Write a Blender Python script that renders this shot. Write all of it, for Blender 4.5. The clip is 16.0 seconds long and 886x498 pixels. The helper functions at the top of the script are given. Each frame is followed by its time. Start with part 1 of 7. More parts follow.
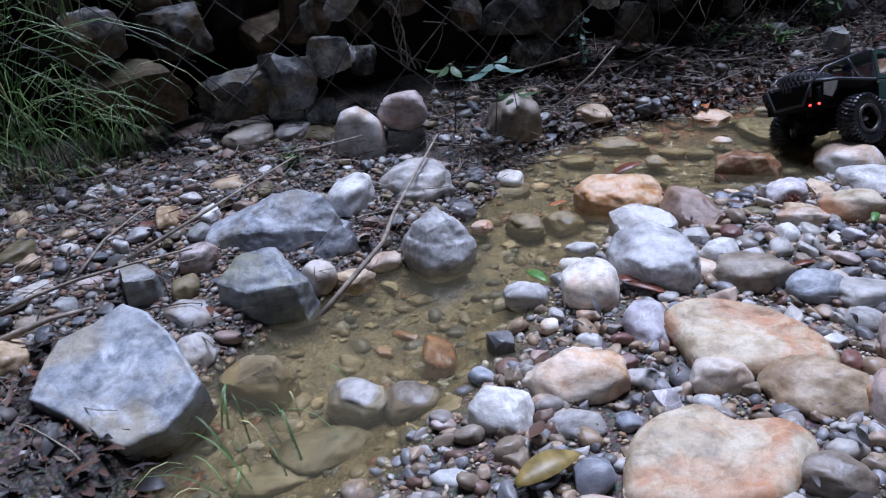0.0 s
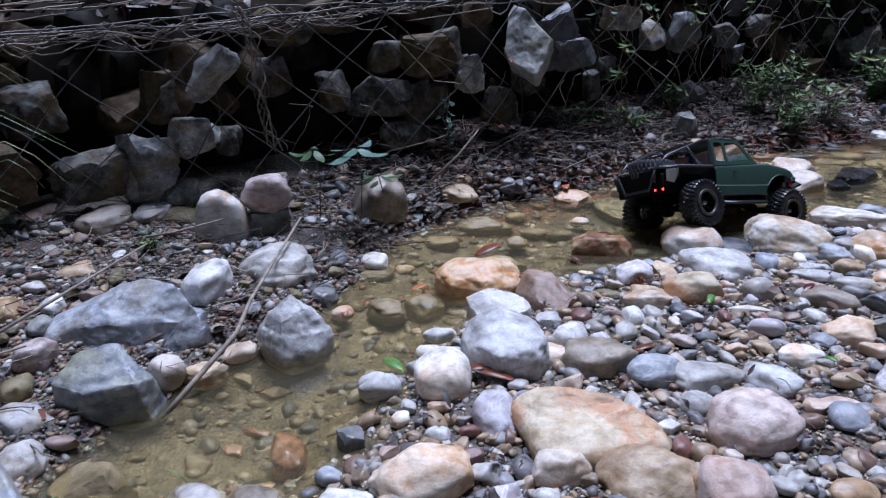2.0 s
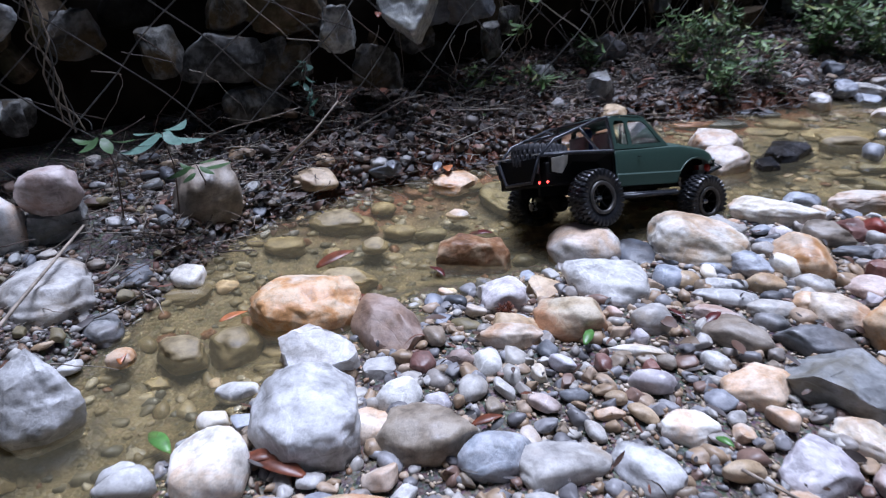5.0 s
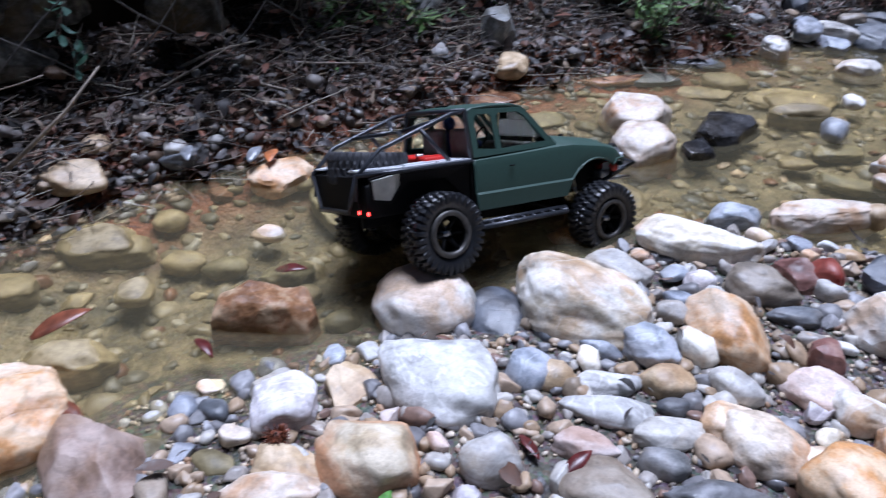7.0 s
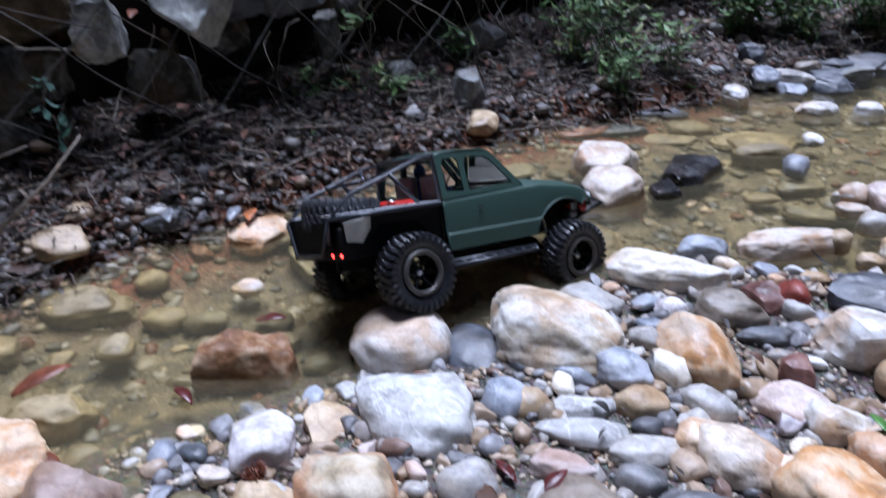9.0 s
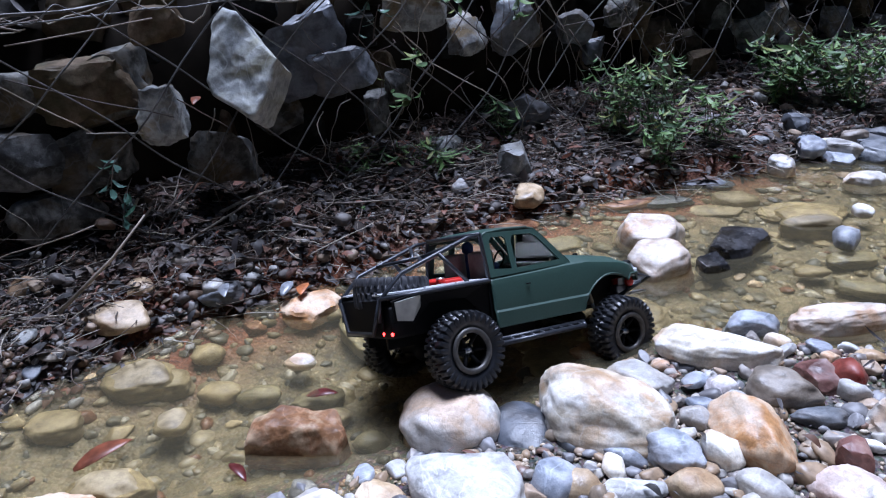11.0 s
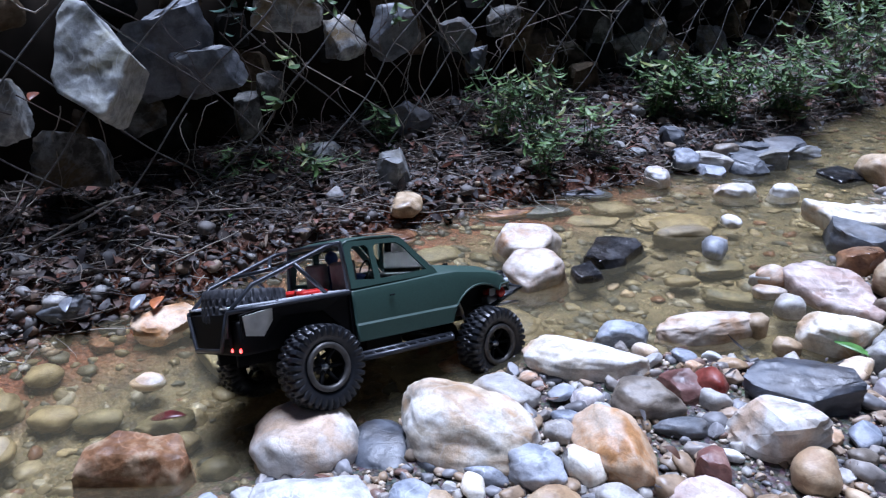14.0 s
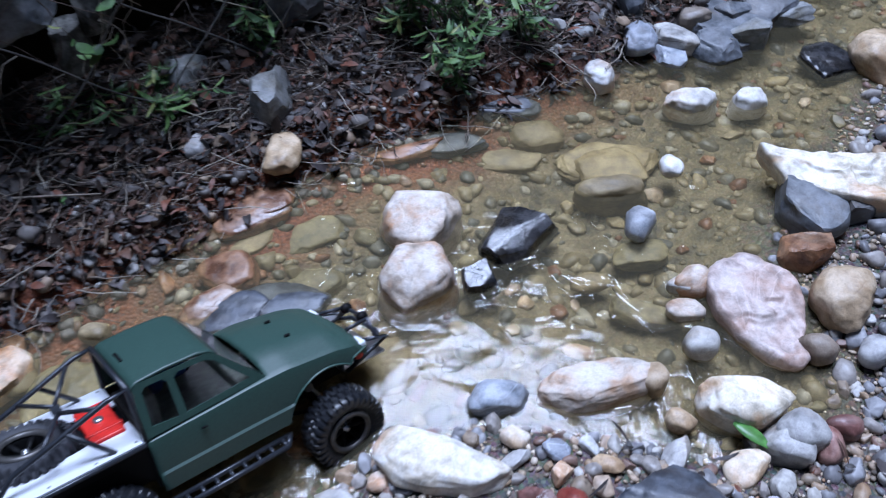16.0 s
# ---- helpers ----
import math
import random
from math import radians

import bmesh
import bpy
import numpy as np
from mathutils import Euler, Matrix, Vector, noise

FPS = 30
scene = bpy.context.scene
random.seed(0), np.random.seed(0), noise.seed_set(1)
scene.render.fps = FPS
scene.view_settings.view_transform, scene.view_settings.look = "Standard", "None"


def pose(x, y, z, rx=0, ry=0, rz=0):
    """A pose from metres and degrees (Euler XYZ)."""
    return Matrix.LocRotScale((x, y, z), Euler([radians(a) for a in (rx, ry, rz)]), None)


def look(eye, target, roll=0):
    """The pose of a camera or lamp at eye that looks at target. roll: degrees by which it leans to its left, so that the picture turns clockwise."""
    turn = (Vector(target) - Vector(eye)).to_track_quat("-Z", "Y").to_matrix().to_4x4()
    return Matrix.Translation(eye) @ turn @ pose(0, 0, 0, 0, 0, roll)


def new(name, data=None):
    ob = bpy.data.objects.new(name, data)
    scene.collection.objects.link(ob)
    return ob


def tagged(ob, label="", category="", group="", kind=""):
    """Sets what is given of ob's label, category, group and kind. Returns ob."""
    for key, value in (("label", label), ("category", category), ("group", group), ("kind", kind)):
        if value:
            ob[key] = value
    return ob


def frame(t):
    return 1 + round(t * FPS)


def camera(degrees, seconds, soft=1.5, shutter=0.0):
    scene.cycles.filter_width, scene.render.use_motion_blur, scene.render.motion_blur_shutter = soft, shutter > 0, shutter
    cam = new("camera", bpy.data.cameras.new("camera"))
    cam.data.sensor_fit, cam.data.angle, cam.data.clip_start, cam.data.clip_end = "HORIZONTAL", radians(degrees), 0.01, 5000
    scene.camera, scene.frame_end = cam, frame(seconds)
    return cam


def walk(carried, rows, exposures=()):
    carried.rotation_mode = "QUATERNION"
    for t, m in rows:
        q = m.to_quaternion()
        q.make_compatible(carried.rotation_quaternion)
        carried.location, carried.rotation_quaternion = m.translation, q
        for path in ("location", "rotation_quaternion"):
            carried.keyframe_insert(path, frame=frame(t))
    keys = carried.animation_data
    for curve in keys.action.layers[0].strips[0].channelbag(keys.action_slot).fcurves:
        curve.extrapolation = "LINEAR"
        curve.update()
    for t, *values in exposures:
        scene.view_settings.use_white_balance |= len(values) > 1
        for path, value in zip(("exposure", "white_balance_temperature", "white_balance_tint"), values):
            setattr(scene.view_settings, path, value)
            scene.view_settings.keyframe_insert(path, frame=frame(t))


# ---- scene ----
# ---- camera ----
cam = camera(60.0, 16.0, soft=1.2, shutter=0.35)
PATH = [
    (0, look((0.631, -1.621, 0.666), (-0.774, -0.522, -0.238), -4.53)),
    (0.5, look((0.635, -1.601, 0.666), (-0.761, -0.460, -0.199), -4.61)),
    (1, look((0.649, -1.598, 0.684), (-0.708, -0.388, -0.150), -3.52)),
    (1.5, look((0.668, -1.583, 0.698), (-0.641, -0.298, -0.099), -2.44)),
    (2, look((0.671, -1.554, 0.711), (-0.593, -0.212, -0.065), -1.63)),
    (2.5, look((0.650, -1.516, 0.729), (-0.567, -0.139, -0.059), -0.86)),
    (3, look((0.637, -1.478, 0.702), (-0.542, -0.051, -0.056), -0.25)),
    (3.5, look((0.632, -1.430, 0.668), (-0.510, 0.042, -0.058), 0.15)),
    (4, look((0.657, -1.374, 0.655), (-0.457, 0.123, -0.064), 0.22)),
    (4.2, look((0.673, -1.349, 0.674), (-0.423, 0.151, -0.068), 0.47)),
    (6.3, look((0.437, -0.652, 0.711), (-0.757, 0.370, -0.526), -5.1)),
    (6.5, look((0.437, -0.612, 0.721), (-0.715, 0.425, -0.542), -4.8)),
    (7, look((0.457, -0.577, 0.681), (-0.510, 0.720, -0.494), 1.15)),
    (7.5, look((0.488, -0.598, 0.641), (-0.424, 0.802, -0.458), 1.91)),
    (8, look((0.498, -0.601, 0.641), (-0.412, 0.789, -0.473), 0.89)),
    (8.5, look((0.501, -0.599, 0.635), (-0.417, 0.783, -0.482), 0.10)),
    (9, look((0.513, -0.601, 0.651), (-0.510, 0.794, -0.353), -1.53)),
    (9.2, look((0.522, -0.621, 0.689), (-0.589, 0.761, -0.237), -2.49)),
    (11.3, look((0.512, -0.608, 0.681), (-0.640, 0.785, -0.175), -3.26)),
    (11.5, look((0.517, -0.606, 0.676), (-0.632, 0.793, -0.175), -3.30)),
    (12, look((0.517, -0.593, 0.668), (-0.612, 0.823, -0.180), -2.96)),
    (12.5, look((0.516, -0.576, 0.660), (-0.585, 0.864, -0.185), -2.41)),
    (13, look((0.514, -0.554, 0.649), (-0.549, 0.920, -0.186), -1.69)),
    (13.5, look((0.518, -0.527, 0.642), (-0.498, 0.985, -0.184), -0.87)),
    (14, look((0.533, -0.536, 0.655), (-0.424, 1.006, -0.184), 0.06)),
    (14.5, look((0.570, -0.476, 0.715), (-0.358, 1.051, -0.183), -0.11)),
    (15, look((0.554, -0.285, 0.967), (-0.308, 1.019, -0.281), 0.32)),
    (15.5, look((0.523, -0.149, 1.018), (-0.295, 1.010, -0.392), -2.40)),
    (16, look((0.467, 0.023, 0.970), (-0.263, 1.123, -0.531), -2.37)),
]
walk(cam, PATH, ((0, 0.56, 5510, 22), (1.0, 0.7, 5560, 22), (2.0, 0.66, 5560, 21), (3.5, 0.83, 5660, 21), (6.4, 0.82, 5660, 20), (7.3, 0.96, 5560, 20), (8.2, 0.82, 5560, 20), (9.2, 0.92, 5560, 20), (12.5, 1.1, 5410, 20), (14.5, 1.02, 5340, 20), (15.2, 0.82, 5220, 19), (16, 0.66, 5180, 18)))

# ---- light ----
world = bpy.data.worlds.new("sky")
scene.world = world
world.use_nodes = True
wn = world.node_tree
sky = wn.nodes.new("ShaderNodeTexSky")
sky.sky_type, sky.sun_disc = "NISHITA", False
sky.sun_elevation, sky.sun_rotation = radians(69), radians(-29)
wn.links.new(sky.outputs[0], wn.nodes["Background"].inputs[0])
wn.nodes["Background"].inputs[1].default_value = 0.015

sun_data = bpy.data.lights.new("sun", "SUN")
sun_data.energy, sun_data.angle, sun_data.color = 3.5, radians(28), (0.86, 0.92, 1.0)
sun = new("sun", sun_data)
sun.matrix_world = look((-1.1, 2.2, 6), (0, 0.2, 0))

# ---- materials ----


def mat(name):
    m = bpy.data.materials.new(name)
    m.use_nodes = True
    nt = m.node_tree
    return m, nt, nt.nodes["Principled BSDF"]


def link(nt, a, b):
    nt.links.new(a, b)


def node(nt, kind, **inputs):
    n = nt.nodes.new(kind)
    for k, v in inputs.items():
        n.inputs[k.replace("_", " ")].default_value = v
    return n


def ramp(nt, fac, stops):
    r = nt.nodes.new("ShaderNodeValToRGB")
    e = r.color_ramp.elements
    while len(e) < len(stops):
        e.new(0.5)
    for el, (p, c) in zip(e, stops):
        el.position, el.color = p, (*c, 1)
    link(nt, fac, r.inputs[0])
    return r


def stone_coords(nt):
    """Object coordinates shifted by a random amount for each object, so that no two stones share a grain."""
    tc = nt.nodes.new("ShaderNodeTexCoord")
    info = nt.nodes.new("ShaderNodeObjectInfo")
    mul = nt.nodes.new("ShaderNodeMath")
    mul.operation, mul.inputs[1].default_value = "MULTIPLY", 37.0
    link(nt, info.outputs["Random"], mul.inputs[0])
    add = nt.nodes.new("ShaderNodeVectorMath")
    add.operation = "ADD"
    link(nt, tc.outputs["Object"], add.inputs[0])
    link(nt, mul.outputs[0], add.inputs[1])
    return add.outputs[0], info.outputs["Random"]


def mix(nt, kind, fac, a, b):
    m = nt.nodes.new("ShaderNodeMix")
    m.data_type, m.blend_type = "RGBA", kind
    for sock, v in ((m.inputs[0], fac), (m.inputs[6], a), (m.inputs[7], b)):
        if isinstance(v, (int, float)):
            sock.default_value = v
        elif isinstance(v, tuple):
            sock.default_value = (*v, 1)
        else:
            link(nt, v, sock)
    return m.outputs[2]


def stone_mat(name, base, second, stain, rough=0.55, vein=0.25, spread=0.35, flaw=1.0, gloss=0.5):
    """Stone: two mottled base colours, a stain in patches, pale veins, fine grain and relief."""
    m, nt, p = mat(name)
    co, rnd = stone_coords(nt)
    big = node(nt, "ShaderNodeTexNoise", Scale=8.5, Detail=7, Roughness=0.62, Distortion=0.6)
    link(nt, co, big.inputs["Vector"])
    mid = node(nt, "ShaderNodeTexNoise", Scale=26, Detail=6, Roughness=0.62)
    link(nt, co, mid.inputs["Vector"])
    fine = node(nt, "ShaderNodeTexNoise", Scale=420, Detail=3, Roughness=0.7)
    link(nt, co, fine.inputs["Vector"])
    a = ramp(nt, mid.outputs[0], [(0.33, tuple(0.60 * v for v in base)), (0.45, base), (0.58, second), (0.70, tuple(min(0.88, 1.12 * v) for v in second))]).outputs[0]
    patch = ramp(nt, big.outputs[0], [(0.53 - 0.1 * spread, (0, 0, 0)), (0.585 + 0.08 * (1 - spread), (1, 1, 1))]).outputs[0]
    soft = mix(nt, "MULTIPLY", 1.0, patch, (min(1.0, spread * 2),) * 3)
    c = mix(nt, "MIX", soft, a, stain)
    squash = nt.nodes.new("ShaderNodeVectorMath")
    squash.operation = "MULTIPLY"
    squash.inputs[1].default_value = (1.0, 1.4, 5.0)
    link(nt, co, squash.inputs[0])
    strata = node(nt, "ShaderNodeTexNoise", Scale=16, Detail=5, Roughness=0.6, Distortion=0.4)
    link(nt, squash.outputs[0], strata.inputs["Vector"])
    c = mix(nt, "MULTIPLY", 0.6, c, ramp(nt, strata.outputs[0], [(0.36, (0.58, 0.56, 0.54)), (0.47, (1, 1, 1)), (0.62, (1.08, 1.08, 1.1))]).outputs[0])
    wave = node(nt, "ShaderNodeTexNoise", Scale=9, Detail=3, Distortion=1.4)
    link(nt, co, wave.inputs["Vector"])
    lines = ramp(nt, wave.outputs[0], [(0.485, (0, 0, 0)), (0.5, (vein,) * 3), (0.515, (0, 0, 0))]).outputs[0]
    c = mix(nt, "MIX", lines, c, tuple(min(0.9, 1.7 * v + 0.05) for v in base))
    speck = ramp(nt, fine.outputs[0], [(0.3, (0.62,) * 3), (0.55, (1.05,) * 3)]).outputs[0]
    c = mix(nt, "MULTIPLY", 0.4, c, speck)
    cr = node(nt, "ShaderNodeTexNoise", Scale=5, Detail=3, Distortion=0.8)
    link(nt, co, cr.inputs["Vector"])
    crack = ramp(nt, cr.outputs[0], [(0.491, (0, 0, 0)), (0.5, (0.13 * flaw,) * 3), (0.507, (0, 0, 0))]).outputs[0]
    c = mix(nt, "MIX", crack, c, tuple(0.22 * v for v in base))
    blot = node(nt, "ShaderNodeTexNoise", Scale=75, Detail=5, Roughness=0.7)
    link(nt, co, blot.inputs["Vector"])
    c = mix(nt, "MULTIPLY", 0.32, c, ramp(nt, blot.outputs[0], [(0.38, (0.40, 0.38, 0.37)), (0.5, (1, 1, 1))]).outputs[0])
    shade = ramp(nt, rnd, [(0, (0.82, 0.82, 0.84)), (1, (1.12, 1.1, 1.06))]).outputs[0]
    c = mix(nt, "MULTIPLY", 1.0, c, shade)
    p.inputs["Specular IOR Level"].default_value = gloss
    link(nt, c, p.inputs["Base Color"])
    link(nt, ramp(nt, mid.outputs[0], [(0.3, (rough - 0.14,) * 3), (0.7, (rough + 0.16,) * 3)]).outputs[0], p.inputs["Roughness"])
    b1 = node(nt, "ShaderNodeBump", Strength=0.42, Distance=0.004)
    link(nt, mid.outputs[0], b1.inputs["Height"])
    b2 = node(nt, "ShaderNodeBump", Strength=0.55, Distance=0.0018)
    link(nt, blot.outputs[0], b2.inputs["Height"])
    link(nt, b1.outputs[0], b2.inputs["Normal"])
    b3 = node(nt, "ShaderNodeBump", Strength=0.4, Distance=0.003)
    b3.invert = True
    link(nt, crack, b3.inputs["Height"])
    link(nt, b2.outputs[0], b3.inputs["Normal"])
    link(nt, b3.outputs[0], p.inputs["Normal"])
    return m


STONE = {
    "white": stone_mat("white_quartz", (0.70, 0.67, 0.62), (0.81, 0.80, 0.78), (0.62, 0.40, 0.22), 0.5, 0.1),
    "cream": stone_mat("cream_quartzite", (0.67, 0.60, 0.48), (0.81, 0.78, 0.72), (0.52, 0.32, 0.16), 0.5, 0.3, 0.42),
    "rust": stone_mat("rust_stone", (0.15, 0.068, 0.034), (0.30, 0.155, 0.075), (0.40, 0.29, 0.20), 0.32, 0.25, 0.45),
    "grey": stone_mat("pale_grey_stone", (0.38, 0.37, 0.36), (0.50, 0.49, 0.47), (0.40, 0.33, 0.25), 0.5, 0.3),
    "peach": stone_mat("peach_stone", (0.55, 0.36, 0.22), (0.66, 0.52, 0.40), (0.70, 0.64, 0.56), 0.5, 0.2, 0.6),
    "bluegrey": stone_mat("blue_grey_stone", (0.27, 0.30, 0.35), (0.40, 0.42, 0.47), (0.24, 0.24, 0.26), 0.48, 0.6),
    "taupe": stone_mat("taupe_stone", (0.25, 0.21, 0.165), (0.33, 0.29, 0.24), (0.21, 0.15, 0.105), 0.5, 0.15),
    "orange": stone_mat("orange_stone", (0.52, 0.27, 0.11), (0.60, 0.44, 0.29), (0.66, 0.56, 0.45), 0.48, 0.15, 0.6),
    "dark": stone_mat("dark_slate", (0.045, 0.05, 0.06), (0.09, 0.10, 0.12), (0.06, 0.05, 0.045), 0.4, 0.1),
    "violet": stone_mat("lavender_stone", (0.50, 0.47, 0.50), (0.66, 0.64, 0.67), (0.38, 0.33, 0.34), 0.5, 0.5),
    "maroon": stone_mat("maroon_stone", (0.20, 0.09, 0.075), (0.30, 0.18, 0.15), (0.14, 0.06, 0.05), 0.45, 0.3),
    "red": stone_mat("red_stone", (0.20, 0.035, 0.025), (0.28, 0.07, 0.05), (0.12, 0.03, 0.025), 0.35, 0.2),
    "slate": stone_mat("grey_slate", (0.095, 0.105, 0.12), (0.17, 0.18, 0.20), (0.13, 0.11, 0.09), 0.5, 0.3),
    "tan": stone_mat("tan_stone", (0.42, 0.31, 0.19), (0.54, 0.43, 0.30), (0.32, 0.20, 0.11), 0.5, 0.2, 0.4),
    "peachw": stone_mat("white_peach_quartz", (0.54, 0.45, 0.36), (0.66, 0.60, 0.54), (0.48, 0.27, 0.14), 0.48, 0.3, 0.5),
    "wet": stone_mat("wet_black_stone", (0.022, 0.022, 0.024), (0.05, 0.05, 0.055), (0.03, 0.025, 0.02), 0.16, 0.2),
    "sandy": stone_mat("algae_tan_stone", (0.26, 0.20, 0.10), (0.34, 0.27, 0.15), (0.18, 0.135, 0.065), 0.6, 0.0, 0.4, 0.0),
    "slateg": stone_mat("rough_grey_rock", (0.22, 0.23, 0.23), (0.34, 0.345, 0.34), (0.20, 0.185, 0.14), 0.6, 0.3, 0.45),
    "olive": stone_mat("olive_stone", (0.17, 0.14, 0.07), (0.24, 0.20, 0.11), (0.125, 0.10, 0.05), 0.6, 0.0, 0.4, 0.0),
    "sand": stone_mat("sand_stone", (0.54, 0.43, 0.28), (0.64, 0.56, 0.42), (0.52, 0.27, 0.14), 0.6, 0.2, 0.5),
    "whitegrey": stone_mat("whitish_grey_stone", (0.52, 0.52, 0.51), (0.68, 0.68, 0.68), (0.38, 0.37, 0.35), 0.5, 0.4, 0.35),
    "pink": stone_mat("pink_grey_stone", (0.50, 0.41, 0.38), (0.60, 0.52, 0.49), (0.42, 0.27, 0.20), 0.5, 0.3, 0.4),
    "darkgrey": stone_mat("smooth_dark_grey_stone", (0.13, 0.135, 0.14), (0.20, 0.20, 0.21), (0.17, 0.14, 0.11), 0.42, 0.3),
    "maroong": stone_mat("purple_brown_stone", (0.26, 0.18, 0.145), (0.36, 0.28, 0.24), (0.30, 0.19, 0.12), 0.55, 0.2, 0.4),
    "rustblock": stone_mat("wet_rust_brown_block", (0.24, 0.12, 0.055), (0.42, 0.30, 0.19), (0.12, 0.055, 0.03), 0.5, 0.5, 0.5, gloss=0.3),
    "longslab": stone_mat("ridged_blue_grey_slab", (0.30, 0.325, 0.37), (0.46, 0.485, 0.52), (0.26, 0.23, 0.17), 0.5, 0.25, 0.4),
    "darkblock": stone_mat("dark_blue_grey_block", (0.17, 0.19, 0.225), (0.29, 0.31, 0.315), (0.24, 0.24, 0.15), 0.5, 0.25, 0.4),
    "blueslab": stone_mat("blue_grey_block_stone", (0.27, 0.30, 0.345), (0.38, 0.405, 0.44), (0.36, 0.315, 0.22), 0.45, 0.25, 0.35),
    "wallrock": stone_mat("wall_rock", (0.058, 0.058, 0.055), (0.18, 0.18, 0.17), (0.10, 0.073, 0.04), 0.65, 0.6, 0.5, 1.0, 0.12),
    # wallfill: wall rock darkened, with the shade of the wall's depth in its colour
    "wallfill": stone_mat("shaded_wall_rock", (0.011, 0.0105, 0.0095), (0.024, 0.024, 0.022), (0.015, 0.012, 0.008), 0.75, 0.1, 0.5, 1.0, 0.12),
    "wallpale": stone_mat("pale_wall_rock", (0.22, 0.23, 0.235), (0.46, 0.47, 0.46), (0.25, 0.19, 0.11), 0.65, 0.7, 0.5, 1.0, 0.12),
    "wallbrown": stone_mat("brown_wall_rock", (0.08, 0.055, 0.032), (0.14, 0.105, 0.07), (0.07, 0.062, 0.035), 0.65, 0.1, 0.5, 1.0, 0.12),
}


def plain_mat(name, color, rough=0.5, metal=0.0, grain=0.0, scale=200, bump=0.0):
    m, nt, p = mat(name)
    p.inputs["Roughness"].default_value, p.inputs["Metallic"].default_value = rough, metal
    tc = nt.nodes.new("ShaderNodeTexCoord")
    n = node(nt, "ShaderNodeTexNoise", Scale=scale, Detail=4)
    link(nt, tc.outputs["Object"], n.inputs["Vector"])
    lo, hi = tuple(v * (1 - grain) for v in color), tuple(min(1, v * (1 + grain)) for v in color)
    link(nt, ramp(nt, n.outputs[0], [(0.3, lo), (0.7, hi)]).outputs[0], p.inputs["Base Color"])
    if bump:
        b = node(nt, "ShaderNodeBump", Strength=bump, Distance=0.001)
        link(nt, n.outputs[0], b.inputs["Height"])
        link(nt, b.outputs[0], p.inputs["Normal"])
    return m


def island_mat(name, stops, rough, bump_scale=90, rough_spread=0.15):
    """Many small pieces in one mesh: each piece takes its own colour."""
    m, nt, p = mat(name)
    geo = nt.nodes.new("ShaderNodeNewGeometry")
    c = ramp(nt, geo.outputs["Random Per Island"], stops)
    c.color_ramp.interpolation = "CONSTANT"
    tc = nt.nodes.new("ShaderNodeTexCoord")
    n = node(nt, "ShaderNodeTexNoise", Scale=bump_scale, Detail=5, Roughness=0.65)
    link(nt, tc.outputs["Object"], n.inputs["Vector"])
    col = mix(nt, "MULTIPLY", 0.85, c.outputs[0], ramp(nt, n.outputs[0], [(0.3, (0.55, 0.55, 0.56)), (0.62, (1.1, 1.1, 1.1))]).outputs[0])
    link(nt, col, p.inputs["Base Color"])
    link(nt, ramp(nt, n.outputs[0], [(0.3, (rough - rough_spread,) * 3), (0.7, (rough + rough_spread,) * 3)]).outputs[0], p.inputs["Roughness"])
    b = node(nt, "ShaderNodeBump", Strength=0.3, Distance=0.0015)
    link(nt, n.outputs[0], b.inputs["Height"])
    link(nt, b.outputs[0], p.inputs["Normal"])
    return m


GRAVEL = island_mat("gravel", [(0, (0.30, 0.27, 0.245)), (0.12, (0.20, 0.195, 0.20)), (0.22, (0.43, 0.405, 0.37)), (0.32, (0.33, 0.235, 0.15)), (0.46, (0.15, 0.145, 0.15)), (0.55, (0.40, 0.30, 0.215)), (0.66, (0.27, 0.265, 0.275)), (0.77, (0.20, 0.125, 0.095)), (0.84, (0.47, 0.45, 0.425)), (0.90, (0.25, 0.195, 0.14))], 0.48)
FINE_GRAVEL = island_mat("fine_gravel", [(0, (0.367, 0.287, 0.203)), (0.2, (0.238, 0.192, 0.146)), (0.4, (0.497, 0.402, 0.292)), (0.55, (0.302, 0.182, 0.106)), (0.7, (0.162, 0.135, 0.109)), (0.82, (0.562, 0.479, 0.38))], 0.55)
BANK_GRAVEL = island_mat("bank_gravel", [(0, (0.255, 0.24, 0.225)), (0.17, (0.12, 0.105, 0.094)), (0.32, (0.375, 0.36, 0.338)), (0.46, (0.188, 0.12, 0.075)), (0.62, (0.098, 0.083, 0.075)), (0.74, (0.285, 0.21, 0.143)), (0.88, (0.15, 0.075, 0.053))], 0.58)
BED_GRAVEL = island_mat("bed_gravel", [(0, (0.21, 0.165, 0.09)), (0.18, (0.13, 0.11, 0.07)), (0.36, (0.28, 0.225, 0.13)), (0.52, (0.17, 0.13, 0.065)), (0.68, (0.10, 0.09, 0.065)), (0.80, (0.32, 0.28, 0.20)), (0.92, (0.16, 0.075, 0.035))], 0.5)
LITTER = island_mat("leaf_litter", [(0, (0.036, 0.024, 0.018)), (0.16, (0.072, 0.036, 0.022)), (0.3, (0.014, 0.012, 0.011)), (0.44, (0.094, 0.043, 0.024)), (0.56, (0.036, 0.029, 0.029)), (0.7, (0.065, 0.052, 0.05)), (0.76, (0.151, 0.05, 0.024)), (0.85, (0.022, 0.017, 0.015)), (0.95, (0.173, 0.122, 0.079))], 0.58)
GREEN = island_mat("green_leaf", [(0, (0.072, 0.135, 0.045)), (0.3, (0.115, 0.20, 0.062)), (0.55, (0.05, 0.095, 0.037)), (0.75, (0.155, 0.24, 0.085)), (0.92, (0.23, 0.26, 0.085))], 0.45)
GREEN.node_tree.nodes["Principled BSDF"].inputs["Specular IOR Level"].default_value = 0.2
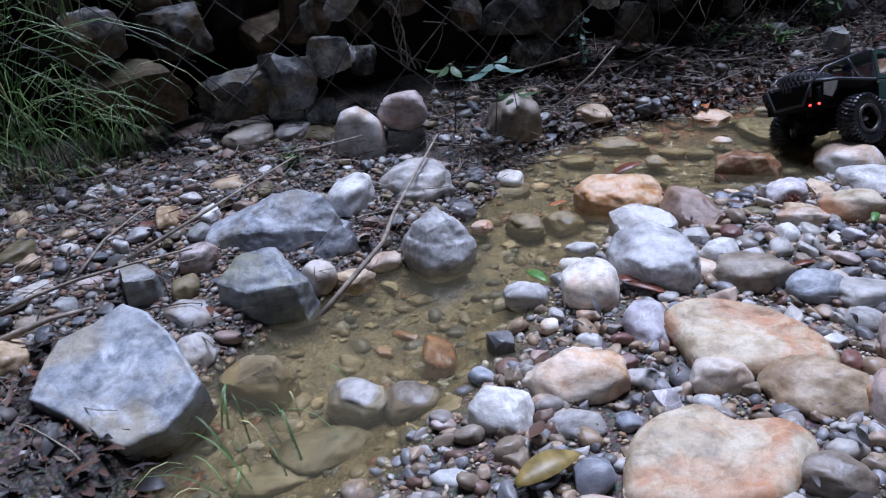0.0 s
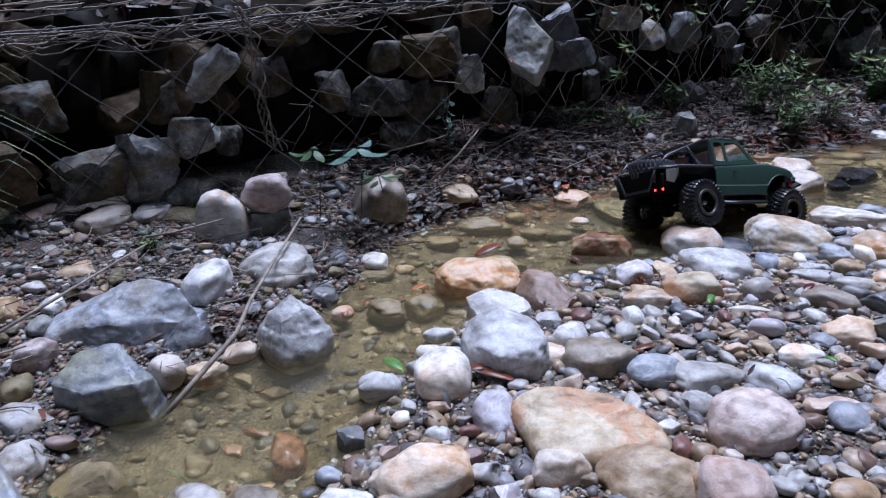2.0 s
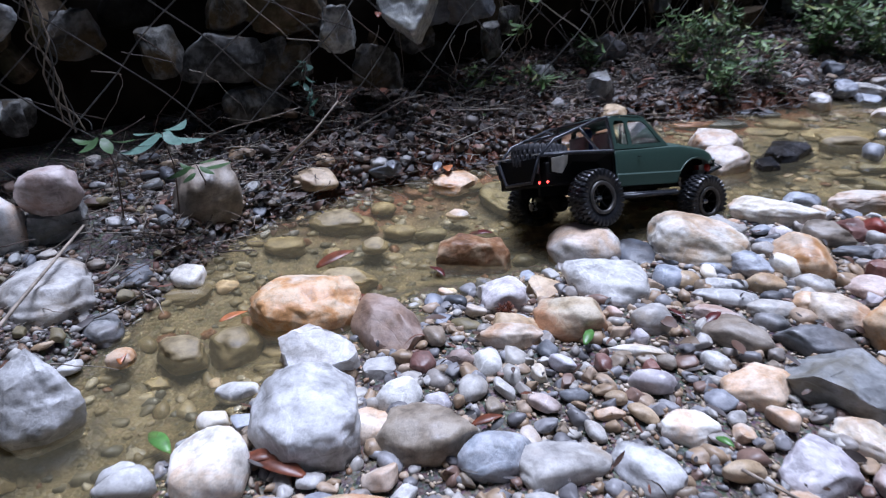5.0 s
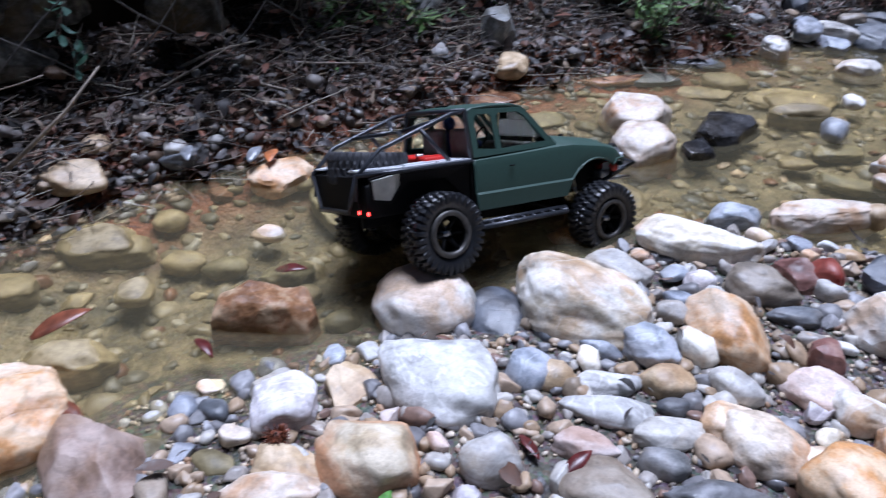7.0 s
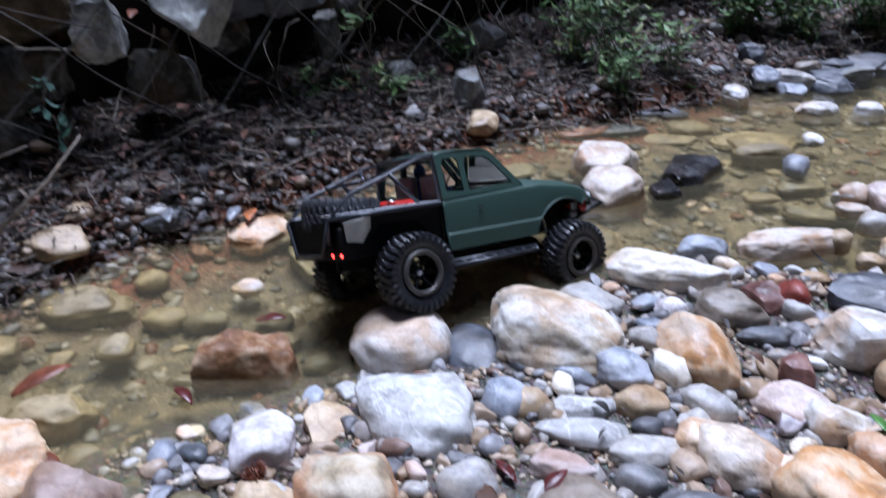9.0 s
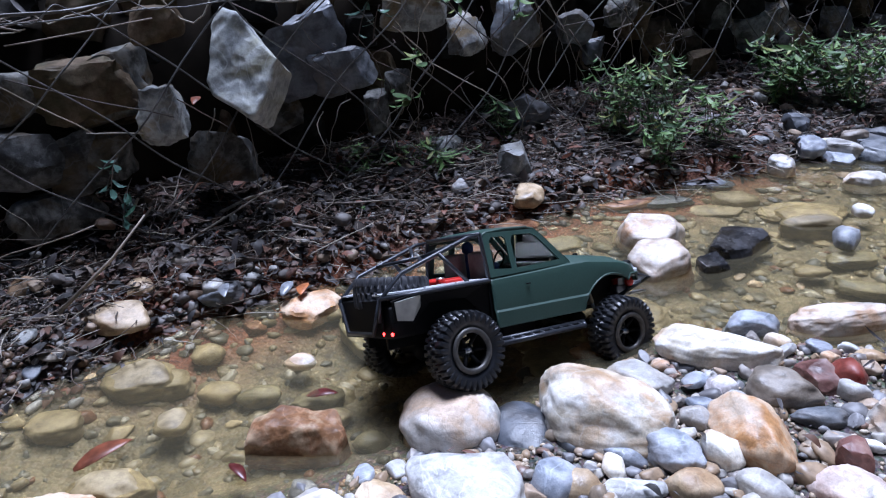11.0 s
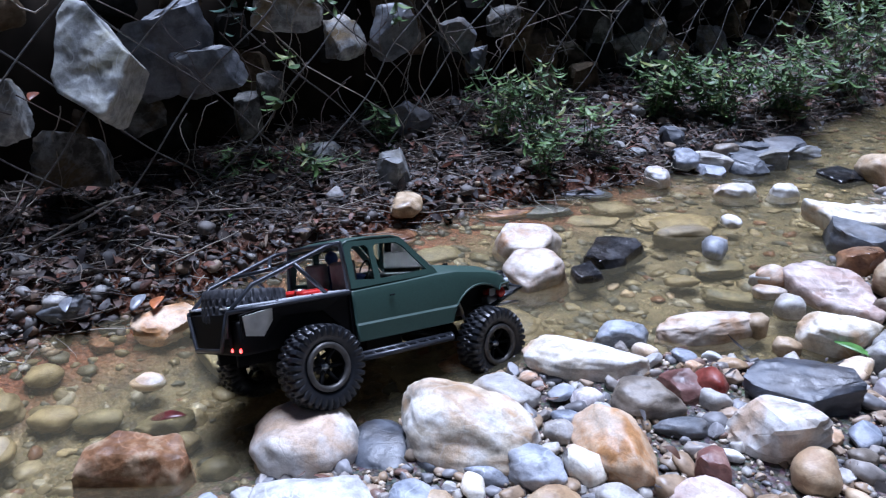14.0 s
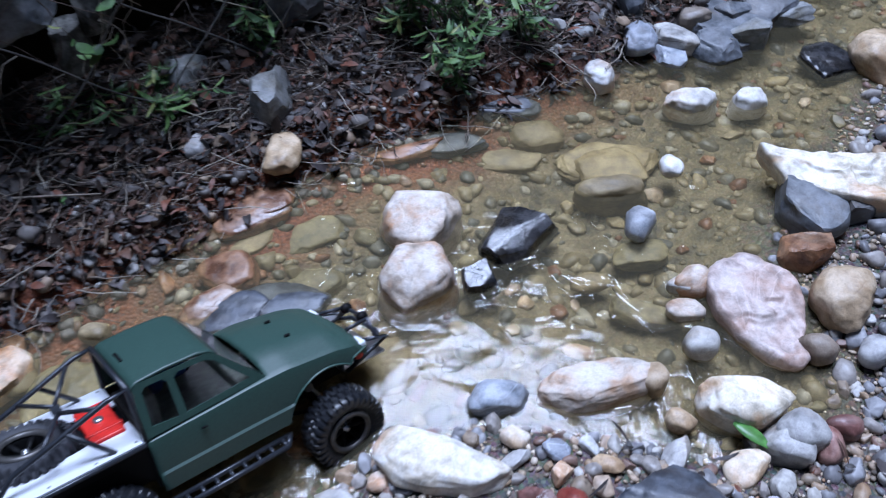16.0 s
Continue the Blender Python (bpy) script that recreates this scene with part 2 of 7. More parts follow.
BLUELEAF = island_mat("blue_green_leaf", [(0, (0.075, 0.15, 0.115)), (0.5, (0.11, 0.19, 0.155)), (0.8, (0.06, 0.13, 0.085))], 0.4)
BLUELEAF.node_tree.nodes["Principled BSDF"].inputs["Specular IOR Level"].default_value = 0.2
GRASS = island_mat("grass_blade", [(0, (0.10, 0.19, 0.05)), (0.35, (0.17, 0.28, 0.09)), (0.6, (0.06, 0.12, 0.035)), (0.80, (0.42, 0.42, 0.2))], 0.5)
TWIG = island_mat("dry_twig", [(0, (0.22, 0.18, 0.14)), (0.3, (0.10, 0.07, 0.055)), (0.55, (0.34, 0.30, 0.24)), (0.85, (0.06, 0.045, 0.035))], 0.7)
BRANCH = plain_mat("branch_bark", (0.27, 0.225, 0.18), 0.75, 0, 0.45, 60, 0.5)
PALE_SLAB = stone_mat("pale_wall_slab", (0.36, 0.38, 0.38), (0.52, 0.54, 0.52), (0.34, 0.33, 0.22), 0.85, 0.5, 0.4)
WIRE = plain_mat("galvanised_wire", (0.12, 0.115, 0.11), 0.55, 0.4, 0.4, 90)
PAINT = plain_mat("matt_green_paint", (0.027, 0.060, 0.047), 0.48, 0, 0.12, 300, 0.05)
PAINT.node_tree.nodes["Principled BSDF"].inputs["Specular IOR Level"].default_value = 0.55
BLACK = plain_mat("black_plastic", (0.0045, 0.0045, 0.005), 0.6, 0, 0.2, 150)
BLACK.node_tree.nodes["Principled BSDF"].inputs["Specular IOR Level"].default_value = 0.15
TUBE = plain_mat("black_satin_tube", (0.03, 0.033, 0.04), 0.35, 0.3, 0.2, 150)
RUBBER = plain_mat("black_rubber", (0.011, 0.012, 0.015), 0.38, 0, 0.35, 160, 0.25)
SPARE = plain_mat("dusty_rubber", (0.035, 0.036, 0.042), 0.7, 0, 0.3, 160, 0.25)
ALU = plain_mat("white_tray", (0.72, 0.74, 0.78), 0.35, 0.1, 0.05, 60)
RED = plain_mat("red_plastic", (0.55, 0.022, 0.015), 0.4, 0, 0.15, 80)
RING = plain_mat("bronze_grey_ring", (0.085, 0.08, 0.075), 0.45, 0.5, 0.2, 120)
STEEL = plain_mat("bright_steel", (0.55, 0.55, 0.56), 0.3, 0.9, 0.1, 100)
INTERIOR = plain_mat("grey_brown_interior", (0.11, 0.10, 0.09), 0.6, 0, 0.3, 90)
FIGURE = plain_mat("blue_cloth", (0.03, 0.06, 0.20), 0.7, 0, 0.2, 80)
LEAF_RED = plain_mat("dry_red_leaf", (0.15, 0.045, 0.022), 0.4, 0, 0.5, 60, 0.4)
LEAF_MAROON = plain_mat("maroon_leaf", (0.09, 0.015, 0.014), 0.35, 0, 0.5, 60, 0.4)
LEAF_GREEN = plain_mat("fresh_leaf", (0.09, 0.22, 0.05), 0.4, 0, 0.4, 60, 0.4)
LEAF_OLIVE = plain_mat("olive_leaf", (0.26, 0.19, 0.06), 0.45, 0, 0.4, 60, 0.4)
LEAF_ORANGE = plain_mat("orange_leaf", (0.42, 0.14, 0.05), 0.4, 0, 0.4, 60, 0.4)
LEAF_GREY = plain_mat("grey_leaf", (0.22, 0.23, 0.25), 0.3, 0, 0.4, 60, 0.4)
FROST = plain_mat("frosted_panel", (0.40, 0.40, 0.37), 0.5, 0, 0.2, 60)

LAMP, lnt, lp = mat("red_lamp")
lp.inputs["Base Color"].default_value = (0.6, 0.01, 0.01, 1)
lp.inputs["Emission Color"].default_value = (1.0, 0.03, 0.02, 1)
lp.inputs["Emission Strength"].default_value = 6.0
HEAD, hnt, hp = mat("headlight_lens")
hp.inputs["Base Color"].default_value = (0.75, 0.78, 0.82, 1)
hp.inputs["Roughness"].default_value = 0.12
GLASS, gnt, gp = mat("window_film")
gp.inputs["Base Color"].default_value = (0.75, 0.80, 0.78, 1)
gp.inputs["Transmission Weight"].default_value = 1.0
gp.inputs["IOR"].default_value = 1.15
gp.inputs["Roughness"].default_value = 0.06

# stream water: clear, faintly brown, with fine ripples
WATER, nt, p = mat("stream_water")
p.inputs["Base Color"].default_value = (0.50, 0.45, 0.29, 1)
p.inputs["Transmission Weight"].default_value, p.inputs["IOR"].default_value, p.inputs["Roughness"].default_value = 0.94, 1.33, 0.02
tc = nt.nodes.new("ShaderNodeTexCoord")
n1 = node(nt, "ShaderNodeTexNoise", Scale=11, Detail=3, Distortion=0.8)
n2 = node(nt, "ShaderNodeTexNoise", Scale=42, Detail=3, Distortion=1.2)
for n in (n1, n2):
    link(nt, tc.outputs["Object"], n.inputs["Vector"])
b1 = node(nt, "ShaderNodeBump", Strength=0.36, Distance=0.016)
b2 = node(nt, "ShaderNodeBump", Strength=0.2, Distance=0.003)
link(nt, n1.outputs[0], b1.inputs["Height"])
link(nt, n2.outputs[0], b2.inputs["Height"])
link(nt, b1.outputs[0], b2.inputs["Normal"])
link(nt, b2.outputs[0], p.inputs["Normal"])

# ground: wet silt and grit under the stones
GROUND, nt, p = mat("silt_and_grit")
tc = nt.nodes.new("ShaderNodeTexCoord")
n1 = node(nt, "ShaderNodeTexNoise", Scale=5, Detail=6)
n2 = node(nt, "ShaderNodeTexVoronoi", Scale=150)
n3 = node(nt, "ShaderNodeTexNoise", Scale=160, Detail=4)
for n in (n1, n2, n3):
    link(nt, tc.outputs["Object"], n.inputs["Vector"])
c = ramp(nt, n1.outputs[0], [(0.3, (0.038, 0.029, 0.020)), (0.5, (0.10, 0.074, 0.050)), (0.7, (0.058, 0.044, 0.031))]).outputs[0]
c = mix(nt, "OVERLAY", 0.55, c, n2.outputs["Color"])
hsv = node(nt, "ShaderNodeHueSaturation", Saturation=0.6)
link(nt, c, hsv.inputs["Color"])
c = mix(nt, "MULTIPLY", 0.8, hsv.outputs[0], ramp(nt, n3.outputs[0], [(0.35, (0.5, 0.5, 0.5)), (0.6, (1.1, 1.1, 1.1))]).outputs[0])
humus = nt.nodes.new("ShaderNodeAttribute")
humus.attribute_name = "humus"
rust = nt.nodes.new("ShaderNodeAttribute")
rust.attribute_name = "rust"
c = mix(nt, "MIX", humus.outputs["Fac"], c, ramp(nt, n3.outputs[0], [(0.35, (0.012, 0.009, 0.007)), (0.65, (0.05, 0.034, 0.024))]).outputs[0])
c = mix(nt, "MIX", rust.outputs["Fac"], c, ramp(nt, n3.outputs[0], [(0.35, (0.10, 0.028, 0.011)), (0.65, (0.24, 0.075, 0.030))]).outputs[0])
bed = nt.nodes.new("ShaderNodeAttribute")
bed.attribute_name = "bed"
n4 = node(nt, "ShaderNodeTexNoise", Scale=22, Detail=6, Roughness=0.65)
link(nt, tc.outputs["Object"], n4.inputs["Vector"])
soft = mix(nt, "MULTIPLY", 1.0, bed.outputs["Color"], (0.85, 0.85, 0.85))
c = mix(nt, "MIX", soft, c, ramp(nt, n4.outputs[0], [(0.36, (0.065, 0.052, 0.026)), (0.5, (0.15, 0.115, 0.054)), (0.64, (0.23, 0.18, 0.095))]).outputs[0])
c = mix(nt, "MIX", rust.outputs["Fac"], c, ramp(nt, n3.outputs[0], [(0.35, (0.10, 0.028, 0.011)), (0.65, (0.24, 0.075, 0.030))]).outputs[0])
link(nt, c, p.inputs["Base Color"])
link(nt, mix(nt, "MIX", humus.outputs["Fac"], (0.5, 0.5, 0.5), (0.95, 0.95, 0.95)), p.inputs["Roughness"])
p.inputs["Specular IOR Level"].default_value = 0.25
b1 = node(nt, "ShaderNodeBump", Strength=0.6, Distance=0.004)
link(nt, n2.outputs["Distance"], b1.inputs["Height"])
b1.invert = True
link(nt, b1.outputs[0], p.inputs["Normal"])

# earth beyond the wall, and woods that stay out of view
SOIL = plain_mat("dark_soil", (0.014, 0.011, 0.008), 0.9, 0, 0.5, 12, 0.6)
SOIL.node_tree.nodes["Principled BSDF"].inputs["Specular IOR Level"].default_value = 0.05
WOODS = plain_mat("dark_woods", (0.030, 0.045, 0.022), 0.9, 0, 0.6, 3)


# ---- helpers of this scene ----
def mesh_ob(name, bm, material, parent=None, smooth=True, label=""):
    me = bpy.data.meshes.new(name)
    bm.to_mesh(me)
    bm.free()
    if smooth:
        me.polygons.foreach_set("use_smooth", [True] * len(me.polygons))
    me.materials.append(material)
    ob = new(name, me)
    if parent is not None:
        ob.parent = parent
    if label:
        ob["label"] = label
    return ob


def part(name, bm, material, parent, label="", smooth=True):
    return mesh_ob(name, bm, material, parent, smooth, label)


def raw_mesh(name, verts, faces, material, smooth=True):
    me = bpy.data.meshes.new(name)
    me.from_pydata(verts, [], faces)
    if smooth:
        me.polygons.foreach_set("use_smooth", [True] * len(me.polygons))
    me.materials.append(material)
    return new(name, me)


def tube_bm(points, radius, sides=8, bm=None, closed=False):
    """A round tube along points; radius is one number or one for each point."""
    bm = bm or bmesh.new()
    pts = [Vector(q) for q in points]
    rad = radius if isinstance(radius, (list, tuple)) else [radius] * len(pts)
    rings = []
    up = Vector((0.13, 0.21, 0.97)).normalized()
    for i, q in enumerate(pts):
        a = pts[i - 1] if i or closed else q
        b = pts[(i + 1) % len(pts)] if i < len(pts) - 1 or closed else q
        d = (b - a).normalized()
        s = d.cross(up)
        if s.length < 0.05:
            s = d.cross(Vector((1, 0, 0)))
        s.normalize()
        t = s.cross(d)
        rings.append([bm.verts.new(q + rad[i] * (math.cos(k * math.tau / sides) * s + math.sin(k * math.tau / sides) * t)) for k in range(sides)])
    n = len(rings)
    for i in range(n if closed else n - 1):
        for k in range(sides):
            bm.faces.new((rings[i][k], rings[i][(k + 1) % sides], rings[(i + 1) % n][(k + 1) % sides], rings[(i + 1) % n][k]))
    if not closed:
        bm.faces.new(rings[0][::-1])
        bm.faces.new(rings[-1])
    return bm


def box_bm(x0, x1, y0, y1, z0, z1, bevel=0.0, bm=None):
    bm = bm or bmesh.new()
    made = bmesh.ops.create_cube(bm, size=1.0)["verts"]
    for v in made:
        v.co = Vector(((x0 + x1) / 2 + v.co.x * (x1 - x0), (y0 + y1) / 2 + v.co.y * (y1 - y0), (z0 + z1) / 2 + v.co.z * (z1 - z0)))
    if bevel:
        bmesh.ops.bevel(bm, geom=list({e for v in made for e in v.link_edges}), offset=bevel, segments=2, affect="EDGES", profile=0.7)
    return bm


def lathe_bm(profile, sides, bm=None, at=(0, 0, 0)):
    """Turns (radius, y) points round the y axis."""
    bm = bm or bmesh.new()
    rings = []
    for k in range(sides):
        a = k * math.tau / sides
        rings.append([bm.verts.new((at[0] + r * math.cos(a), at[1] + y, at[2] + r * math.sin(a))) for r, y in profile])
    for k in range(sides):
        for i in range(len(profile) - 1):
            bm.faces.new((rings[k][i], rings[k][i + 1], rings[(k + 1) % sides][i + 1], rings[(k + 1) % sides][i]))
    return bm


# ---- lie of the land ----
LEFT_Y = (-2.2, -1.75, -1.5, -1.38, -1.1, -0.8, -0.5, -0.3, 0.0, 0.3, 0.7, 0.9, 1.2, 1.5, 1.9, 2.4, 4.0)
LEFT_X = (-0.30, -0.22, -0.17, -0.33, -0.42, -0.42, -0.55, -0.62, -0.60, -0.47, -0.34, -0.25, -0.05, 0.12, 0.25, 0.40, 1.00)
RIGHT_Y = (-2.2, -1.2, -1.0, -0.8, -0.6, -0.3, 0.0, 0.2, 0.4, 0.50, 0.60, 0.72, 0.86, 1.0, 1.6, 2.4, 4.0)
RIGHT_X = (0.02, -0.02, -0.08, -0.16, -0.20, -0.20, -0.05, 0.05, 0.11, 0.22, 0.48, 0.62, 0.60, 0.47, 0.50, 0.80, 1.50)


def shores(y):
    return float(np.interp(y, LEFT_Y, LEFT_X)), float(np.interp(y, RIGHT_Y, RIGHT_X))


def wall_x(y):
    """The front of the stone-filled wall."""
    return -0.80 + 0.31 * (y - 0.3)


def ground_z(x, y):
    l, r = shores(y)
    mid, half = (l + r) / 2, max(0.08, (r - l) / 2)
    u = abs(x - mid) / half
    n = noise.noise((x * 2.3, y * 2.3, 0.3)) * 0.012 + noise.noise((x * 8, y * 8, 4.1)) * 0.006
    if u < 1:
        hole = 0.04 * math.exp(-((x + 0.115) ** 2 + (y - 0.40) ** 2) / 0.006)
        return -0.012 - 0.055 * (1 - u * u) + n * 0.6 - hole - 0.03 * math.exp(-((x + 0.28) ** 2 + (y + 1.1) ** 2) / 0.03)
    if x > mid:
        d = x - r
        return -0.012 + 0.025 * min(1, d / 0.12) + 0.02 * max(0, d - 0.12) + n * 0.8
    d = l - x
    w = max(0.05, l - wall_x(y))
    return -0.012 + 0.042 * min(1, d / 0.07) + 0.075 * min(1.4, d / w) ** 1.2 + n


# ---- ground, water, hillside ----
def build_ground():
    xs = np.concatenate([np.linspace(-60, -2.2, 8)[:-1], np.arange(-2.2, 2.3, 0.022), np.linspace(2.3, 60, 9)[1:]])
    ys = np.concatenate([np.linspace(-60, -2.6, 8)[:-1], np.arange(-2.6, 3.6, 0.028), np.linspace(3.6, 60, 9)[1:]])
    verts = [(x, y, ground_z(min(max(x, -2.2), 2.3), min(max(y, -2.6), 3.6))) for y in ys for x in xs]
    nx = len(xs)
    faces = [(j * nx + i, j * nx + i + 1, (j + 1) * nx + i + 1, (j + 1) * nx + i) for j in range(len(ys) - 1) for i in range(nx - 1)]
    ob = raw_mesh("ground", verts, faces, GROUND)
    humus, rust, bed = [], [], []
    for x, y, _ in verts:
        l, _r = shores(y)
        wob = 0.05 * noise.noise((x * 6, y * 6, 2.2))
        humus.append(min(1.0, max(0.0, (l - x + wob) / 0.06)) * min(1.0, max(0.12, (y + 0.45) / 0.3)))
        bed.append(min(1.0, max(0.0, (x - l + wob + 0.02) / 0.04)) * min(1.0, max(0.0, (_r - x - wob + 0.01) / 0.05)))
        near = math.exp(-((x - l - 0.05 + wob) / 0.10) ** 2)
        rust.append(1.0 * near * min(1.0, max(0.0, (y + 0.25) / 0.15)) * min(1.0, max(0.0, (1.45 - y) / 0.3)) * (0.5 + 0.5 * min(1, max(0, 0.5 + 3 * noise.noise((x * 5, y * 5, 8))))))
    ob.data.attributes.new("humus", "FLOAT", "POINT").data.foreach_set("value", humus)
    ob.data.attributes.new("rust", "FLOAT", "POINT").data.foreach_set("value", rust)
    ob.data.attributes.new("bed", "FLOAT", "POINT").data.foreach_set("value", bed)
    tagged(ob, "brown silt and grit stream bed with gravel banks", "ground", kind="structure")


def build_water():
    ys = np.arange(-2.4, 3.6, 0.03)
    n = 24
    verts, faces = [], []
    for y in ys:
        l, r = shores(y)
        for i in range(n):
            x = l - 0.09 + (r - l + 0.18) * i / (n - 1)
            h = noise.noise((x * 9, y * 5, 1.7)) * 0.0016 + noise.noise((x * 26, y * 17, 7.7)) * 0.0009
            verts.append((x, y, h - 0.001))
    for j in range(len(ys) - 1):
        for i in range(n - 1):
            a = j * n + i
            faces.append((a, a + 1, a + 1 + n, a + n))
    ob = raw_mesh("water", verts, faces, WATER)
    ob.visible_shadow = False
    tagged(ob, "clear shallow brownish stream water with fine ripples", "water", kind="structure")


def build_surroundings():
    """The earth slope behind and above the wall, and an unseen ring of dark woods added all round to block low sky."""
    bm = bmesh.new()
    rows = []
    for y in np.arange(-9, 9.01, 0.15):
        wx = wall_x(y)
        prof = [(-0.10, -0.1), (-0.12, 0.25), (-0.16, 0.47), (-0.30, 0.53), (-0.55, 0.60), (-0.9, 1.2), (-2.5, 3.2)]
        rows.append([bm.verts.new((wx + dx + 0.03 * noise.noise((y * 4, z * 6, 0)), y, z + 0.03 * noise.noise((y * 3, dx * 5, 9)))) for dx, z in prof])
    for a, b in zip(rows, rows[1:]):
        for i in range(len(a) - 1):
            bm.faces.new((a[i], b[i], b[i + 1], a[i + 1]))
    ob = mesh_ob("earth_slope", bm, SOIL)
    tagged(ob, "dark earth slope behind the wire-netted stone wall", "slope", kind="structure")
    # added out of view: a ring of woods that keeps low sky light out
    bm = bmesh.new()
    rings = []
    for z, r in ((-0.5, 9.0), (2.5, 9.0), (6.5, 8.0)):
        rings.append([bm.verts.new((r * math.cos(k * math.tau / 72) * (1 + 0.08 * noise.noise((k * 0.9, z, 2))), r * math.sin(k * math.tau / 72), z + 0.9 * noise.noise((k * 0.8, z, 5)) * (z > 3))) for k in range(72)])
    for a, b in zip(rings, rings[1:]):
        for k in range(72):
            bm.faces.new((a[k], a[(k + 1) % 72], b[(k + 1) % 72], b[k]))
    ob = mesh_ob("backdrop_woods", bm, WOODS)
    tagged(ob, "unseen ring of dark green woods added to block low sky", "backdrop", kind="structure")


build_ground()
build_water()
build_surroundings()

# ---- stones ----
TAKEN = {}


def take(x, y, a, b, turn, top):
    """Notes the ground that a stone covers, cell by cell."""
    reach = max(a, b) + 0.05
    for i in range(math.floor((x - reach) / 0.1), math.floor((x + reach) / 0.1) + 1):
        for j in range(math.floor((y - reach) / 0.1), math.floor((y + reach) / 0.1) + 1):
            TAKEN.setdefault((i, j), []).append((x, y, a, b, turn, top))


def rock_bm(lx, ly, lz, seed, angular, detail=3, power=2.25, down=1.0, sunk=False):
    """A water-worn cobble with a few worn flats, or a broken block with flat faces and edges."""
    r = random.Random(seed)
    off = Vector((r.uniform(-90, 90), r.uniform(-90, 90), r.uniform(-90, 90)))
    bm = bmesh.new()
    bmesh.ops.create_icosphere(bm, subdivisions=detail, radius=1.0)
    planes = []
    smooth = angular == "smooth"
    angular = angular is True
    for _ in range(9 if angular else 3 if smooth else 8):
        d = Vector((r.gauss(0, 1), r.gauss(0, 1), r.gauss(0, 0.8))).normalized()
        if d.z < 0:
            d.z *= -0.15
            d.normalize()
        planes.append((d, r.uniform(0.52, 0.80) if angular else r.uniform(0.80, 0.95) if smooth else r.uniform(0.64, 0.92)))
    if angular:
        planes.append((Vector((r.uniform(-0.3, 0.3), r.uniform(-0.3, 0.3), 1)).normalized(), r.uniform(0.6, 0.74)))
    cut = 0.97 if angular else 0.5 if smooth else 0.72
    skew = (r.uniform(-0.2, 0.2), r.uniform(-0.18, 0.18))
    bedded = detail > 3 and not smooth and r.random() < 0.45
    grain = Vector((r.gauss(0, 0.5), r.gauss(0, 0.5), 1.0)).normalized()
    layers, step = r.uniform(1.6, 3.2), r.uniform(0.04, 0.085)
    p = 3.2 if angular else power
    for v in bm.verts:
        d = v.co.normalized()
        q = d * (abs(d.x) ** p + abs(d.y) ** p + abs(d.z) ** p) ** (-1 / p)
        flat = math.hypot(d.x, d.y)
        if sunk and q.z < 0 and flat > 0.001:
            hx, hy = d.x / flat, d.y / flat
            rad = (abs(hx) ** p + abs(hy) ** p) ** (-1 / p) * min(1.0, flat / 0.35) * (1 + 0.16 * q.z)
            q.x, q.y = hx * rad, hy * rad
        for n, h in planes:
            over = q.dot(n) - h
            if over > 0:
                q -= n * over * cut
        a = noise.noise(d * 0.9 + off) * (0.10 if angular else 0.12)
        a += noise.noise(d * 2.3 + off) * (0.04 if angular or smooth else 0.085)
        if detail > 2:
            a += noise.noise(d * 6 + off) * (0.025 if angular else 0.024)
            a += noise.noise(d * 15 + off) * 0.010
        if detail > 3:
            a += 0.075 * (0.2 - abs(noise.noise(d * 1.5 - off))) + 0.04 * (0.25 - abs(noise.noise(d * 4.1 - off)))
        if bedded:
            u = (q.dot(grain) + 0.22 * noise.noise(d * 1.7 + off)) * layers
            u -= math.floor(u)
            a += step * ((u if u < 0.86 else (1 - u) * 6.14) - 0.5)
        q *= (1 + a) * (1.07 if angular else 1.06)
        if q.z < 0 and not (angular and detail < 3):
            swell = 1 + (0.10 if sunk else -0.05) * min(1.0, -q.z)
            q.x, q.y = q.x * swell, q.y * swell
        q.x += skew[0] * q.y
        q.z += skew[1] * q.x * 0.5
        v.co = Vector((q.x * lx / 2, q.y * ly / 2, q.z * lz / 2 * (down if q.z < 0 else 1.0)))
    return bm


def put_stone(name, x, y, z, lx, ly, lz, turn, tint, label, angular, power=2.25, tip=(0, 0), rest=None):
    seed = round(1000 * (x * 3.7 + y * 9.1 + z))
    big = max(lx, ly)
    down = min(2.2, max(1.0, (z - (ground_z(x, y) if rest is None else rest) + 0.006) / (lz / 2)))
    west, east = shores(y)
    bm = rock_bm(lx * 1.04, ly * 1.04, lz * 1.06, seed, angular, 5 if big > 0.16 else 4 if big > 0.07 else 3, power, down, big > 0.07 and west < x < east)
    if angular is True:
        bm.normal_update()
    ob = mesh_ob(name, bm, STONE[tint])
    if angular is True:
        ob.data.set_sharp_from_angle(angle=radians(24))
    ob.matrix_world = pose(x, y, z, tip[0], tip[1], turn)
    tagged(ob, label, "stone")
    take(x, y, lx / 2, ly / 2, radians(turn), z + lz / 2)
    return ob


def cobble(x, y, z, lx, ly, lz, turn, tint, label, tip=(0, 0), rest=None):
    return put_stone("river_stone", x, y, z, lx, ly, lz, turn, tint, label, False, 2.25, tip, rest)


def block(x, y, z, lx, ly, lz, turn, tint, label, tip=(0, 0)):
    return put_stone("rock", x, y, z, lx, ly, lz, turn, tint, label, True, 2.25, tip)


def egg(x, y, z, lx, ly, lz, turn, tint, label, tip=(0, 0)):
    return put_stone("river_stone", x, y, z, lx, ly, lz, turn, tint, label, "smooth", 2.35, tip)


def slab(x, y, z, lx, ly, lz, turn, tint, label, tip=(0, 0)):
    return put_stone("flat_stone", x, y, z, lx, ly, lz, turn, tint, label, False, 3.2, tip)


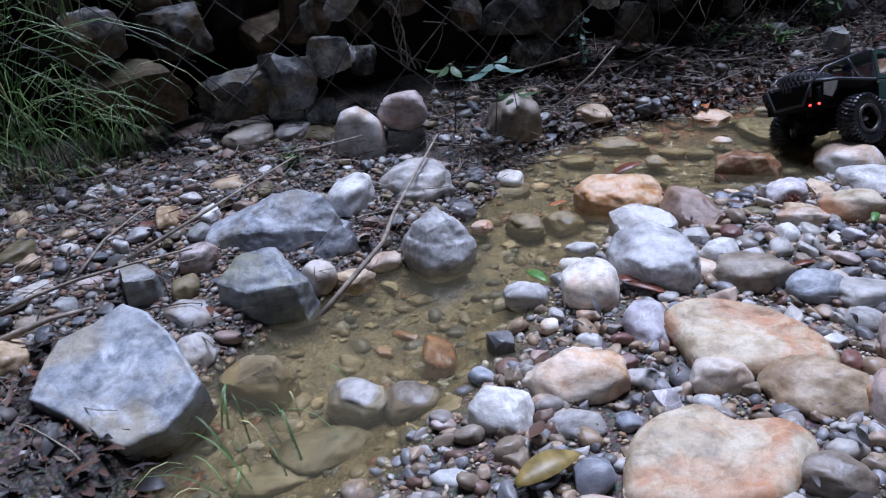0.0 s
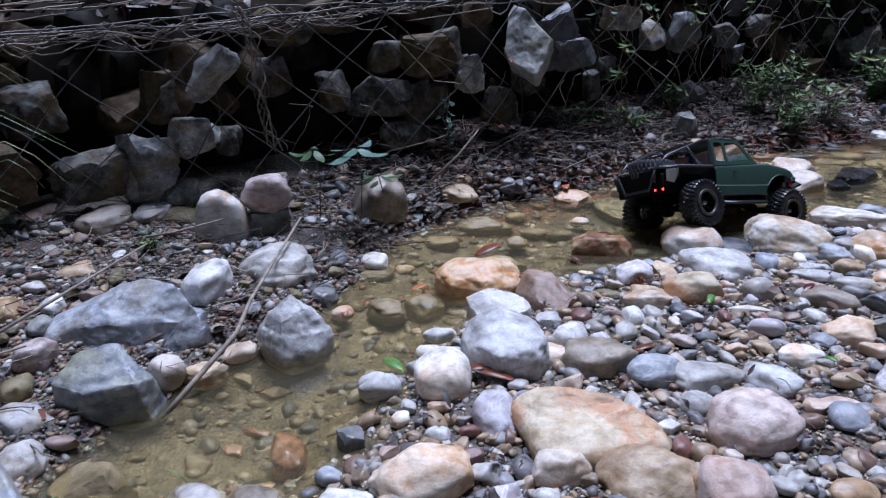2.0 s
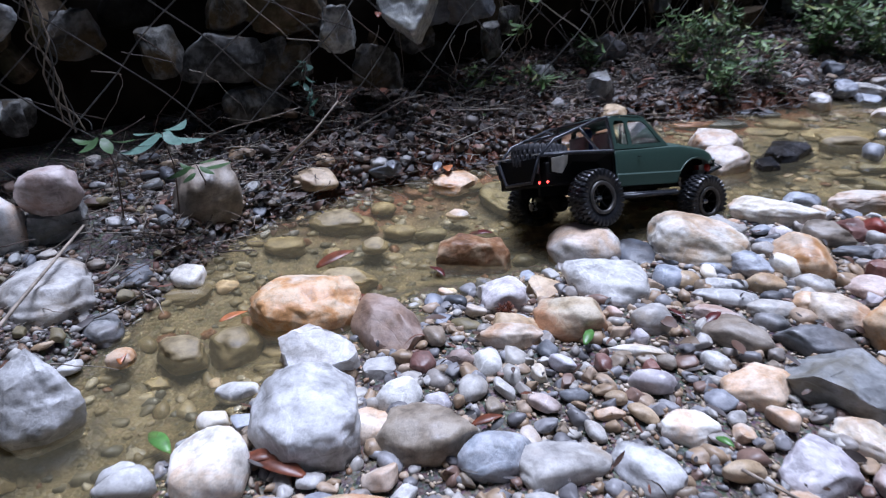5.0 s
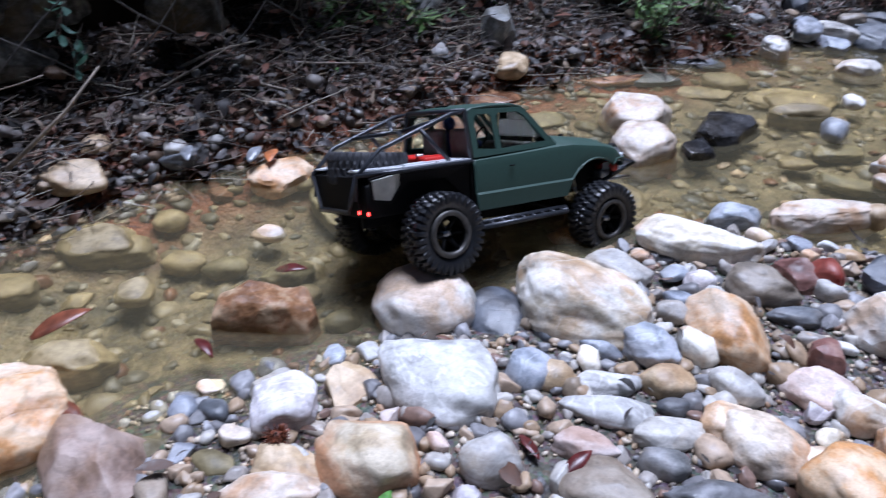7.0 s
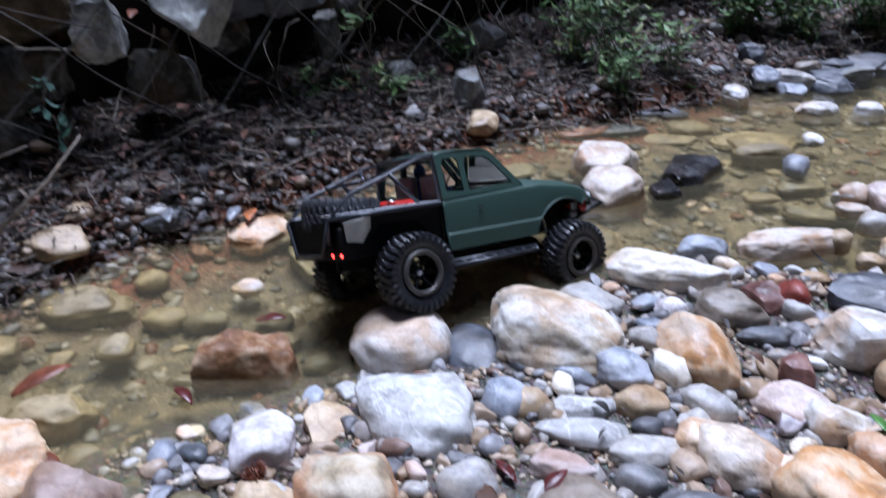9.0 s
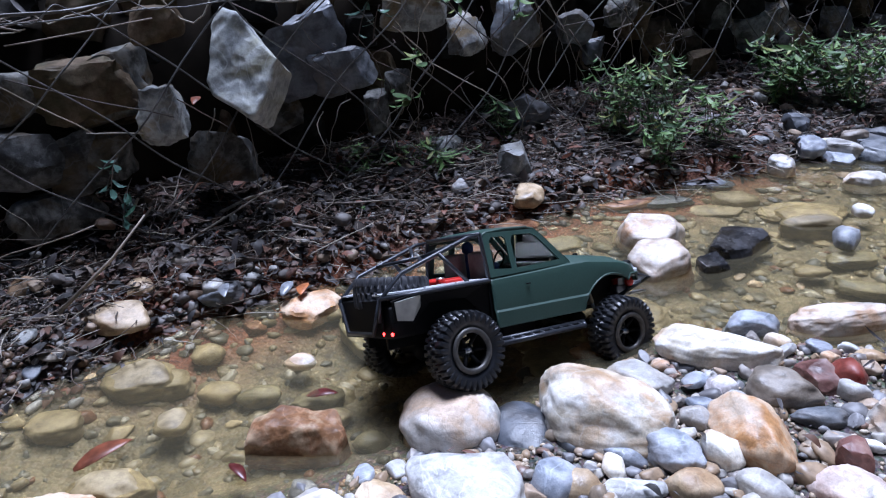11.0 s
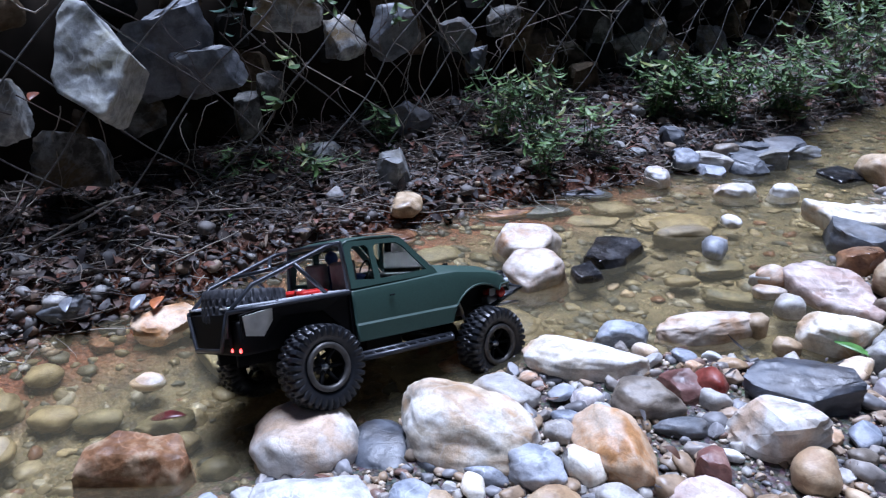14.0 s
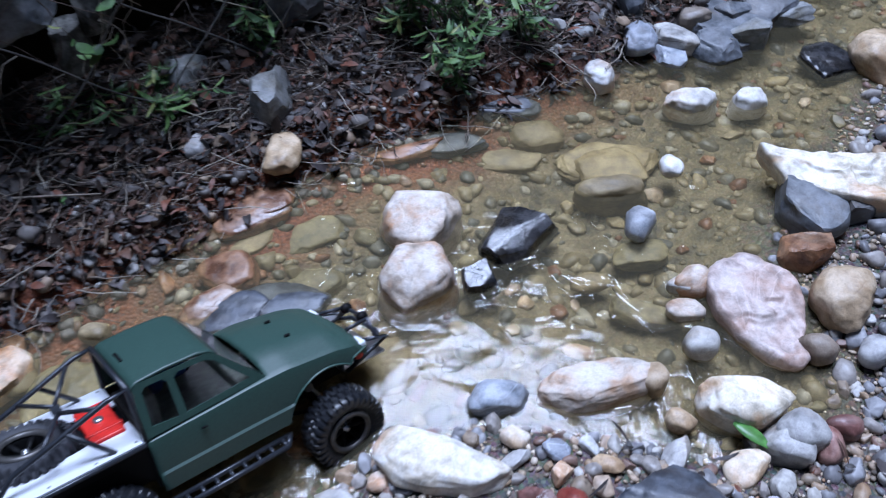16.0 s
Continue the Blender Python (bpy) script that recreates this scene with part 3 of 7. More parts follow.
def plate_bm(outline, thick, edge, rounds, seed, rough=1.0, foot=0.92):
    """A flat stone from its outline: rounded edge, sides that draw in below, an uneven top."""
    pts = [Vector(p) for p in outline]
    for _ in range(rounds):
        pts = [q for a, b in zip(pts, pts[1:] + pts[:1]) for q in (a * 0.75 + b * 0.25, a * 0.25 + b * 0.75)]
    fine = []
    for a, b in zip(pts, pts[1:] + pts[:1]):
        n = max(1, round((b - a).length / 0.006))
        fine += [a + (b - a) * i / n for i in range(n)]
    area = sum(a.x * b.y - b.x * a.y for a, b in zip(fine, fine[1:] + fine[:1]))
    if area < 0:
        fine.reverse()
    mid = sum(fine, Vector((0, 0))) / len(fine)
    size = sum((p - mid).length for p in fine) / len(fine)
    off = Vector((seed % 91, seed % 57, seed % 33))
    rows = [(foot, -thick), (foot * 0.4 + 0.6, -0.8 * thick), (foot * 0.2 + 0.8, -0.5 * thick), (1.0, -0.3 * thick), (1.0, -1.0 * edge)]
    rows += [(1 - edge / size * (1 - math.cos(a)), -edge * (1 - math.sin(a))) for a in (0.5, 1.0, 1.571)]
    last = rows[-1][0]
    rows += [(last * (1 - i / 36), 0.0) for i in range(1, 36)]
    bm = bmesh.new()
    rings = []
    for k, z in rows:
        ring = []
        for p in fine:
            q = mid + (p - mid) * k
            v = Vector((q.x, q.y, z))
            low = noise.noise(v * (1.1 / size) + off)
            v.z += 0.06 * size * low * min(1.0, (1.05 - k) * 3 + 0.2) * (z > -0.5 * thick)
            v += Vector((noise.noise(v * 28 + off), noise.noise(v * 28 - off), noise.noise(v * 24 + off * 2))) * 0.0045 * rough
            ledge = noise.noise(Vector((q.x * 9 + 3 * q.y, q.y * 14, 0)) - off) + 0.3 * noise.noise(Vector((q.x * 40, q.y * 40, 3)) + off)
            v.z -= 0.005 * rough * (max(0.0, min(1.0, 9 * ledge)) + max(0.0, min(1.0, 9 * (ledge - 0.22)))) * (z > -0.5 * thick)
            v += Vector((noise.noise(v * 80 + off), noise.noise(v * 80 - off), noise.noise(v * 75 + off * 2))) * 0.0017 * rough
            ring.append(bm.verts.new(v))
        rings.append(ring)
    n = len(fine)
    for a, b in zip(rings, rings[1:]):
        for i in range(n):
            bm.faces.new((a[i], a[(i + 1) % n], b[(i + 1) % n], b[i]))
    bm.faces.new(rings[-1])
    bm.faces.new(rings[0][::-1])
    return bm


def plate_stone(outline, place, thick, edge, rounds, tint, label, foot=0.92, rough=None):
    ob = mesh_ob("flat_stone", plate_bm(outline, thick, edge, rounds, round(1000 * abs(place[0] + place[1] * 3)), rough or (0.5 if rounds > 1 else 1.0), foot), STONE[tint])
    ob.data.set_sharp_from_angle(angle=radians(50))
    ob.matrix_world = pose(*place)
    tagged(ob, label, "stone")
    xs, ys = [p[0] for p in outline], [p[1] for p in outline]
    take(place[0], place[1], (max(xs) - min(xs)) / 2 * 0.95, (max(ys) - min(ys)) / 2 * 0.95, radians(place[5]), place[2])


def hull_rock(corners, edge, tint, label):
    """An angular rock from its corners: broken edges, facets with fine relief."""
    mid = sum((Vector(c) for c in corners), Vector()) / len(corners)
    mid.z = 0
    bm = bmesh.new()
    for c in corners:
        bm.verts.new(Vector(c) - mid)
    done = bmesh.ops.convex_hull(bm, input=bm.verts[:])
    bmesh.ops.delete(bm, geom=[g for g in done["geom_interior"] if isinstance(g, bmesh.types.BMVert)], context="VERTS")
    bmesh.ops.dissolve_limit(bm, angle_limit=radians(9), verts=bm.verts[:], edges=bm.edges[:])
    bmesh.ops.bevel(bm, geom=bm.edges[:], offset=edge, segments=2, profile=0.6, affect="EDGES", clamp_overlap=True)
    for _ in range(5):
        bmesh.ops.triangulate(bm, faces=bm.faces[:])
        long = [e for e in bm.edges if e.calc_length() > 0.007]
        if not long:
            break
        bmesh.ops.subdivide_edges(bm, edges=long, cuts=1)
    bmesh.ops.triangulate(bm, faces=bm.faces[:])
    bm.normal_update()
    off = mid * 31
    moves = []
    for v in bm.verts:
        a = 0.0026 * noise.noise(v.co * 15 + off) + 0.0018 * noise.noise(v.co * 46 - off) + 0.0014 * noise.noise(v.co * 120 + off)
        step = noise.noise(Vector((v.co.x * 10, v.co.y * 10, v.co.z * 42)) + off)
        moves.append(v.normal * (a - 0.0022 * max(0.0, min(1.0, step * 8))))
    for v, m in zip(bm.verts, moves):
        v.co += m
    ob = mesh_ob("rock", bm, STONE[tint])
    ob.data.set_sharp_from_angle(angle=radians(30))
    ob.matrix_world = pose(mid.x, mid.y, 0)
    tagged(ob, label, "stone")
    xs, ys = [c[0] for c in corners], [c[1] for c in corners]
    take(mid.x, mid.y, (max(xs) - min(xs)) * 0.42, (max(ys) - min(ys)) * 0.42, 0, max(c[2] for c in corners))


plate_stone([(-0.117, -0.021), (-0.112, 0.038), (-0.103, 0.076), (-0.055, 0.099), (-0.020, 0.131), (0.024, 0.108), (0.067, 0.061), (0.126, -0.028), (0.112, -0.060), (0.089, -0.094), (0.035, -0.115), (-0.019, -0.081), (-0.056, -0.055)], (-0.336, -1.448, 0.075, 20.0, -3.8, 50.6), 0.1, 0.006, 0, "blueslab", "large blue-grey slab tilted beside the water", rough=0.42)
hull_rock([(-0.715, -1.180, 0.050), (-0.735, -1.120, 0.060), (-0.690, -1.000, 0.100), (-0.625, -0.985, 0.124), (-0.572, -0.962, 0.118), (-0.540, -0.950, 0.085), (-0.530, -0.985, 0.060), (-0.560, -1.045, 0.075), (-0.640, -1.130, 0.070), (-0.680, -1.185, 0.030), (-0.540, -1.060, 0.010), (-0.515, -0.980, 0.015), (-0.560, -0.920, 0.020), (-0.690, -0.950, 0.020), (-0.750, -1.110, 0.020)], 0.006, "longslab", "long blue-grey ridged slab lying on the bank")
hull_rock([(-0.468, -1.122, 0.104), (-0.515, -1.175, 0.088), (-0.478, -1.232, 0.072), (-0.428, -1.205, 0.062), (-0.388, -1.140, 0.066), (-0.400, -1.105, 0.060), (-0.474, -1.242, -0.030), (-0.392, -1.160, -0.040), (-0.372, -1.125, -0.030), (-0.415, -1.075, -0.020), (-0.500, -1.080, -0.010), (-0.545, -1.180, -0.010)], 0.005, "darkblock", "blocky dark blue-grey rock at the water's edge")
hull_rock([(-0.515, -0.965, 0.078), (-0.495, -0.945, 0.062), (-0.478, -0.970, 0.040), (-0.492, -1.040, 0.030), (-0.515, -1.042, 0.028), (-0.545, -0.985, 0.050), (-0.470, -0.945, -0.005), (-0.480, -1.045, -0.005), (-0.540, -1.030, 0.005), (-0.530, -0.935, 0.005)], 0.006, "slate", "dark slate wedge leaning by the long slab")
hull_rock([(-0.340, -0.885, -0.050), (-0.325, -0.810, -0.050), (-0.400, -0.895, -0.050), (-0.425, -0.805, -0.050), (-0.430, -0.895, 0.030), (-0.338, -0.906, 0.018), (-0.302, -0.850, 0.020), (-0.312, -0.795, 0.030), (-0.360, -0.882, 0.074), (-0.415, -0.870, 0.078), (-0.402, -0.825, 0.106), (-0.352, -0.835, 0.094), (-0.332, -0.810, 0.070), (-0.435, -0.800, 0.050)], 0.016, "whitegrey", "rugged grey limestone boulder standing in the stream")
plate_stone([(-0.109, 0.075), (-0.052, 0.109), (0.030, 0.086), (0.086, 0.048), (0.110, -0.018), (0.104, -0.070), (0.050, -0.077), (-0.047, -0.075), (-0.094, -0.049), (-0.092, 0.009)], (0.184, -0.741, 0.045, 3.0, 0.0, 52.0), 0.045, 0.02, 2, "sand", "broad low sand-coloured boulder with orange-brown edges")
plate_stone([(-0.123, -0.006), (-0.096, 0.042), (-0.044, 0.068), (0.001, 0.077), (0.028, 0.034), (0.076, 0.044), (0.108, 0.019), (0.105, -0.017), (0.066, -0.051), (0.022, -0.097), (-0.140, -0.081)], (0.289, -0.961, 0.050, 4.0, 0.0, 52.0), 0.05, 0.02, 2, "sand", "heart-shaped flat sandstone boulder on the gravel bar")
plate_stone([(-0.072, 0.099), (0.004, 0.122), (0.060, 0.076), (0.070, 0.034), (0.040, -0.057), (0.035, -0.098), (-0.009, -0.099), (-0.047, -0.059), (-0.086, 0.013)], (0.497, 0.869, 0.022, 0.0, 6.0, 33.5), 0.04, 0.009, 1, "pink", "flat pinkish grey stone at the water's edge")
plate_stone([(-0.106, 0.078), (-0.058, 0.058), (0.130, 0.032), (0.107, -0.090), (-0.001, -0.058), (-0.079, -0.010)], (0.507, 1.181, 0.060, 2.0, -0.0, 33.5), 0.05, 0.007, 0, "cream", "long cream white slab on the gravel bar")
hull_rock([(-0.235, -0.157, 0.014), (-0.26, -0.116, 0.022), (-0.24, -0.081, 0.034), (-0.172, -0.038, 0.026), (-0.132, -0.059, 0.018), (-0.159, -0.094, 0.036), (-0.222, -0.126, 0.036), (-0.126, -0.086, 0.002), (-0.237, -0.163, -0.06), (-0.27, -0.104, -0.06), (-0.171, -0.03, -0.06), (-0.128, -0.054, -0.06), (-0.119, -0.089, -0.06)], 0.005, "rustblock", "long rust-brown wet stone block in the stream")
egg(-0.036, 0.043, 0.020, 0.126, 0.111, 0.060, 34, "white", "white quartz smooth cobble at the water's edge")
cobble(0.135, 0.157, 0.034, 0.181, 0.135, 0.085, 3, "cream", "cream quartzite river cobble on the gravel bar")
cobble(0.141, 0.265, 0.023, 0.108, 0.063, 0.038, -5, "grey", "pale grey limestone river cobble on the gravel bar")
cobble(0.203, 0.395, 0.023, 0.176, 0.090, 0.052, 12, "cream", "cream quartzite river cobble on the gravel bar")
cobble(0.327, 0.621, 0.009, 0.172, 0.074, 0.040, 40, "peach", "peach and white river cobble at the water's edge")
cobble(0.213, 0.525, 0.010, 0.082, 0.054, 0.030, 34, "bluegrey", "blue-grey limestone river cobble at the water's edge")
cobble(0.309, 0.346, 0.029, 0.098, 0.070, 0.042, 20, "taupe", "taupe sandstone river cobble on the gravel bar")
cobble(0.312, 0.225, 0.034, 0.129, 0.090, 0.057, -22, "orange", "orange-stained river cobble on the gravel bar")
block(0.468, 0.373, 0.040, 0.112, 0.108, 0.082, 52, "white", "blocky white quartz boulder on the gravel bar")
cobble(0.244, 0.142, 0.028, 0.074, 0.061, 0.040, -2, "bluegrey", "blue-grey limestone river cobble on the gravel bar")
cobble(0.193, 0.112, 0.018, 0.063, 0.034, 0.022, 19, "bluegrey", "blue-grey limestone river cobble on the gravel bar")
cobble(0.296, 0.176, 0.028, 0.046, 0.059, 0.038, 34, "cream", "cream quartzite river cobble on the gravel bar")
slab(0.048, 0.088, 0.000, 0.112, 0.085, 0.030, -48, "dark", "dark wet slate slab at the water's edge", (3, 6))
cobble(0.236, 0.226, 0.024, 0.038, 0.043, 0.027, 34, "grey", "pale grey limestone river cobble on the gravel bar")
cobble(0.243, 0.307, 0.024, 0.035, 0.046, 0.028, -38, "violet", "lavender-white river cobble on the gravel bar")
cobble(0.234, 0.258, 0.021, 0.044, 0.030, 0.019, 17, "bluegrey", "blue-grey limestone river cobble on the gravel bar")
block(0.343, 0.408, 0.028, 0.073, 0.060, 0.039, -0, "maroon", "maroon jasper angular rock on the gravel bar")
cobble(0.380, 0.424, 0.032, 0.046, 0.061, 0.036, 34, "red", "dark red river cobble on the gravel bar")
cobble(0.393, 0.401, 0.027, 0.045, 0.037, 0.022, 34, "grey", "pale grey limestone river cobble on the gravel bar")
cobble(0.375, 0.322, 0.022, 0.079, 0.034, 0.021, 34, "slate", "grey slate river cobble on the gravel bar")
cobble(0.532, 0.308, 0.033, 0.064, 0.063, 0.039, 34, "tan", "tan sandstone river cobble on the gravel bar")
block(0.426, 0.256, 0.032, 0.055, 0.049, 0.035, 34, "maroon", "maroon jasper angular rock on the gravel bar")
cobble(-0.070, 0.770, 0.012, 0.130, 0.130, 0.066, 53, "peachw", "cream quartzite river cobble at the water's edge")
cobble(-0.001, 0.655, 0.009, 0.120, 0.136, 0.060, 12, "peachw", "cream quartzite river cobble at the water's edge")
block(0.090, 0.826, 0.011, 0.102, 0.133, 0.031, -8, "wet", "black wet angular rock at the water's edge")
block(0.083, 0.712, 0.004, 0.057, 0.076, 0.026, 34, "wet", "black wet angular rock at the water's edge")
cobble(0.259, 0.951, 0.011, 0.051, 0.069, 0.033, -9, "bluegrey", "blue-grey limestone river cobble at the water's edge")
cobble(0.251, 1.113, 0.007, 0.041, 0.055, 0.020, 34, "white", "white quartz river cobble at the water's edge")
slab(0.136, 1.107, -0.044, 0.170, 0.111, 0.019, 26, "sandy", "yellow-brown algae-coated flat stone lying under the stream water")
slab(-0.020, 1.018, -0.046, 0.114, 0.067, 0.012, 26, "sandy", "yellow-brown algae-coated flat stone lying under the stream water")
cobble(0.218, 1.321, -0.002, 0.100, 0.072, 0.046, 34, "white", "white quartz river cobble at the water's edge")
cobble(0.315, 1.380, -0.002, 0.076, 0.058, 0.042, 34, "white", "white quartz river cobble at the water's edge")
cobble(-0.365, 0.753, 0.041, 0.071, 0.096, 0.032, 34, "tan", "tan sandstone river cobble on the bank")
block(-0.454, 0.835, 0.088, 0.098, 0.136, 0.083, 34, "slateg", "rough grey angular rock on the bank")
block(-0.628, 0.798, 0.100, 0.096, 0.129, 0.059, 34, "slateg", "rough grey angular rock on the bank")
cobble(-0.697, 0.645, 0.070, 0.069, 0.073, 0.029, 34, "grey", "pale grey limestone river cobble on the bank")
cobble(-0.527, 0.523, 0.037, 0.042, 0.045, 0.020, 34, "grey", "pale grey limestone river cobble on the bank")
cobble(-0.491, 0.674, 0.060, 0.039, 0.053, 0.029, 34, "grey", "pale grey limestone river cobble on the bank")
block(-0.446, 0.171, 0.005, 0.079, 0.107, 0.029, -17, "orange", "orange-stained angular rock at the water's edge")
slab(-0.594, 0.086, 0.029, 0.053, 0.082, 0.025, -29, "slate", "grey slate flat stone on the bank")
cobble(-0.505, -0.023, -0.019, 0.054, 0.057, 0.032, 34, "sandy", "yellow-brown algae-coated river cobble lying under the stream water")
cobble(-0.344, 0.047, -0.008, 0.052, 0.037, 0.021, 34, "white", "white quartz river cobble at the water's edge")
cobble(-0.495, -0.112, -0.028, 0.091, 0.064, 0.036, 34, "sandy", "yellow-brown algae-coated river cobble lying under the stream water")
cobble(-0.346, -0.042, -0.036, 0.061, 0.045, 0.027, 34, "olive", "olive algae-coated river cobble lying under the stream water")
cobble(-0.266, 0.006, -0.039, 0.072, 0.054, 0.033, 34, "olive", "olive algae-coated river cobble lying under the stream water")
cobble(-0.405, -0.074, -0.035, 0.064, 0.050, 0.030, 34, "sandy", "yellow-brown algae-coated river cobble lying under the stream water")
cobble(-0.119, -0.029, -0.021, 0.050, 0.041, 0.026, 34, "olive", "olive algae-coated river cobble lying under the stream water")
cobble(-0.207, -0.009, -0.033, 0.043, 0.033, 0.021, 34, "sandy", "yellow-brown algae-coated river cobble lying under the stream water")
cobble(0.372, 0.865, 0.007, 0.063, 0.044, 0.021, 34, "white", "white quartz river cobble at the water's edge")
cobble(0.386, 0.813, 0.006, 0.061, 0.038, 0.019, 34, "peachw", "white and peach quartz river cobble at the water's edge")
block(0.186, 1.607, 0.019, 0.165, 0.172, 0.019, -4, "slate", "grey slate angular rock on the gravel bar")
block(0.236, 1.710, 0.028, 0.108, 0.145, 0.023, -25, "slate", "grey slate angular rock on the gravel bar")
cobble(0.114, 1.483, 0.020, 0.090, 0.084, 0.030, 20, "grey", "pale grey limestone river cobble on the gravel bar")
cobble(0.028, 1.289, 0.021, 0.058, 0.078, 0.031, 34, "white", "white quartz river cobble on the gravel bar")
cobble(0.052, 1.432, 0.032, 0.067, 0.090, 0.035, 34, "bluegrey", "blue-grey limestone river cobble on the gravel bar")
block(-0.020, 1.527, 0.058, 0.070, 0.095, 0.052, 34, "slate", "grey slate angular rock on the gravel bar")
block(0.284, 1.702, 0.019, 0.091, 0.123, 0.019, -33, "slateg", "rough grey angular rock on the gravel bar")
block(0.480, 1.126, 0.023, 0.116, 0.157, 0.067, 31, "slate", "grey slate angular rock at the water's edge")
block(0.558, 1.162, 0.021, 0.097, 0.131, 0.062, 7, "slate", "grey slate angular rock at the water's edge")
block(0.513, 1.012, 0.024, 0.076, 0.076, 0.042, 31, "rust", "rust-brown wet angular rock on the gravel bar")
cobble(0.582, 0.945, 0.025, 0.098, 0.117, 0.059, 31, "tan", "tan sandstone river cobble on the gravel bar")
cobble(0.516, 0.692, 0.025, 0.117, 0.080, 0.045, 16, "cream", "cream quartzite river cobble on the gravel bar")
cobble(0.586, 0.662, 0.022, 0.073, 0.063, 0.036, 13, "grey", "pale grey limestone river cobble on the gravel bar")
cobble(0.630, 0.685, 0.024, 0.036, 0.049, 0.028, 31, "maroon", "maroon jasper river cobble on the gravel bar")
block(0.498, 0.489, 0.036, 0.170, 0.111, 0.075, 6, "dark", "dark wet slate angular rock on the gravel bar")
cobble(0.395, 0.668, 0.014, 0.041, 0.047, 0.027, 31, "tan", "tan sandstone river cobble on the gravel bar")
block(0.411, 1.599, 0.002, 0.122, 0.124, 0.018, 31, "wet", "black wet angular rock at the water's edge")
block(0.045, 1.473, 0.021, 0.069, 0.083, 0.025, -39, "slate", "grey slate angular rock on the gravel bar")
block(0.122, 1.444, 0.010, 0.077, 0.070, 0.017, -0, "bluegrey", "blue-grey limestone angular rock on the gravel bar")
block(0.189, 1.518, 0.020, 0.116, 0.098, 0.023, -19, "slate", "grey slate angular rock on the gravel bar")
block(0.254, 1.589, 0.026, 0.080, 0.108, 0.040, -46, "slateg", "rough grey angular rock on the gravel bar")
block(-0.036, 1.473, 0.030, 0.062, 0.082, 0.030, 34, "slate", "grey slate angular rock on the gravel bar")
cobble(-0.056, 1.384, 0.031, 0.056, 0.056, 0.033, -13, "slateg", "rough grey river cobble on the gravel bar")
cobble(0.003, 1.508, 0.030, 0.050, 0.053, 0.030, 34, "grey", "pale grey limestone river cobble on the gravel bar")
cobble(0.127, 1.577, 0.024, 0.075, 0.060, 0.034, 15, "taupe", "taupe sandstone river cobble on the gravel bar")
block(0.195, 1.638, 0.025, 0.070, 0.086, 0.030, -16, "slate", "grey slate angular rock on the gravel bar")
cobble(0.512, 1.626, 0.021, 0.115, 0.155, 0.062, 31, "tan", "tan sandstone river cobble at the water's edge")
cobble(0.593, 0.685, 0.026, 0.064, 0.066, 0.048, -22, "grey", "pale grey limestone river cobble on the gravel bar")
cobble(0.643, 0.722, 0.023, 0.046, 0.033, 0.024, 34, "maroon", "maroon jasper river cobble on the gravel bar")
cobble(0.428, 0.763, 0.012, 0.052, 0.048, 0.035, 34, "grey", "pale grey limestone river cobble at the water's edge")
cobble(0.449, 0.625, 0.013, 0.040, 0.032, 0.024, 34, "tan", "tan sandstone river cobble on the gravel bar")
cobble(0.579, 0.841, 0.016, 0.051, 0.047, 0.033, 34, "taupe", "taupe sandstone river cobble on the gravel bar")
cobble(0.653, 0.872, 0.021, 0.049, 0.047, 0.033, 34, "grey", "pale grey limestone river cobble on the gravel bar")
cobble(0.377, 0.871, 0.007, 0.068, 0.051, 0.036, 34, "peachw", "white and peach quartz river cobble at the water's edge")
slab(0.330, 0.791, -0.025, 0.108, 0.044, 0.015, 9, "olive", "olive algae-coated flat stone lying under the stream water")
slab(0.278, 0.908, -0.029, 0.087, 0.055, 0.018, 34, "olive", "olive algae-coated flat stone lying under the stream water")
slab(-0.236, 0.673, -0.041, 0.111, 0.080, 0.025, 60, "olive", "olive algae-coated flat stone lying under the stream water")
slab(-0.172, 0.567, -0.047, 0.124, 0.072, 0.024, 53, "olive", "olive algae-coated flat stone lying under the stream water")
slab(-0.319, 0.588, -0.036, 0.100, 0.079, 0.025, 66, "sandy", "yellow-brown algae-coated flat stone lying under the stream water")
plate_stone([(-0.087, -0.041), (-0.107, 0.026), (-0.073, 0.071), (0.036, 0.088), (0.11, -0.009), (0.103, -0.056), (0.017, -0.082)], (-0.298, 0.200, -0.008, -2.0, 3.0, 0.0), 0.05, 0.008, 1, "olive", "broad olive-grey flat stone just under the stream water")
cobble(-0.427, 0.190, -0.018, 0.068, 0.049, 0.034, 34, "sandy", "yellow-brown algae-coated river cobble lying under the stream water")
cobble(-0.385, 0.313, -0.006, 0.050, 0.036, 0.026, 34, "sandy", "yellow-brown algae-coated river cobble at the water's edge")
slab(-0.215, 0.463, -0.011, 0.118, 0.075, 0.025, 46, "dark", "dark wet slate flat stone lying under the stream water")
cobble(0.182, 1.018, -0.014, 0.123, 0.068, 0.046, 26, "sandy", "yellow-brown algae-coated river cobble lying under the stream water")
slab(-0.198, 0.915, -0.006, 0.140, 0.040, 0.012, 51, "rust", "rust-brown wet flat stone at the water's edge")
slab(-0.344, 0.626, -0.005, 0.130, 0.069, 0.021, 61, "rust", "rust-brown wet flat stone at the water's edge")
slab(-0.268, 0.445, -0.004, 0.091, 0.053, 0.018, 71, "rust", "rust-brown wet flat stone at the water's edge")
slab(-0.139, 0.984, -0.014, 0.121, 0.064, 0.018, 49, "slate", "grey slate flat stone lying under the stream water")
slab(-0.096, 1.132, -0.008, 0.126, 0.070, 0.019, 46, "slate", "grey slate flat stone at the water's edge")
slab(-0.010, 1.092, -0.032, 0.100, 0.081, 0.023, 34, "sandy", "yellow-brown algae-coated flat stone lying under the stream water")
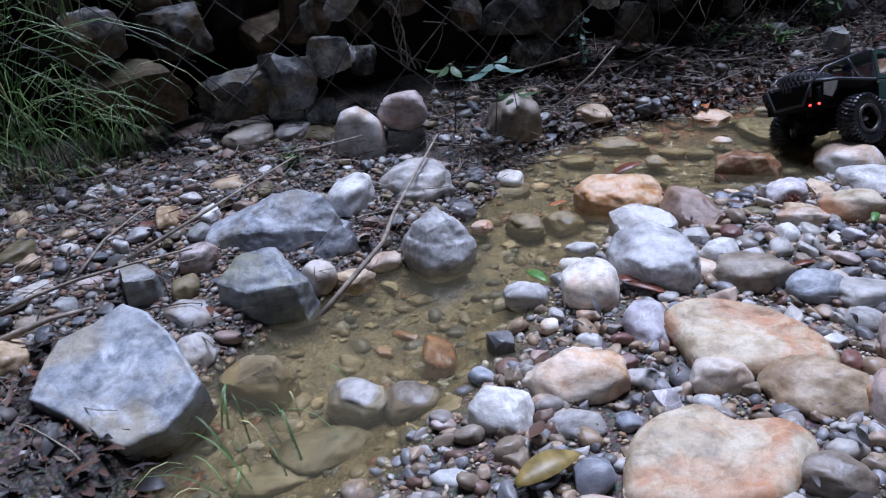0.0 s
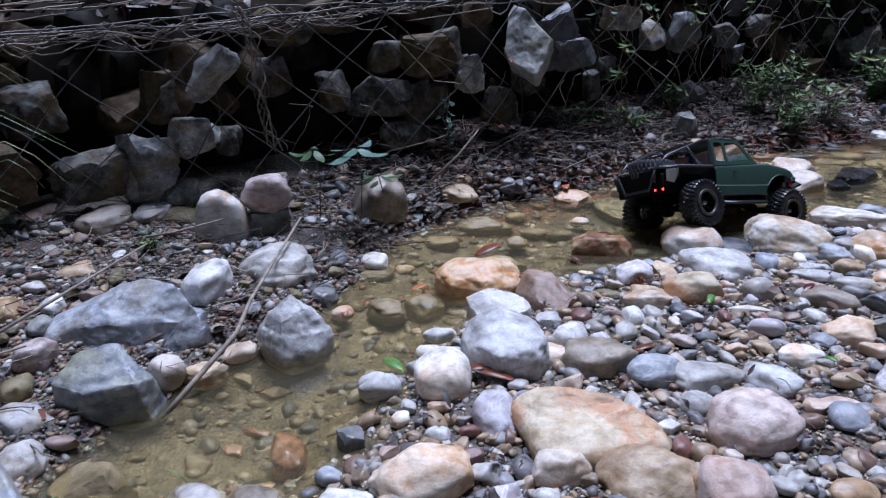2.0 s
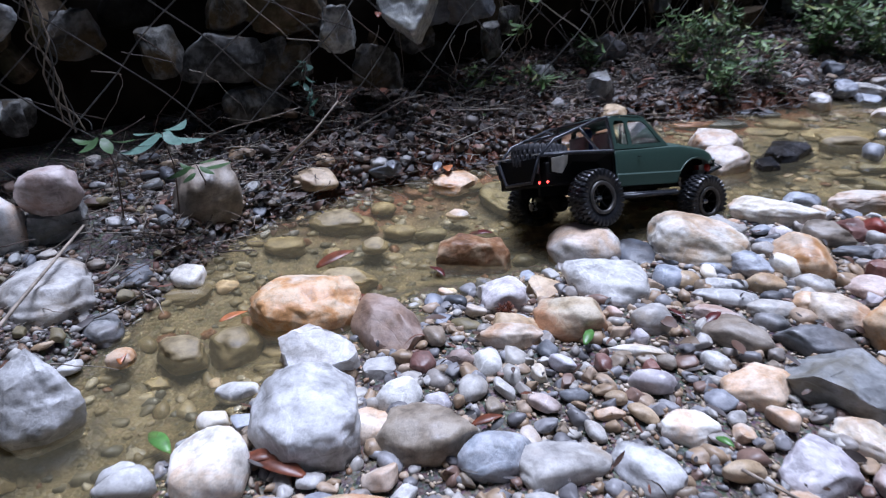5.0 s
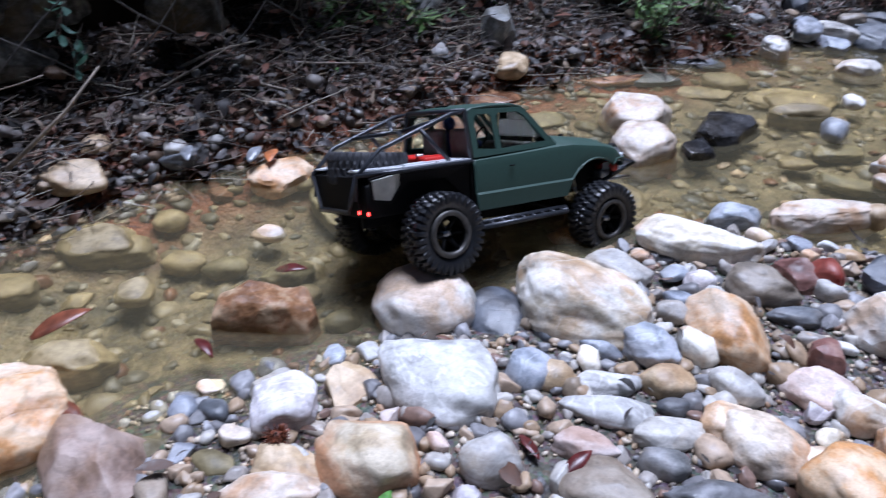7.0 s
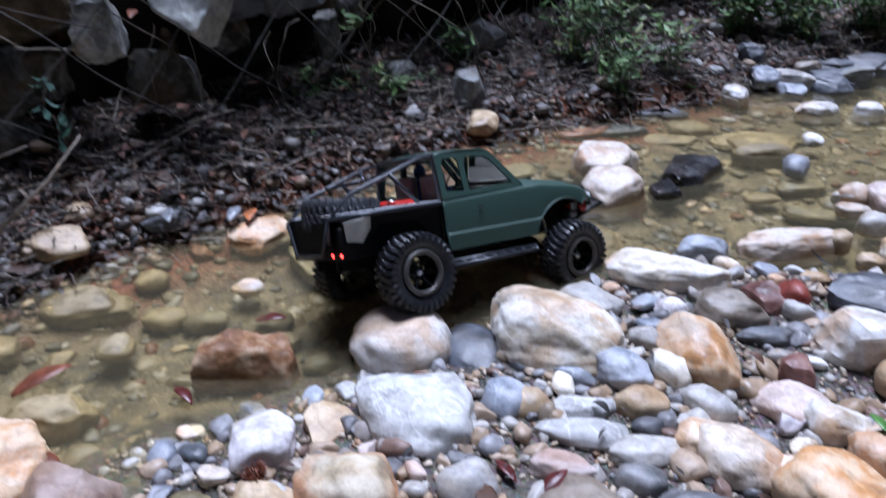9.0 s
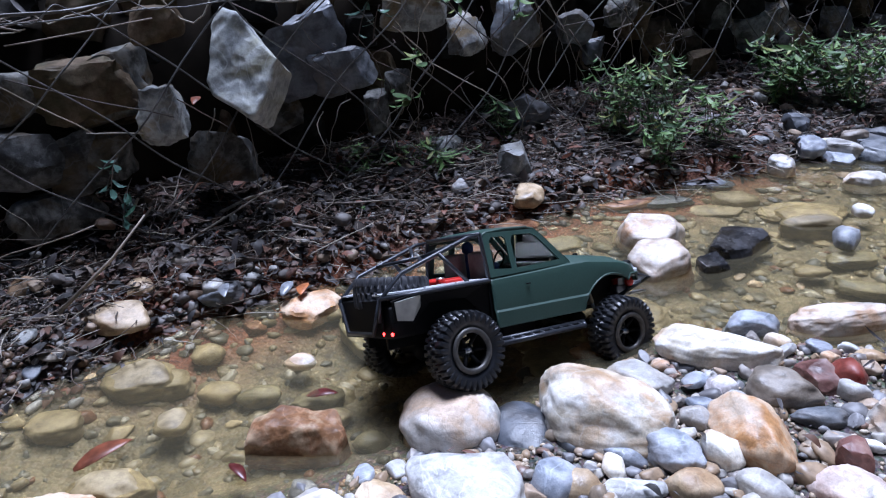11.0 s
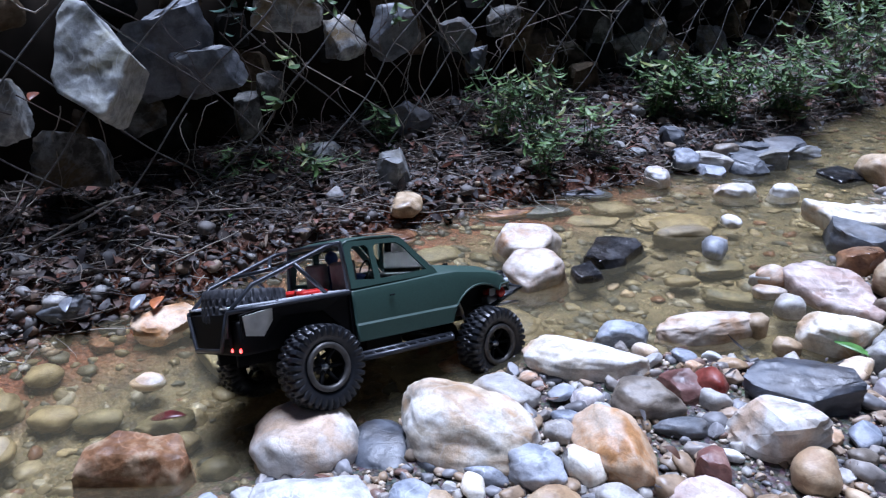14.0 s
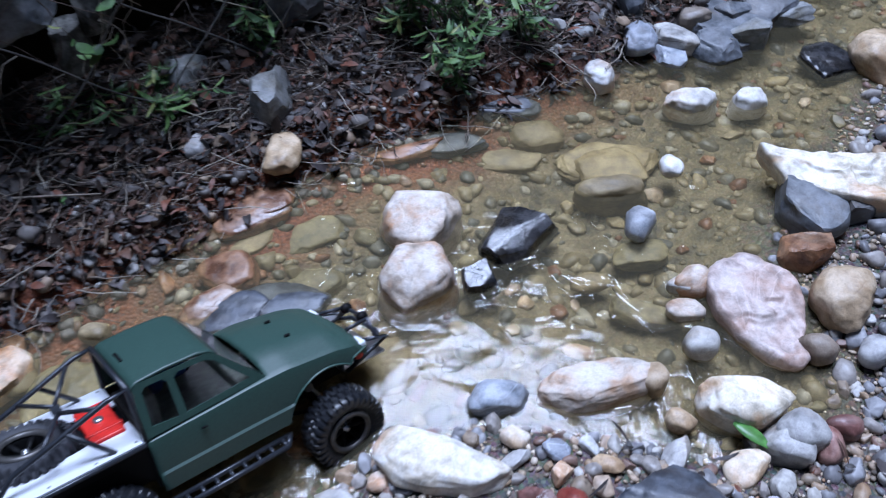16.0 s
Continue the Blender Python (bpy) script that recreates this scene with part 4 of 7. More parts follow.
slab(-0.118, 0.790, -0.041, 0.103, 0.082, 0.026, 72, "sandy", "yellow-brown algae-coated flat stone lying under the stream water")
cobble(0.085, -0.200, 0.027, 0.119, 0.092, 0.064, 27, "sand", "sand-coloured river cobble on the gravel bar")
cobble(0.077, -0.053, 0.021, 0.145, 0.123, 0.062, 19, "whitegrey", "whitish grey broad low boulder at the water's edge")
block(-0.020, -0.120, 0.006, 0.080, 0.063, 0.046, 90, "tan", "tan sandstone angular rock at the water's edge")
block(-0.082, -0.181, -0.003, 0.084, 0.070, 0.051, 5, "grey", "pale grey limestone angular rock lying under the stream water")
cobble(0.189, -0.122, 0.025, 0.066, 0.063, 0.044, 7, "grey", "pale grey limestone river cobble on the gravel bar")
cobble(0.255, -0.043, 0.020, 0.077, 0.043, 0.030, 34, "pink", "pinkish grey river cobble on the gravel bar")
cobble(0.312, -0.083, 0.026, 0.103, 0.069, 0.048, 7, "taupe", "taupe sandstone river cobble on the gravel bar")
cobble(0.407, -0.028, 0.024, 0.108, 0.061, 0.042, 34, "darkgrey", "smooth dark grey river cobble on the gravel bar")
cobble(0.518, 0.052, 0.041, 0.134, 0.112, 0.075, -12, "orange", "orange-stained river cobble on the gravel bar")
cobble(0.408, 0.073, 0.026, 0.097, 0.071, 0.047, 19, "peachw", "white and peach quartz river cobble on the gravel bar")
cobble(0.323, 0.031, 0.020, 0.092, 0.045, 0.030, 38, "grey", "pale grey limestone river cobble on the gravel bar")
cobble(0.336, -0.011, 0.019, 0.064, 0.040, 0.027, 34, "darkgrey", "smooth dark grey river cobble on the gravel bar")
cobble(0.249, 0.017, 0.019, 0.121, 0.040, 0.027, 26, "whitegrey", "whitish grey river cobble on the gravel bar")
cobble(0.229, 0.057, 0.019, 0.078, 0.038, 0.025, 34, "whitegrey", "whitish grey river cobble on the gravel bar")
cobble(0.175, 0.029, 0.021, 0.052, 0.050, 0.033, 19, "tan", "tan sandstone river cobble on the gravel bar")
cobble(0.285, 0.102, 0.023, 0.065, 0.052, 0.034, 49, "tan", "tan sandstone river cobble on the gravel bar")
cobble(0.144, 0.014, 0.023, 0.063, 0.060, 0.039, 75, "bluegrey", "blue-grey limestone river cobble on the gravel bar")
cobble(0.310, 0.071, 0.021, 0.041, 0.025, 0.017, 34, "slate", "grey slate river cobble on the gravel bar")
cobble(0.358, 0.143, 0.025, 0.068, 0.046, 0.029, 4, "grey", "pale grey limestone river cobble on the gravel bar")
cobble(0.480, 0.190, 0.028, 0.074, 0.058, 0.037, -15, "cream", "cream quartzite river cobble on the gravel bar")
cobble(0.547, 0.152, 0.037, 0.075, 0.081, 0.051, 34, "peachw", "white and peach quartz river cobble on the gravel bar")
block(0.439, 0.175, 0.023, 0.047, 0.034, 0.024, 64, "violet", "lavender-white angular rock on the gravel bar")
cobble(0.030, -0.295, 0.014, 0.098, 0.060, 0.042, 34, "peachw", "white and peach quartz river cobble at the water's edge")
cobble(0.202, -0.208, 0.017, 0.083, 0.028, 0.020, 34, "cream", "cream quartzite river cobble on the gravel bar")
cobble(-0.051, -0.298, 0.000, 0.055, 0.043, 0.030, 34, "olive", "olive algae-coated river cobble at the water's edge")
cobble(-0.139, -0.330, -0.016, 0.072, 0.059, 0.040, 34, "olive", "olive algae-coated river cobble lying under the stream water")
block(0.192, -0.176, 0.020, 0.038, 0.038, 0.029, 34, "violet", "lavender-white angular rock on the gravel bar")
cobble(0.016, -0.242, 0.012, 0.039, 0.029, 0.020, 20, "grey", "pale grey limestone river cobble on the gravel bar")
cobble(-0.003, -0.195, 0.006, 0.044, 0.025, 0.017, 19, "grey", "pale grey limestone river cobble at the water's edge")
cobble(-0.330, -0.301, -0.015, 0.098, 0.072, 0.045, 17, "sandy", "yellow-brown algae-coated river cobble lying under the stream water")
cobble(0.126, 0.093, 0.016, 0.034, 0.028, 0.018, 34, "slate", "grey slate river cobble on the gravel bar")
slab(-0.176, 0.506, -0.007, 0.137, 0.079, 0.016, 22, "dark", "dark wet slate flat stone at the water's edge")
slab(-0.285, 0.516, -0.004, 0.088, 0.086, 0.017, 56, "rust", "rust-brown wet flat stone at the water's edge")
slab(-0.351, 0.663, -0.001, 0.119, 0.068, 0.012, 46, "rust", "rust-brown wet flat stone at the water's edge")
slab(0.033, 0.363, -0.017, 0.101, 0.043, 0.010, 52, "rust", "rust-brown wet flat stone lying under the stream water")
slab(0.028, 0.503, -0.043, 0.100, 0.094, 0.021, 34, "sandy", "yellow-brown algae-coated flat stone lying under the stream water")
cobble(0.233, 0.807, -0.024, 0.065, 0.039, 0.019, 34, "sandy", "yellow-brown algae-coated river cobble lying under the stream water")
slab(0.094, 0.368, -0.046, 0.109, 0.047, 0.011, 34, "olive", "olive algae-coated flat stone lying under the stream water")
slab(-0.016, 0.287, -0.042, 0.090, 0.092, 0.023, 34, "olive", "olive algae-coated flat stone lying under the stream water")
slab(0.144, 1.078, -0.030, 0.125, 0.095, 0.016, 34, "sandy", "yellow-brown algae-coated flat stone lying under the stream water")
cobble(-0.650, -0.086, 0.042, 0.107, 0.072, 0.036, 56, "tan", "tan sandstone river cobble on the bank")
cobble(-0.699, -0.012, 0.050, 0.055, 0.064, 0.030, 10, "tan", "tan sandstone river cobble on the bank")
cobble(-0.610, 0.079, 0.039, 0.044, 0.054, 0.026, 34, "grey", "pale grey limestone river cobble on the bank")
cobble(-0.049, -0.628, 0.031, 0.163, 0.158, 0.091, 9, "whitegrey", "whitish grey river cobble at the water's edge")
block(-0.186, -0.512, 0.023, 0.137, 0.113, 0.069, 36, "white", "white quartz angular rock at the water's edge")
block(-0.140, -0.386, 0.016, 0.118, 0.128, 0.076, -2, "maroong", "purple-brown angular rock at the water's edge")
cobble(0.086, -0.555, 0.021, 0.125, 0.104, 0.061, 45, "taupe", "taupe sandstone river cobble at the water's edge")
egg(-0.078, -0.768, 0.026, 0.085, 0.108, 0.072, 36, "white", "white and peach quartz river cobble at the water's edge")
cobble(0.243, -0.497, 0.024, 0.120, 0.068, 0.041, 45, "grey", "pale grey limestone river cobble on the gravel bar")
cobble(0.339, -0.433, 0.023, 0.097, 0.064, 0.038, -10, "whitegrey", "whitish grey river cobble on the gravel bar")
cobble(0.048, -0.785, 0.017, 0.099, 0.079, 0.049, -37, "violet", "lavender-white river cobble at the water's edge")
cobble(0.364, -0.579, 0.036, 0.123, 0.127, 0.077, 38, "pink", "pinkish grey river cobble on the gravel bar")
block(0.493, -0.116, 0.038, 0.195, 0.140, 0.083, -10, "slateg", "rough grey angular rock on the gravel bar")
cobble(-0.053, -0.202, 0.016, 0.084, 0.092, 0.046, 36, "violet", "lavender-white river cobble at the water's edge")
cobble(0.021, -0.258, 0.010, 0.096, 0.057, 0.030, 15, "tan", "tan sandstone river cobble at the water's edge")
cobble(0.380, -0.192, 0.025, 0.105, 0.083, 0.045, 36, "peach", "peach and white river cobble on the gravel bar")
cobble(0.344, -0.331, 0.022, 0.073, 0.064, 0.036, 36, "white", "white quartz river cobble on the gravel bar")
cobble(0.492, -0.303, 0.027, 0.093, 0.086, 0.049, 36, "violet", "lavender-white river cobble on the gravel bar")
cobble(0.500, -0.400, 0.024, 0.074, 0.068, 0.041, 36, "peach", "peach and white river cobble on the gravel bar")
cobble(0.435, -0.436, 0.018, 0.079, 0.041, 0.025, 27, "pink", "pinkish grey river cobble on the gravel bar")
cobble(0.552, -0.431, 0.022, 0.082, 0.058, 0.035, 36, "grey", "pale grey limestone river cobble on the gravel bar")
cobble(0.525, -0.207, 0.022, 0.087, 0.063, 0.035, -19, "cream", "cream quartzite river cobble on the gravel bar")
cobble(0.480, 0.079, 0.023, 0.104, 0.080, 0.038, 13, "peach", "peach and white river cobble on the gravel bar")
cobble(0.552, 0.184, 0.026, 0.088, 0.103, 0.047, -7, "cream", "cream quartzite river cobble on the gravel bar")
cobble(0.382, 0.087, 0.022, 0.085, 0.073, 0.035, 13, "peach", "peach and white river cobble on the gravel bar")
cobble(0.433, 0.201, 0.021, 0.081, 0.071, 0.033, -7, "pink", "pinkish grey river cobble on the gravel bar")
cobble(0.180, -0.529, 0.022, 0.073, 0.084, 0.050, 101, "bluegrey", "blue-grey limestone river cobble on the gravel bar")
cobble(0.270, -0.570, 0.018, 0.059, 0.059, 0.037, 36, "grey", "pale grey limestone river cobble on the gravel bar")
cobble(-0.004, -0.510, 0.017, 0.060, 0.064, 0.037, 36, "whitegrey", "whitish grey river cobble on the gravel bar")
block(-0.073, -0.478, 0.010, 0.069, 0.047, 0.029, 56, "grey", "pale grey limestone angular rock at the water's edge")
cobble(-0.551, -0.482, 0.006, 0.065, 0.066, 0.031, 36, "white", "white quartz river cobble at the water's edge")
cobble(-0.211, -0.631, -0.002, 0.062, 0.043, 0.024, 36, "whitegrey", "whitish grey river cobble at the water's edge")
cobble(-0.154, -0.839, 0.012, 0.064, 0.059, 0.036, 36, "whitegrey", "whitish grey river cobble at the water's edge")
block(-0.815, -0.585, 0.085, 0.150, 0.170, 0.070, 40, "slateg", "dark grey rock at the wall foot")
cobble(-0.800, -0.590, 0.150, 0.092, 0.100, 0.090, 97, "pink", "round pinkish white boulder on a grey rock at the wall foot", (0, 0), 0.108)
cobble(-0.695, -0.325, 0.072, 0.118, 0.138, 0.118, -21, "taupe", "taupe boulder with a paler top on the bank")
cobble(-0.605, -0.705, 0.030, 0.164, 0.170, 0.105, 87, "grey", "broad pale grey limestone boulder at the water's edge")
cobble(-0.711, -0.563, 0.026, 0.133, 0.104, 0.046, 38, "bluegrey", "blue-grey limestone river cobble on the bank")
cobble(-0.600, -0.568, 0.015, 0.077, 0.095, 0.045, 38, "slate", "grey slate river cobble at the water's edge")
cobble(-0.504, -0.681, 0.004, 0.070, 0.084, 0.042, 38, "darkgrey", "smooth dark grey river cobble at the water's edge")
cobble(-0.840, -0.690, 0.085, 0.115, 0.120, 0.150, -21, "white", "white quartz river cobble on the bank")
cobble(-0.999, -0.709, 0.062, 0.099, 0.134, 0.065, 84, "olive", "olive algae-coated river cobble on the bank")
cobble(-0.638, -0.853, 0.056, 0.091, 0.136, 0.077, 38, "whitegrey", "whitish grey river cobble on the bank")
block(-0.590, -1.316, 0.060, 0.092, 0.105, 0.080, 52, "slateg", "rough dark grey angular rock on the bank")
cobble(-0.485, -1.283, 0.022, 0.078, 0.088, 0.050, -38, "grey", "pale grey limestone river cobble at the water's edge")
cobble(-0.408, -1.312, 0.010, 0.064, 0.080, 0.050, 52, "grey", "pale grey limestone river cobble at the water's edge")
cobble(-0.612, -1.205, 0.058, 0.062, 0.076, 0.050, 52, "pink", "pinkish grey river cobble on the bank")
cobble(-0.444, -1.062, 0.024, 0.052, 0.060, 0.056, 20, "peachw", "pinkish white river cobble at the water's edge")
cobble(-0.545, -1.262, 0.050, 0.050, 0.066, 0.036, 60, "olive", "olive algae-coated river cobble on the bank")
cobble(-0.300, -0.405, 0.013, 0.181, 0.148, 0.069, 44, "orange", "orange-stained river cobble at the water's edge")
cobble(-0.168, -0.834, 0.005, 0.063, 0.054, 0.030, 52, "whitegrey", "whitish grey river cobble at the water's edge")
block(-0.087, -0.959, 0.007, 0.053, 0.054, 0.036, 52, "darkgrey", "smooth dark grey angular rock at the water's edge")
cobble(0.068, -0.966, 0.022, 0.133, 0.103, 0.064, 36, "peach", "peach and white river cobble at the water's edge")
cobble(0.043, -1.081, 0.018, 0.100, 0.081, 0.052, 36, "whitegrey", "whitish grey river cobble at the water's edge")
cobble(0.121, -1.030, 0.013, 0.076, 0.057, 0.037, 52, "grey", "pale grey limestone river cobble at the water's edge")
cobble(0.304, -0.777, 0.029, 0.132, 0.091, 0.056, 35, "tan", "tan sandstone river cobble on the gravel bar")
cobble(0.196, -0.833, 0.024, 0.080, 0.069, 0.042, 52, "peachw", "white and peach quartz river cobble on the gravel bar")
cobble(0.371, -0.747, 0.029, 0.049, 0.079, 0.042, 52, "peachw", "white and peach quartz river cobble on the gravel bar")
cobble(0.393, -0.907, 0.028, 0.082, 0.058, 0.038, 52, "taupe", "taupe sandstone river cobble on the gravel bar")
cobble(0.353, -0.950, 0.020, 0.035, 0.024, 0.016, 52, "white", "white quartz river cobble on the gravel bar")
block(0.172, -0.917, 0.020, 0.047, 0.043, 0.030, 52, "violet", "lavender-white angular rock on the gravel bar")
cobble(0.084, -1.208, 0.008, 0.055, 0.036, 0.025, 52, "whitegrey", "whitish grey river cobble at the water's edge")
block(-0.299, -1.254, -0.011, 0.110, 0.083, 0.056, 28, "sandy", "yellow-brown algae-coated angular rock lying under the stream water")
cobble(-0.156, -1.184, -0.016, 0.080, 0.074, 0.040, 37, "grey", "pale grey limestone river cobble at the water's edge")
cobble(-0.096, -1.130, -0.015, 0.076, 0.070, 0.040, 80, "taupe", "taupe sandstone river cobble at the water's edge")
cobble(0.391, -0.732, 0.033, 0.094, 0.108, 0.067, 46, "pink", "pinkish grey river cobble on the gravel bar")
block(-1.042, -1.244, 0.070, 0.075, 0.102, 0.060, 52, "white", "white quartz angular rock on the bank")
cobble(-0.881, -1.014, 0.064, 0.086, 0.098, 0.041, 52, "tan", "tan sandstone river cobble on the bank")
cobble(-0.820, -1.175, 0.058, 0.063, 0.122, 0.054, 52, "tan", "tan sandstone river cobble on the bank")
cobble(-0.876, -1.446, 0.064, 0.065, 0.088, 0.042, 52, "olive", "olive algae-coated river cobble on the bank")
cobble(-0.534, -1.544, 0.046, 0.055, 0.091, 0.047, 52, "tan", "tan sandstone river cobble on the bank")
cobble(-1.270, -1.017, 0.104, 0.059, 0.080, 0.041, 52, "tan", "tan sandstone river cobble on the bank")
cobble(-1.206, -0.949, 0.096, 0.073, 0.099, 0.047, 6, "maroong", "purple-brown river cobble on the bank")
cobble(-1.057, -0.869, 0.099, 0.109, 0.148, 0.055, 25, "taupe", "taupe sandstone river cobble on the bank")
cobble(-1.030, -0.760, 0.094, 0.084, 0.111, 0.040, 52, "grey", "pale grey limestone river cobble on the bank")
cobble(0.010, -0.579, 0.012, 0.067, 0.066, 0.035, 52, "peach", "peach and white river cobble at the water's edge")
cobble(-0.371, -0.621, -0.008, 0.076, 0.070, 0.035, 52, "sandy", "yellow-brown algae-coated river cobble lying under the stream water")
cobble(-0.329, -0.549, -0.020, 0.076, 0.086, 0.043, 52, "sandy", "yellow-brown algae-coated river cobble lying under the stream water")
cobble(-0.528, -0.515, -0.018, 0.089, 0.075, 0.035, 52, "sandy", "yellow-brown algae-coated river cobble lying under the stream water")
cobble(-0.537, -0.276, -0.020, 0.077, 0.071, 0.031, 52, "sandy", "yellow-brown algae-coated river cobble lying under the stream water")
cobble(-0.533, -0.130, -0.016, 0.109, 0.100, 0.041, 52, "sandy", "yellow-brown algae-coated river cobble lying under the stream water")
cobble(-0.388, -0.165, -0.011, 0.054, 0.065, 0.028, 52, "sandy", "yellow-brown algae-coated river cobble lying under the stream water")
cobble(-0.416, -0.695, 0.002, 0.048, 0.040, 0.020, 52, "orange", "orange-stained river cobble at the water's edge")
slab(-0.157, -1.027, -0.029, 0.049, 0.102, 0.032, 52, "rust", "rust-brown wet flat stone lying under the stream water")
cobble(-0.040, -1.104, -0.027, 0.071, 0.059, 0.038, 52, "sandy", "yellow-brown algae-coated river cobble lying under the stream water")
cobble(-0.093, -0.966, -0.028, 0.061, 0.057, 0.035, 52, "olive", "olive algae-coated river cobble lying under the stream water")
slab(-0.116, -1.272, -0.041, 0.114, 0.089, 0.026, 52, "olive", "olive algae-coated flat stone lying under the stream water")
slab(-0.110, -1.337, -0.044, 0.088, 0.063, 0.019, 52, "olive", "olive algae-coated flat stone lying under the stream water")
cobble(-1.026, -1.400, 0.065, 0.053, 0.077, 0.045, 52, "tan", "tan sandstone river cobble on the bank")
cobble(-1.248, -1.235, 0.072, 0.082, 0.092, 0.034, 52, "grey", "pale grey limestone river cobble on the bank")
cobble(-1.010, -1.117, 0.064, 0.065, 0.088, 0.040, 52, "grey", "pale grey limestone river cobble on the bank")
cobble(-1.024, -1.014, 0.071, 0.057, 0.077, 0.031, 52, "grey", "pale grey limestone river cobble on the bank")
slab(-0.880, -0.844, 0.055, 0.068, 0.091, 0.014, 25, "slate", "grey slate flat stone on the bank")
cobble(-0.924, -1.354, 0.055, 0.069, 0.070, 0.030, 52, "taupe", "taupe sandstone river cobble on the bank")
block(-1.231, -1.087, 0.082, 0.060, 0.082, 0.035, 52, "rust", "rust-brown wet angular rock on the bank")
cobble(-0.726, -1.459, 0.051, 0.054, 0.065, 0.031, 52, "grey", "pale grey limestone river cobble on the bank")
cobble(-0.895, -0.917, 0.060, 0.051, 0.069, 0.029, 52, "whitegrey", "whitish grey river cobble on the bank")
cobble(-0.727, -0.862, 0.040, 0.049, 0.066, 0.029, 52, "slate", "grey slate river cobble on the bank")
cobble(-1.057, -1.035, 0.069, 0.039, 0.053, 0.025, 52, "slateg", "rough grey river cobble on the bank")
cobble(-0.875, -1.261, 0.049, 0.045, 0.061, 0.027, 52, "violet", "lavender-white river cobble on the bank")
block(-0.648, -1.427, 0.041, 0.057, 0.056, 0.032, 52, "slateg", "rough grey angular rock on the bank")
cobble(-0.700, -1.369, 0.040, 0.050, 0.059, 0.029, 52, "pink", "pinkish grey river cobble on the bank")
cobble(-0.623, -1.488, 0.041, 0.055, 0.063, 0.032, 52, "taupe", "taupe sandstone river cobble on the bank")
cobble(-0.418, -1.007, 0.009, 0.071, 0.049, 0.027, 38, "tan", "tan sandstone river cobble at the water's edge")
cobble(-0.436, -0.925, 0.006, 0.056, 0.058, 0.032, 38, "peach", "peach and white river cobble at the water's edge")
block(-0.589, -0.950, 0.025, 0.123, 0.125, 0.072, 77, "bluegrey", "blue-grey limestone angular rock at the water's edge")


# ---- radio-controlled truck ----
# Local axes: x ahead, y to its left, z up, with the ground under the wheels at z = 0.
WB, TYRE, TRACK = 0.313, 0.112, 0.096


def wheel_parts(parent, at, side, rubber, turn=0.0, tilt=0.0):
    """Tyre with side and tread lugs, beadlock ring, spoked rim and hub. side: -1 has its face to the right."""
    hub = new("wheel", None)
    hub.parent = parent
    hub.matrix_basis = Matrix.Translation(at) @ pose(0, 0, 0, tilt, 0, turn)
    w = 0.0215
    prof = [(0.031, -0.72), (0.036, -0.93), (0.041, -1.0), (0.0455, -1.0), (0.0495, -0.97), (0.0515, -0.86), (0.052, -0.70), (0.052, -0.52), (0.052, -0.30), (0.052, -0.06), (0.052, 0.06), (0.052, 0.30), (0.052, 0.52), (0.052, 0.70), (0.0515, 0.86), (0.0495, 0.97), (0.0455, 1.0), (0.041, 1.0), (0.036, 0.93), (0.031, 0.72)]
    bm = bmesh.new()
    seg = 6 * 32
    rings = []
    for k in range(seg):
        a = k * math.tau / seg
        ring = []
        for r0, t in prof:
            up, out = 0.0, 1.0
            if r0 > 0.045:
                shift = 0 if t < 0 else 3
                row = 2 if abs(t) < 0.4 else 0
                on = ((k + shift + row) % 6) < 4
                if abs(t) >= 0.86:
                    up, out = (0.0035, 1.05) if on else (-0.001, 0.97)
                elif abs(t) >= 0.06:
                    up = 0.0042 if on else 0.0
            ring.append(bm.verts.new(((r0 + up) * math.cos(a), t * w * out, (r0 + up) * math.sin(a))))
        rings.append(ring)
    for k in range(seg):
        for i in range(len(prof) - 1):
            bm.faces.new((rings[k][i], rings[k][i + 1], rings[(k + 1) % seg][i + 1], rings[(k + 1) % seg][i]))
    bmesh.ops.recalc_face_normals(bm, faces=bm.faces)
    tyre = part("tyre", bm, rubber, hub)
    tyre.data.set_sharp_from_angle(angle=radians(30))
    f = side * w
    ring = lathe_bm([(0.0245, f * 0.80), (0.0255, f * 1.0), (0.031, f * 1.02), (0.0325, f * 0.86)], 32)
    part("beadlock_ring", ring, RING, hub, "bronze-grey beadlock ring")
    bm = lathe_bm([(0.031, f * 0.72), (0.026, f * 0.80), (0.0245, f * 0.55), (0.0245, -f * 0.7)], 32)
    for k in range(6):
        a = k * math.tau / 6
        c, s = math.cos(a), math.sin(a)
        tube_bm([(0.006 * c, f * 0.30, 0.006 * s), (0.026 * c, f * 0.62, 0.026 * s)], 0.0032, 6, bm)
    part("rim", bm, BLACK, hub)
    bm = lathe_bm([(0.0, f * 0.62), (0.0035, f * 0.6), (0.0042, f * 0.35), (0.010, f * 0.32), (0.010, -f * 0.2)], 14)
    part("hub_nut", bm, STEEL if side else BLACK, hub, "bright wheel nut")
    return hub


def side_loops(side, loops, y_of):
    """A body side with window openings, filled between its outlines."""
    bm = bmesh.new()
    edges = []
    for loop in loops:
        vs = [bm.verts.new((x, side * y_of(z), z)) for x, z in loop]
        edges += [bm.edges.new((vs[i], vs[(i + 1) % len(vs)])) for i in range(len(vs))]
    bmesh.ops.triangle_fill(bm, use_beauty=True, edges=edges)
    bmesh.ops.recalc_face_normals(bm, faces=bm.faces)
    return bm


def thicken(ob, t):
    m = ob.modifiers.new("thickness", "SOLIDIFY")
    m.thickness, m.offset = t, -1
    return ob


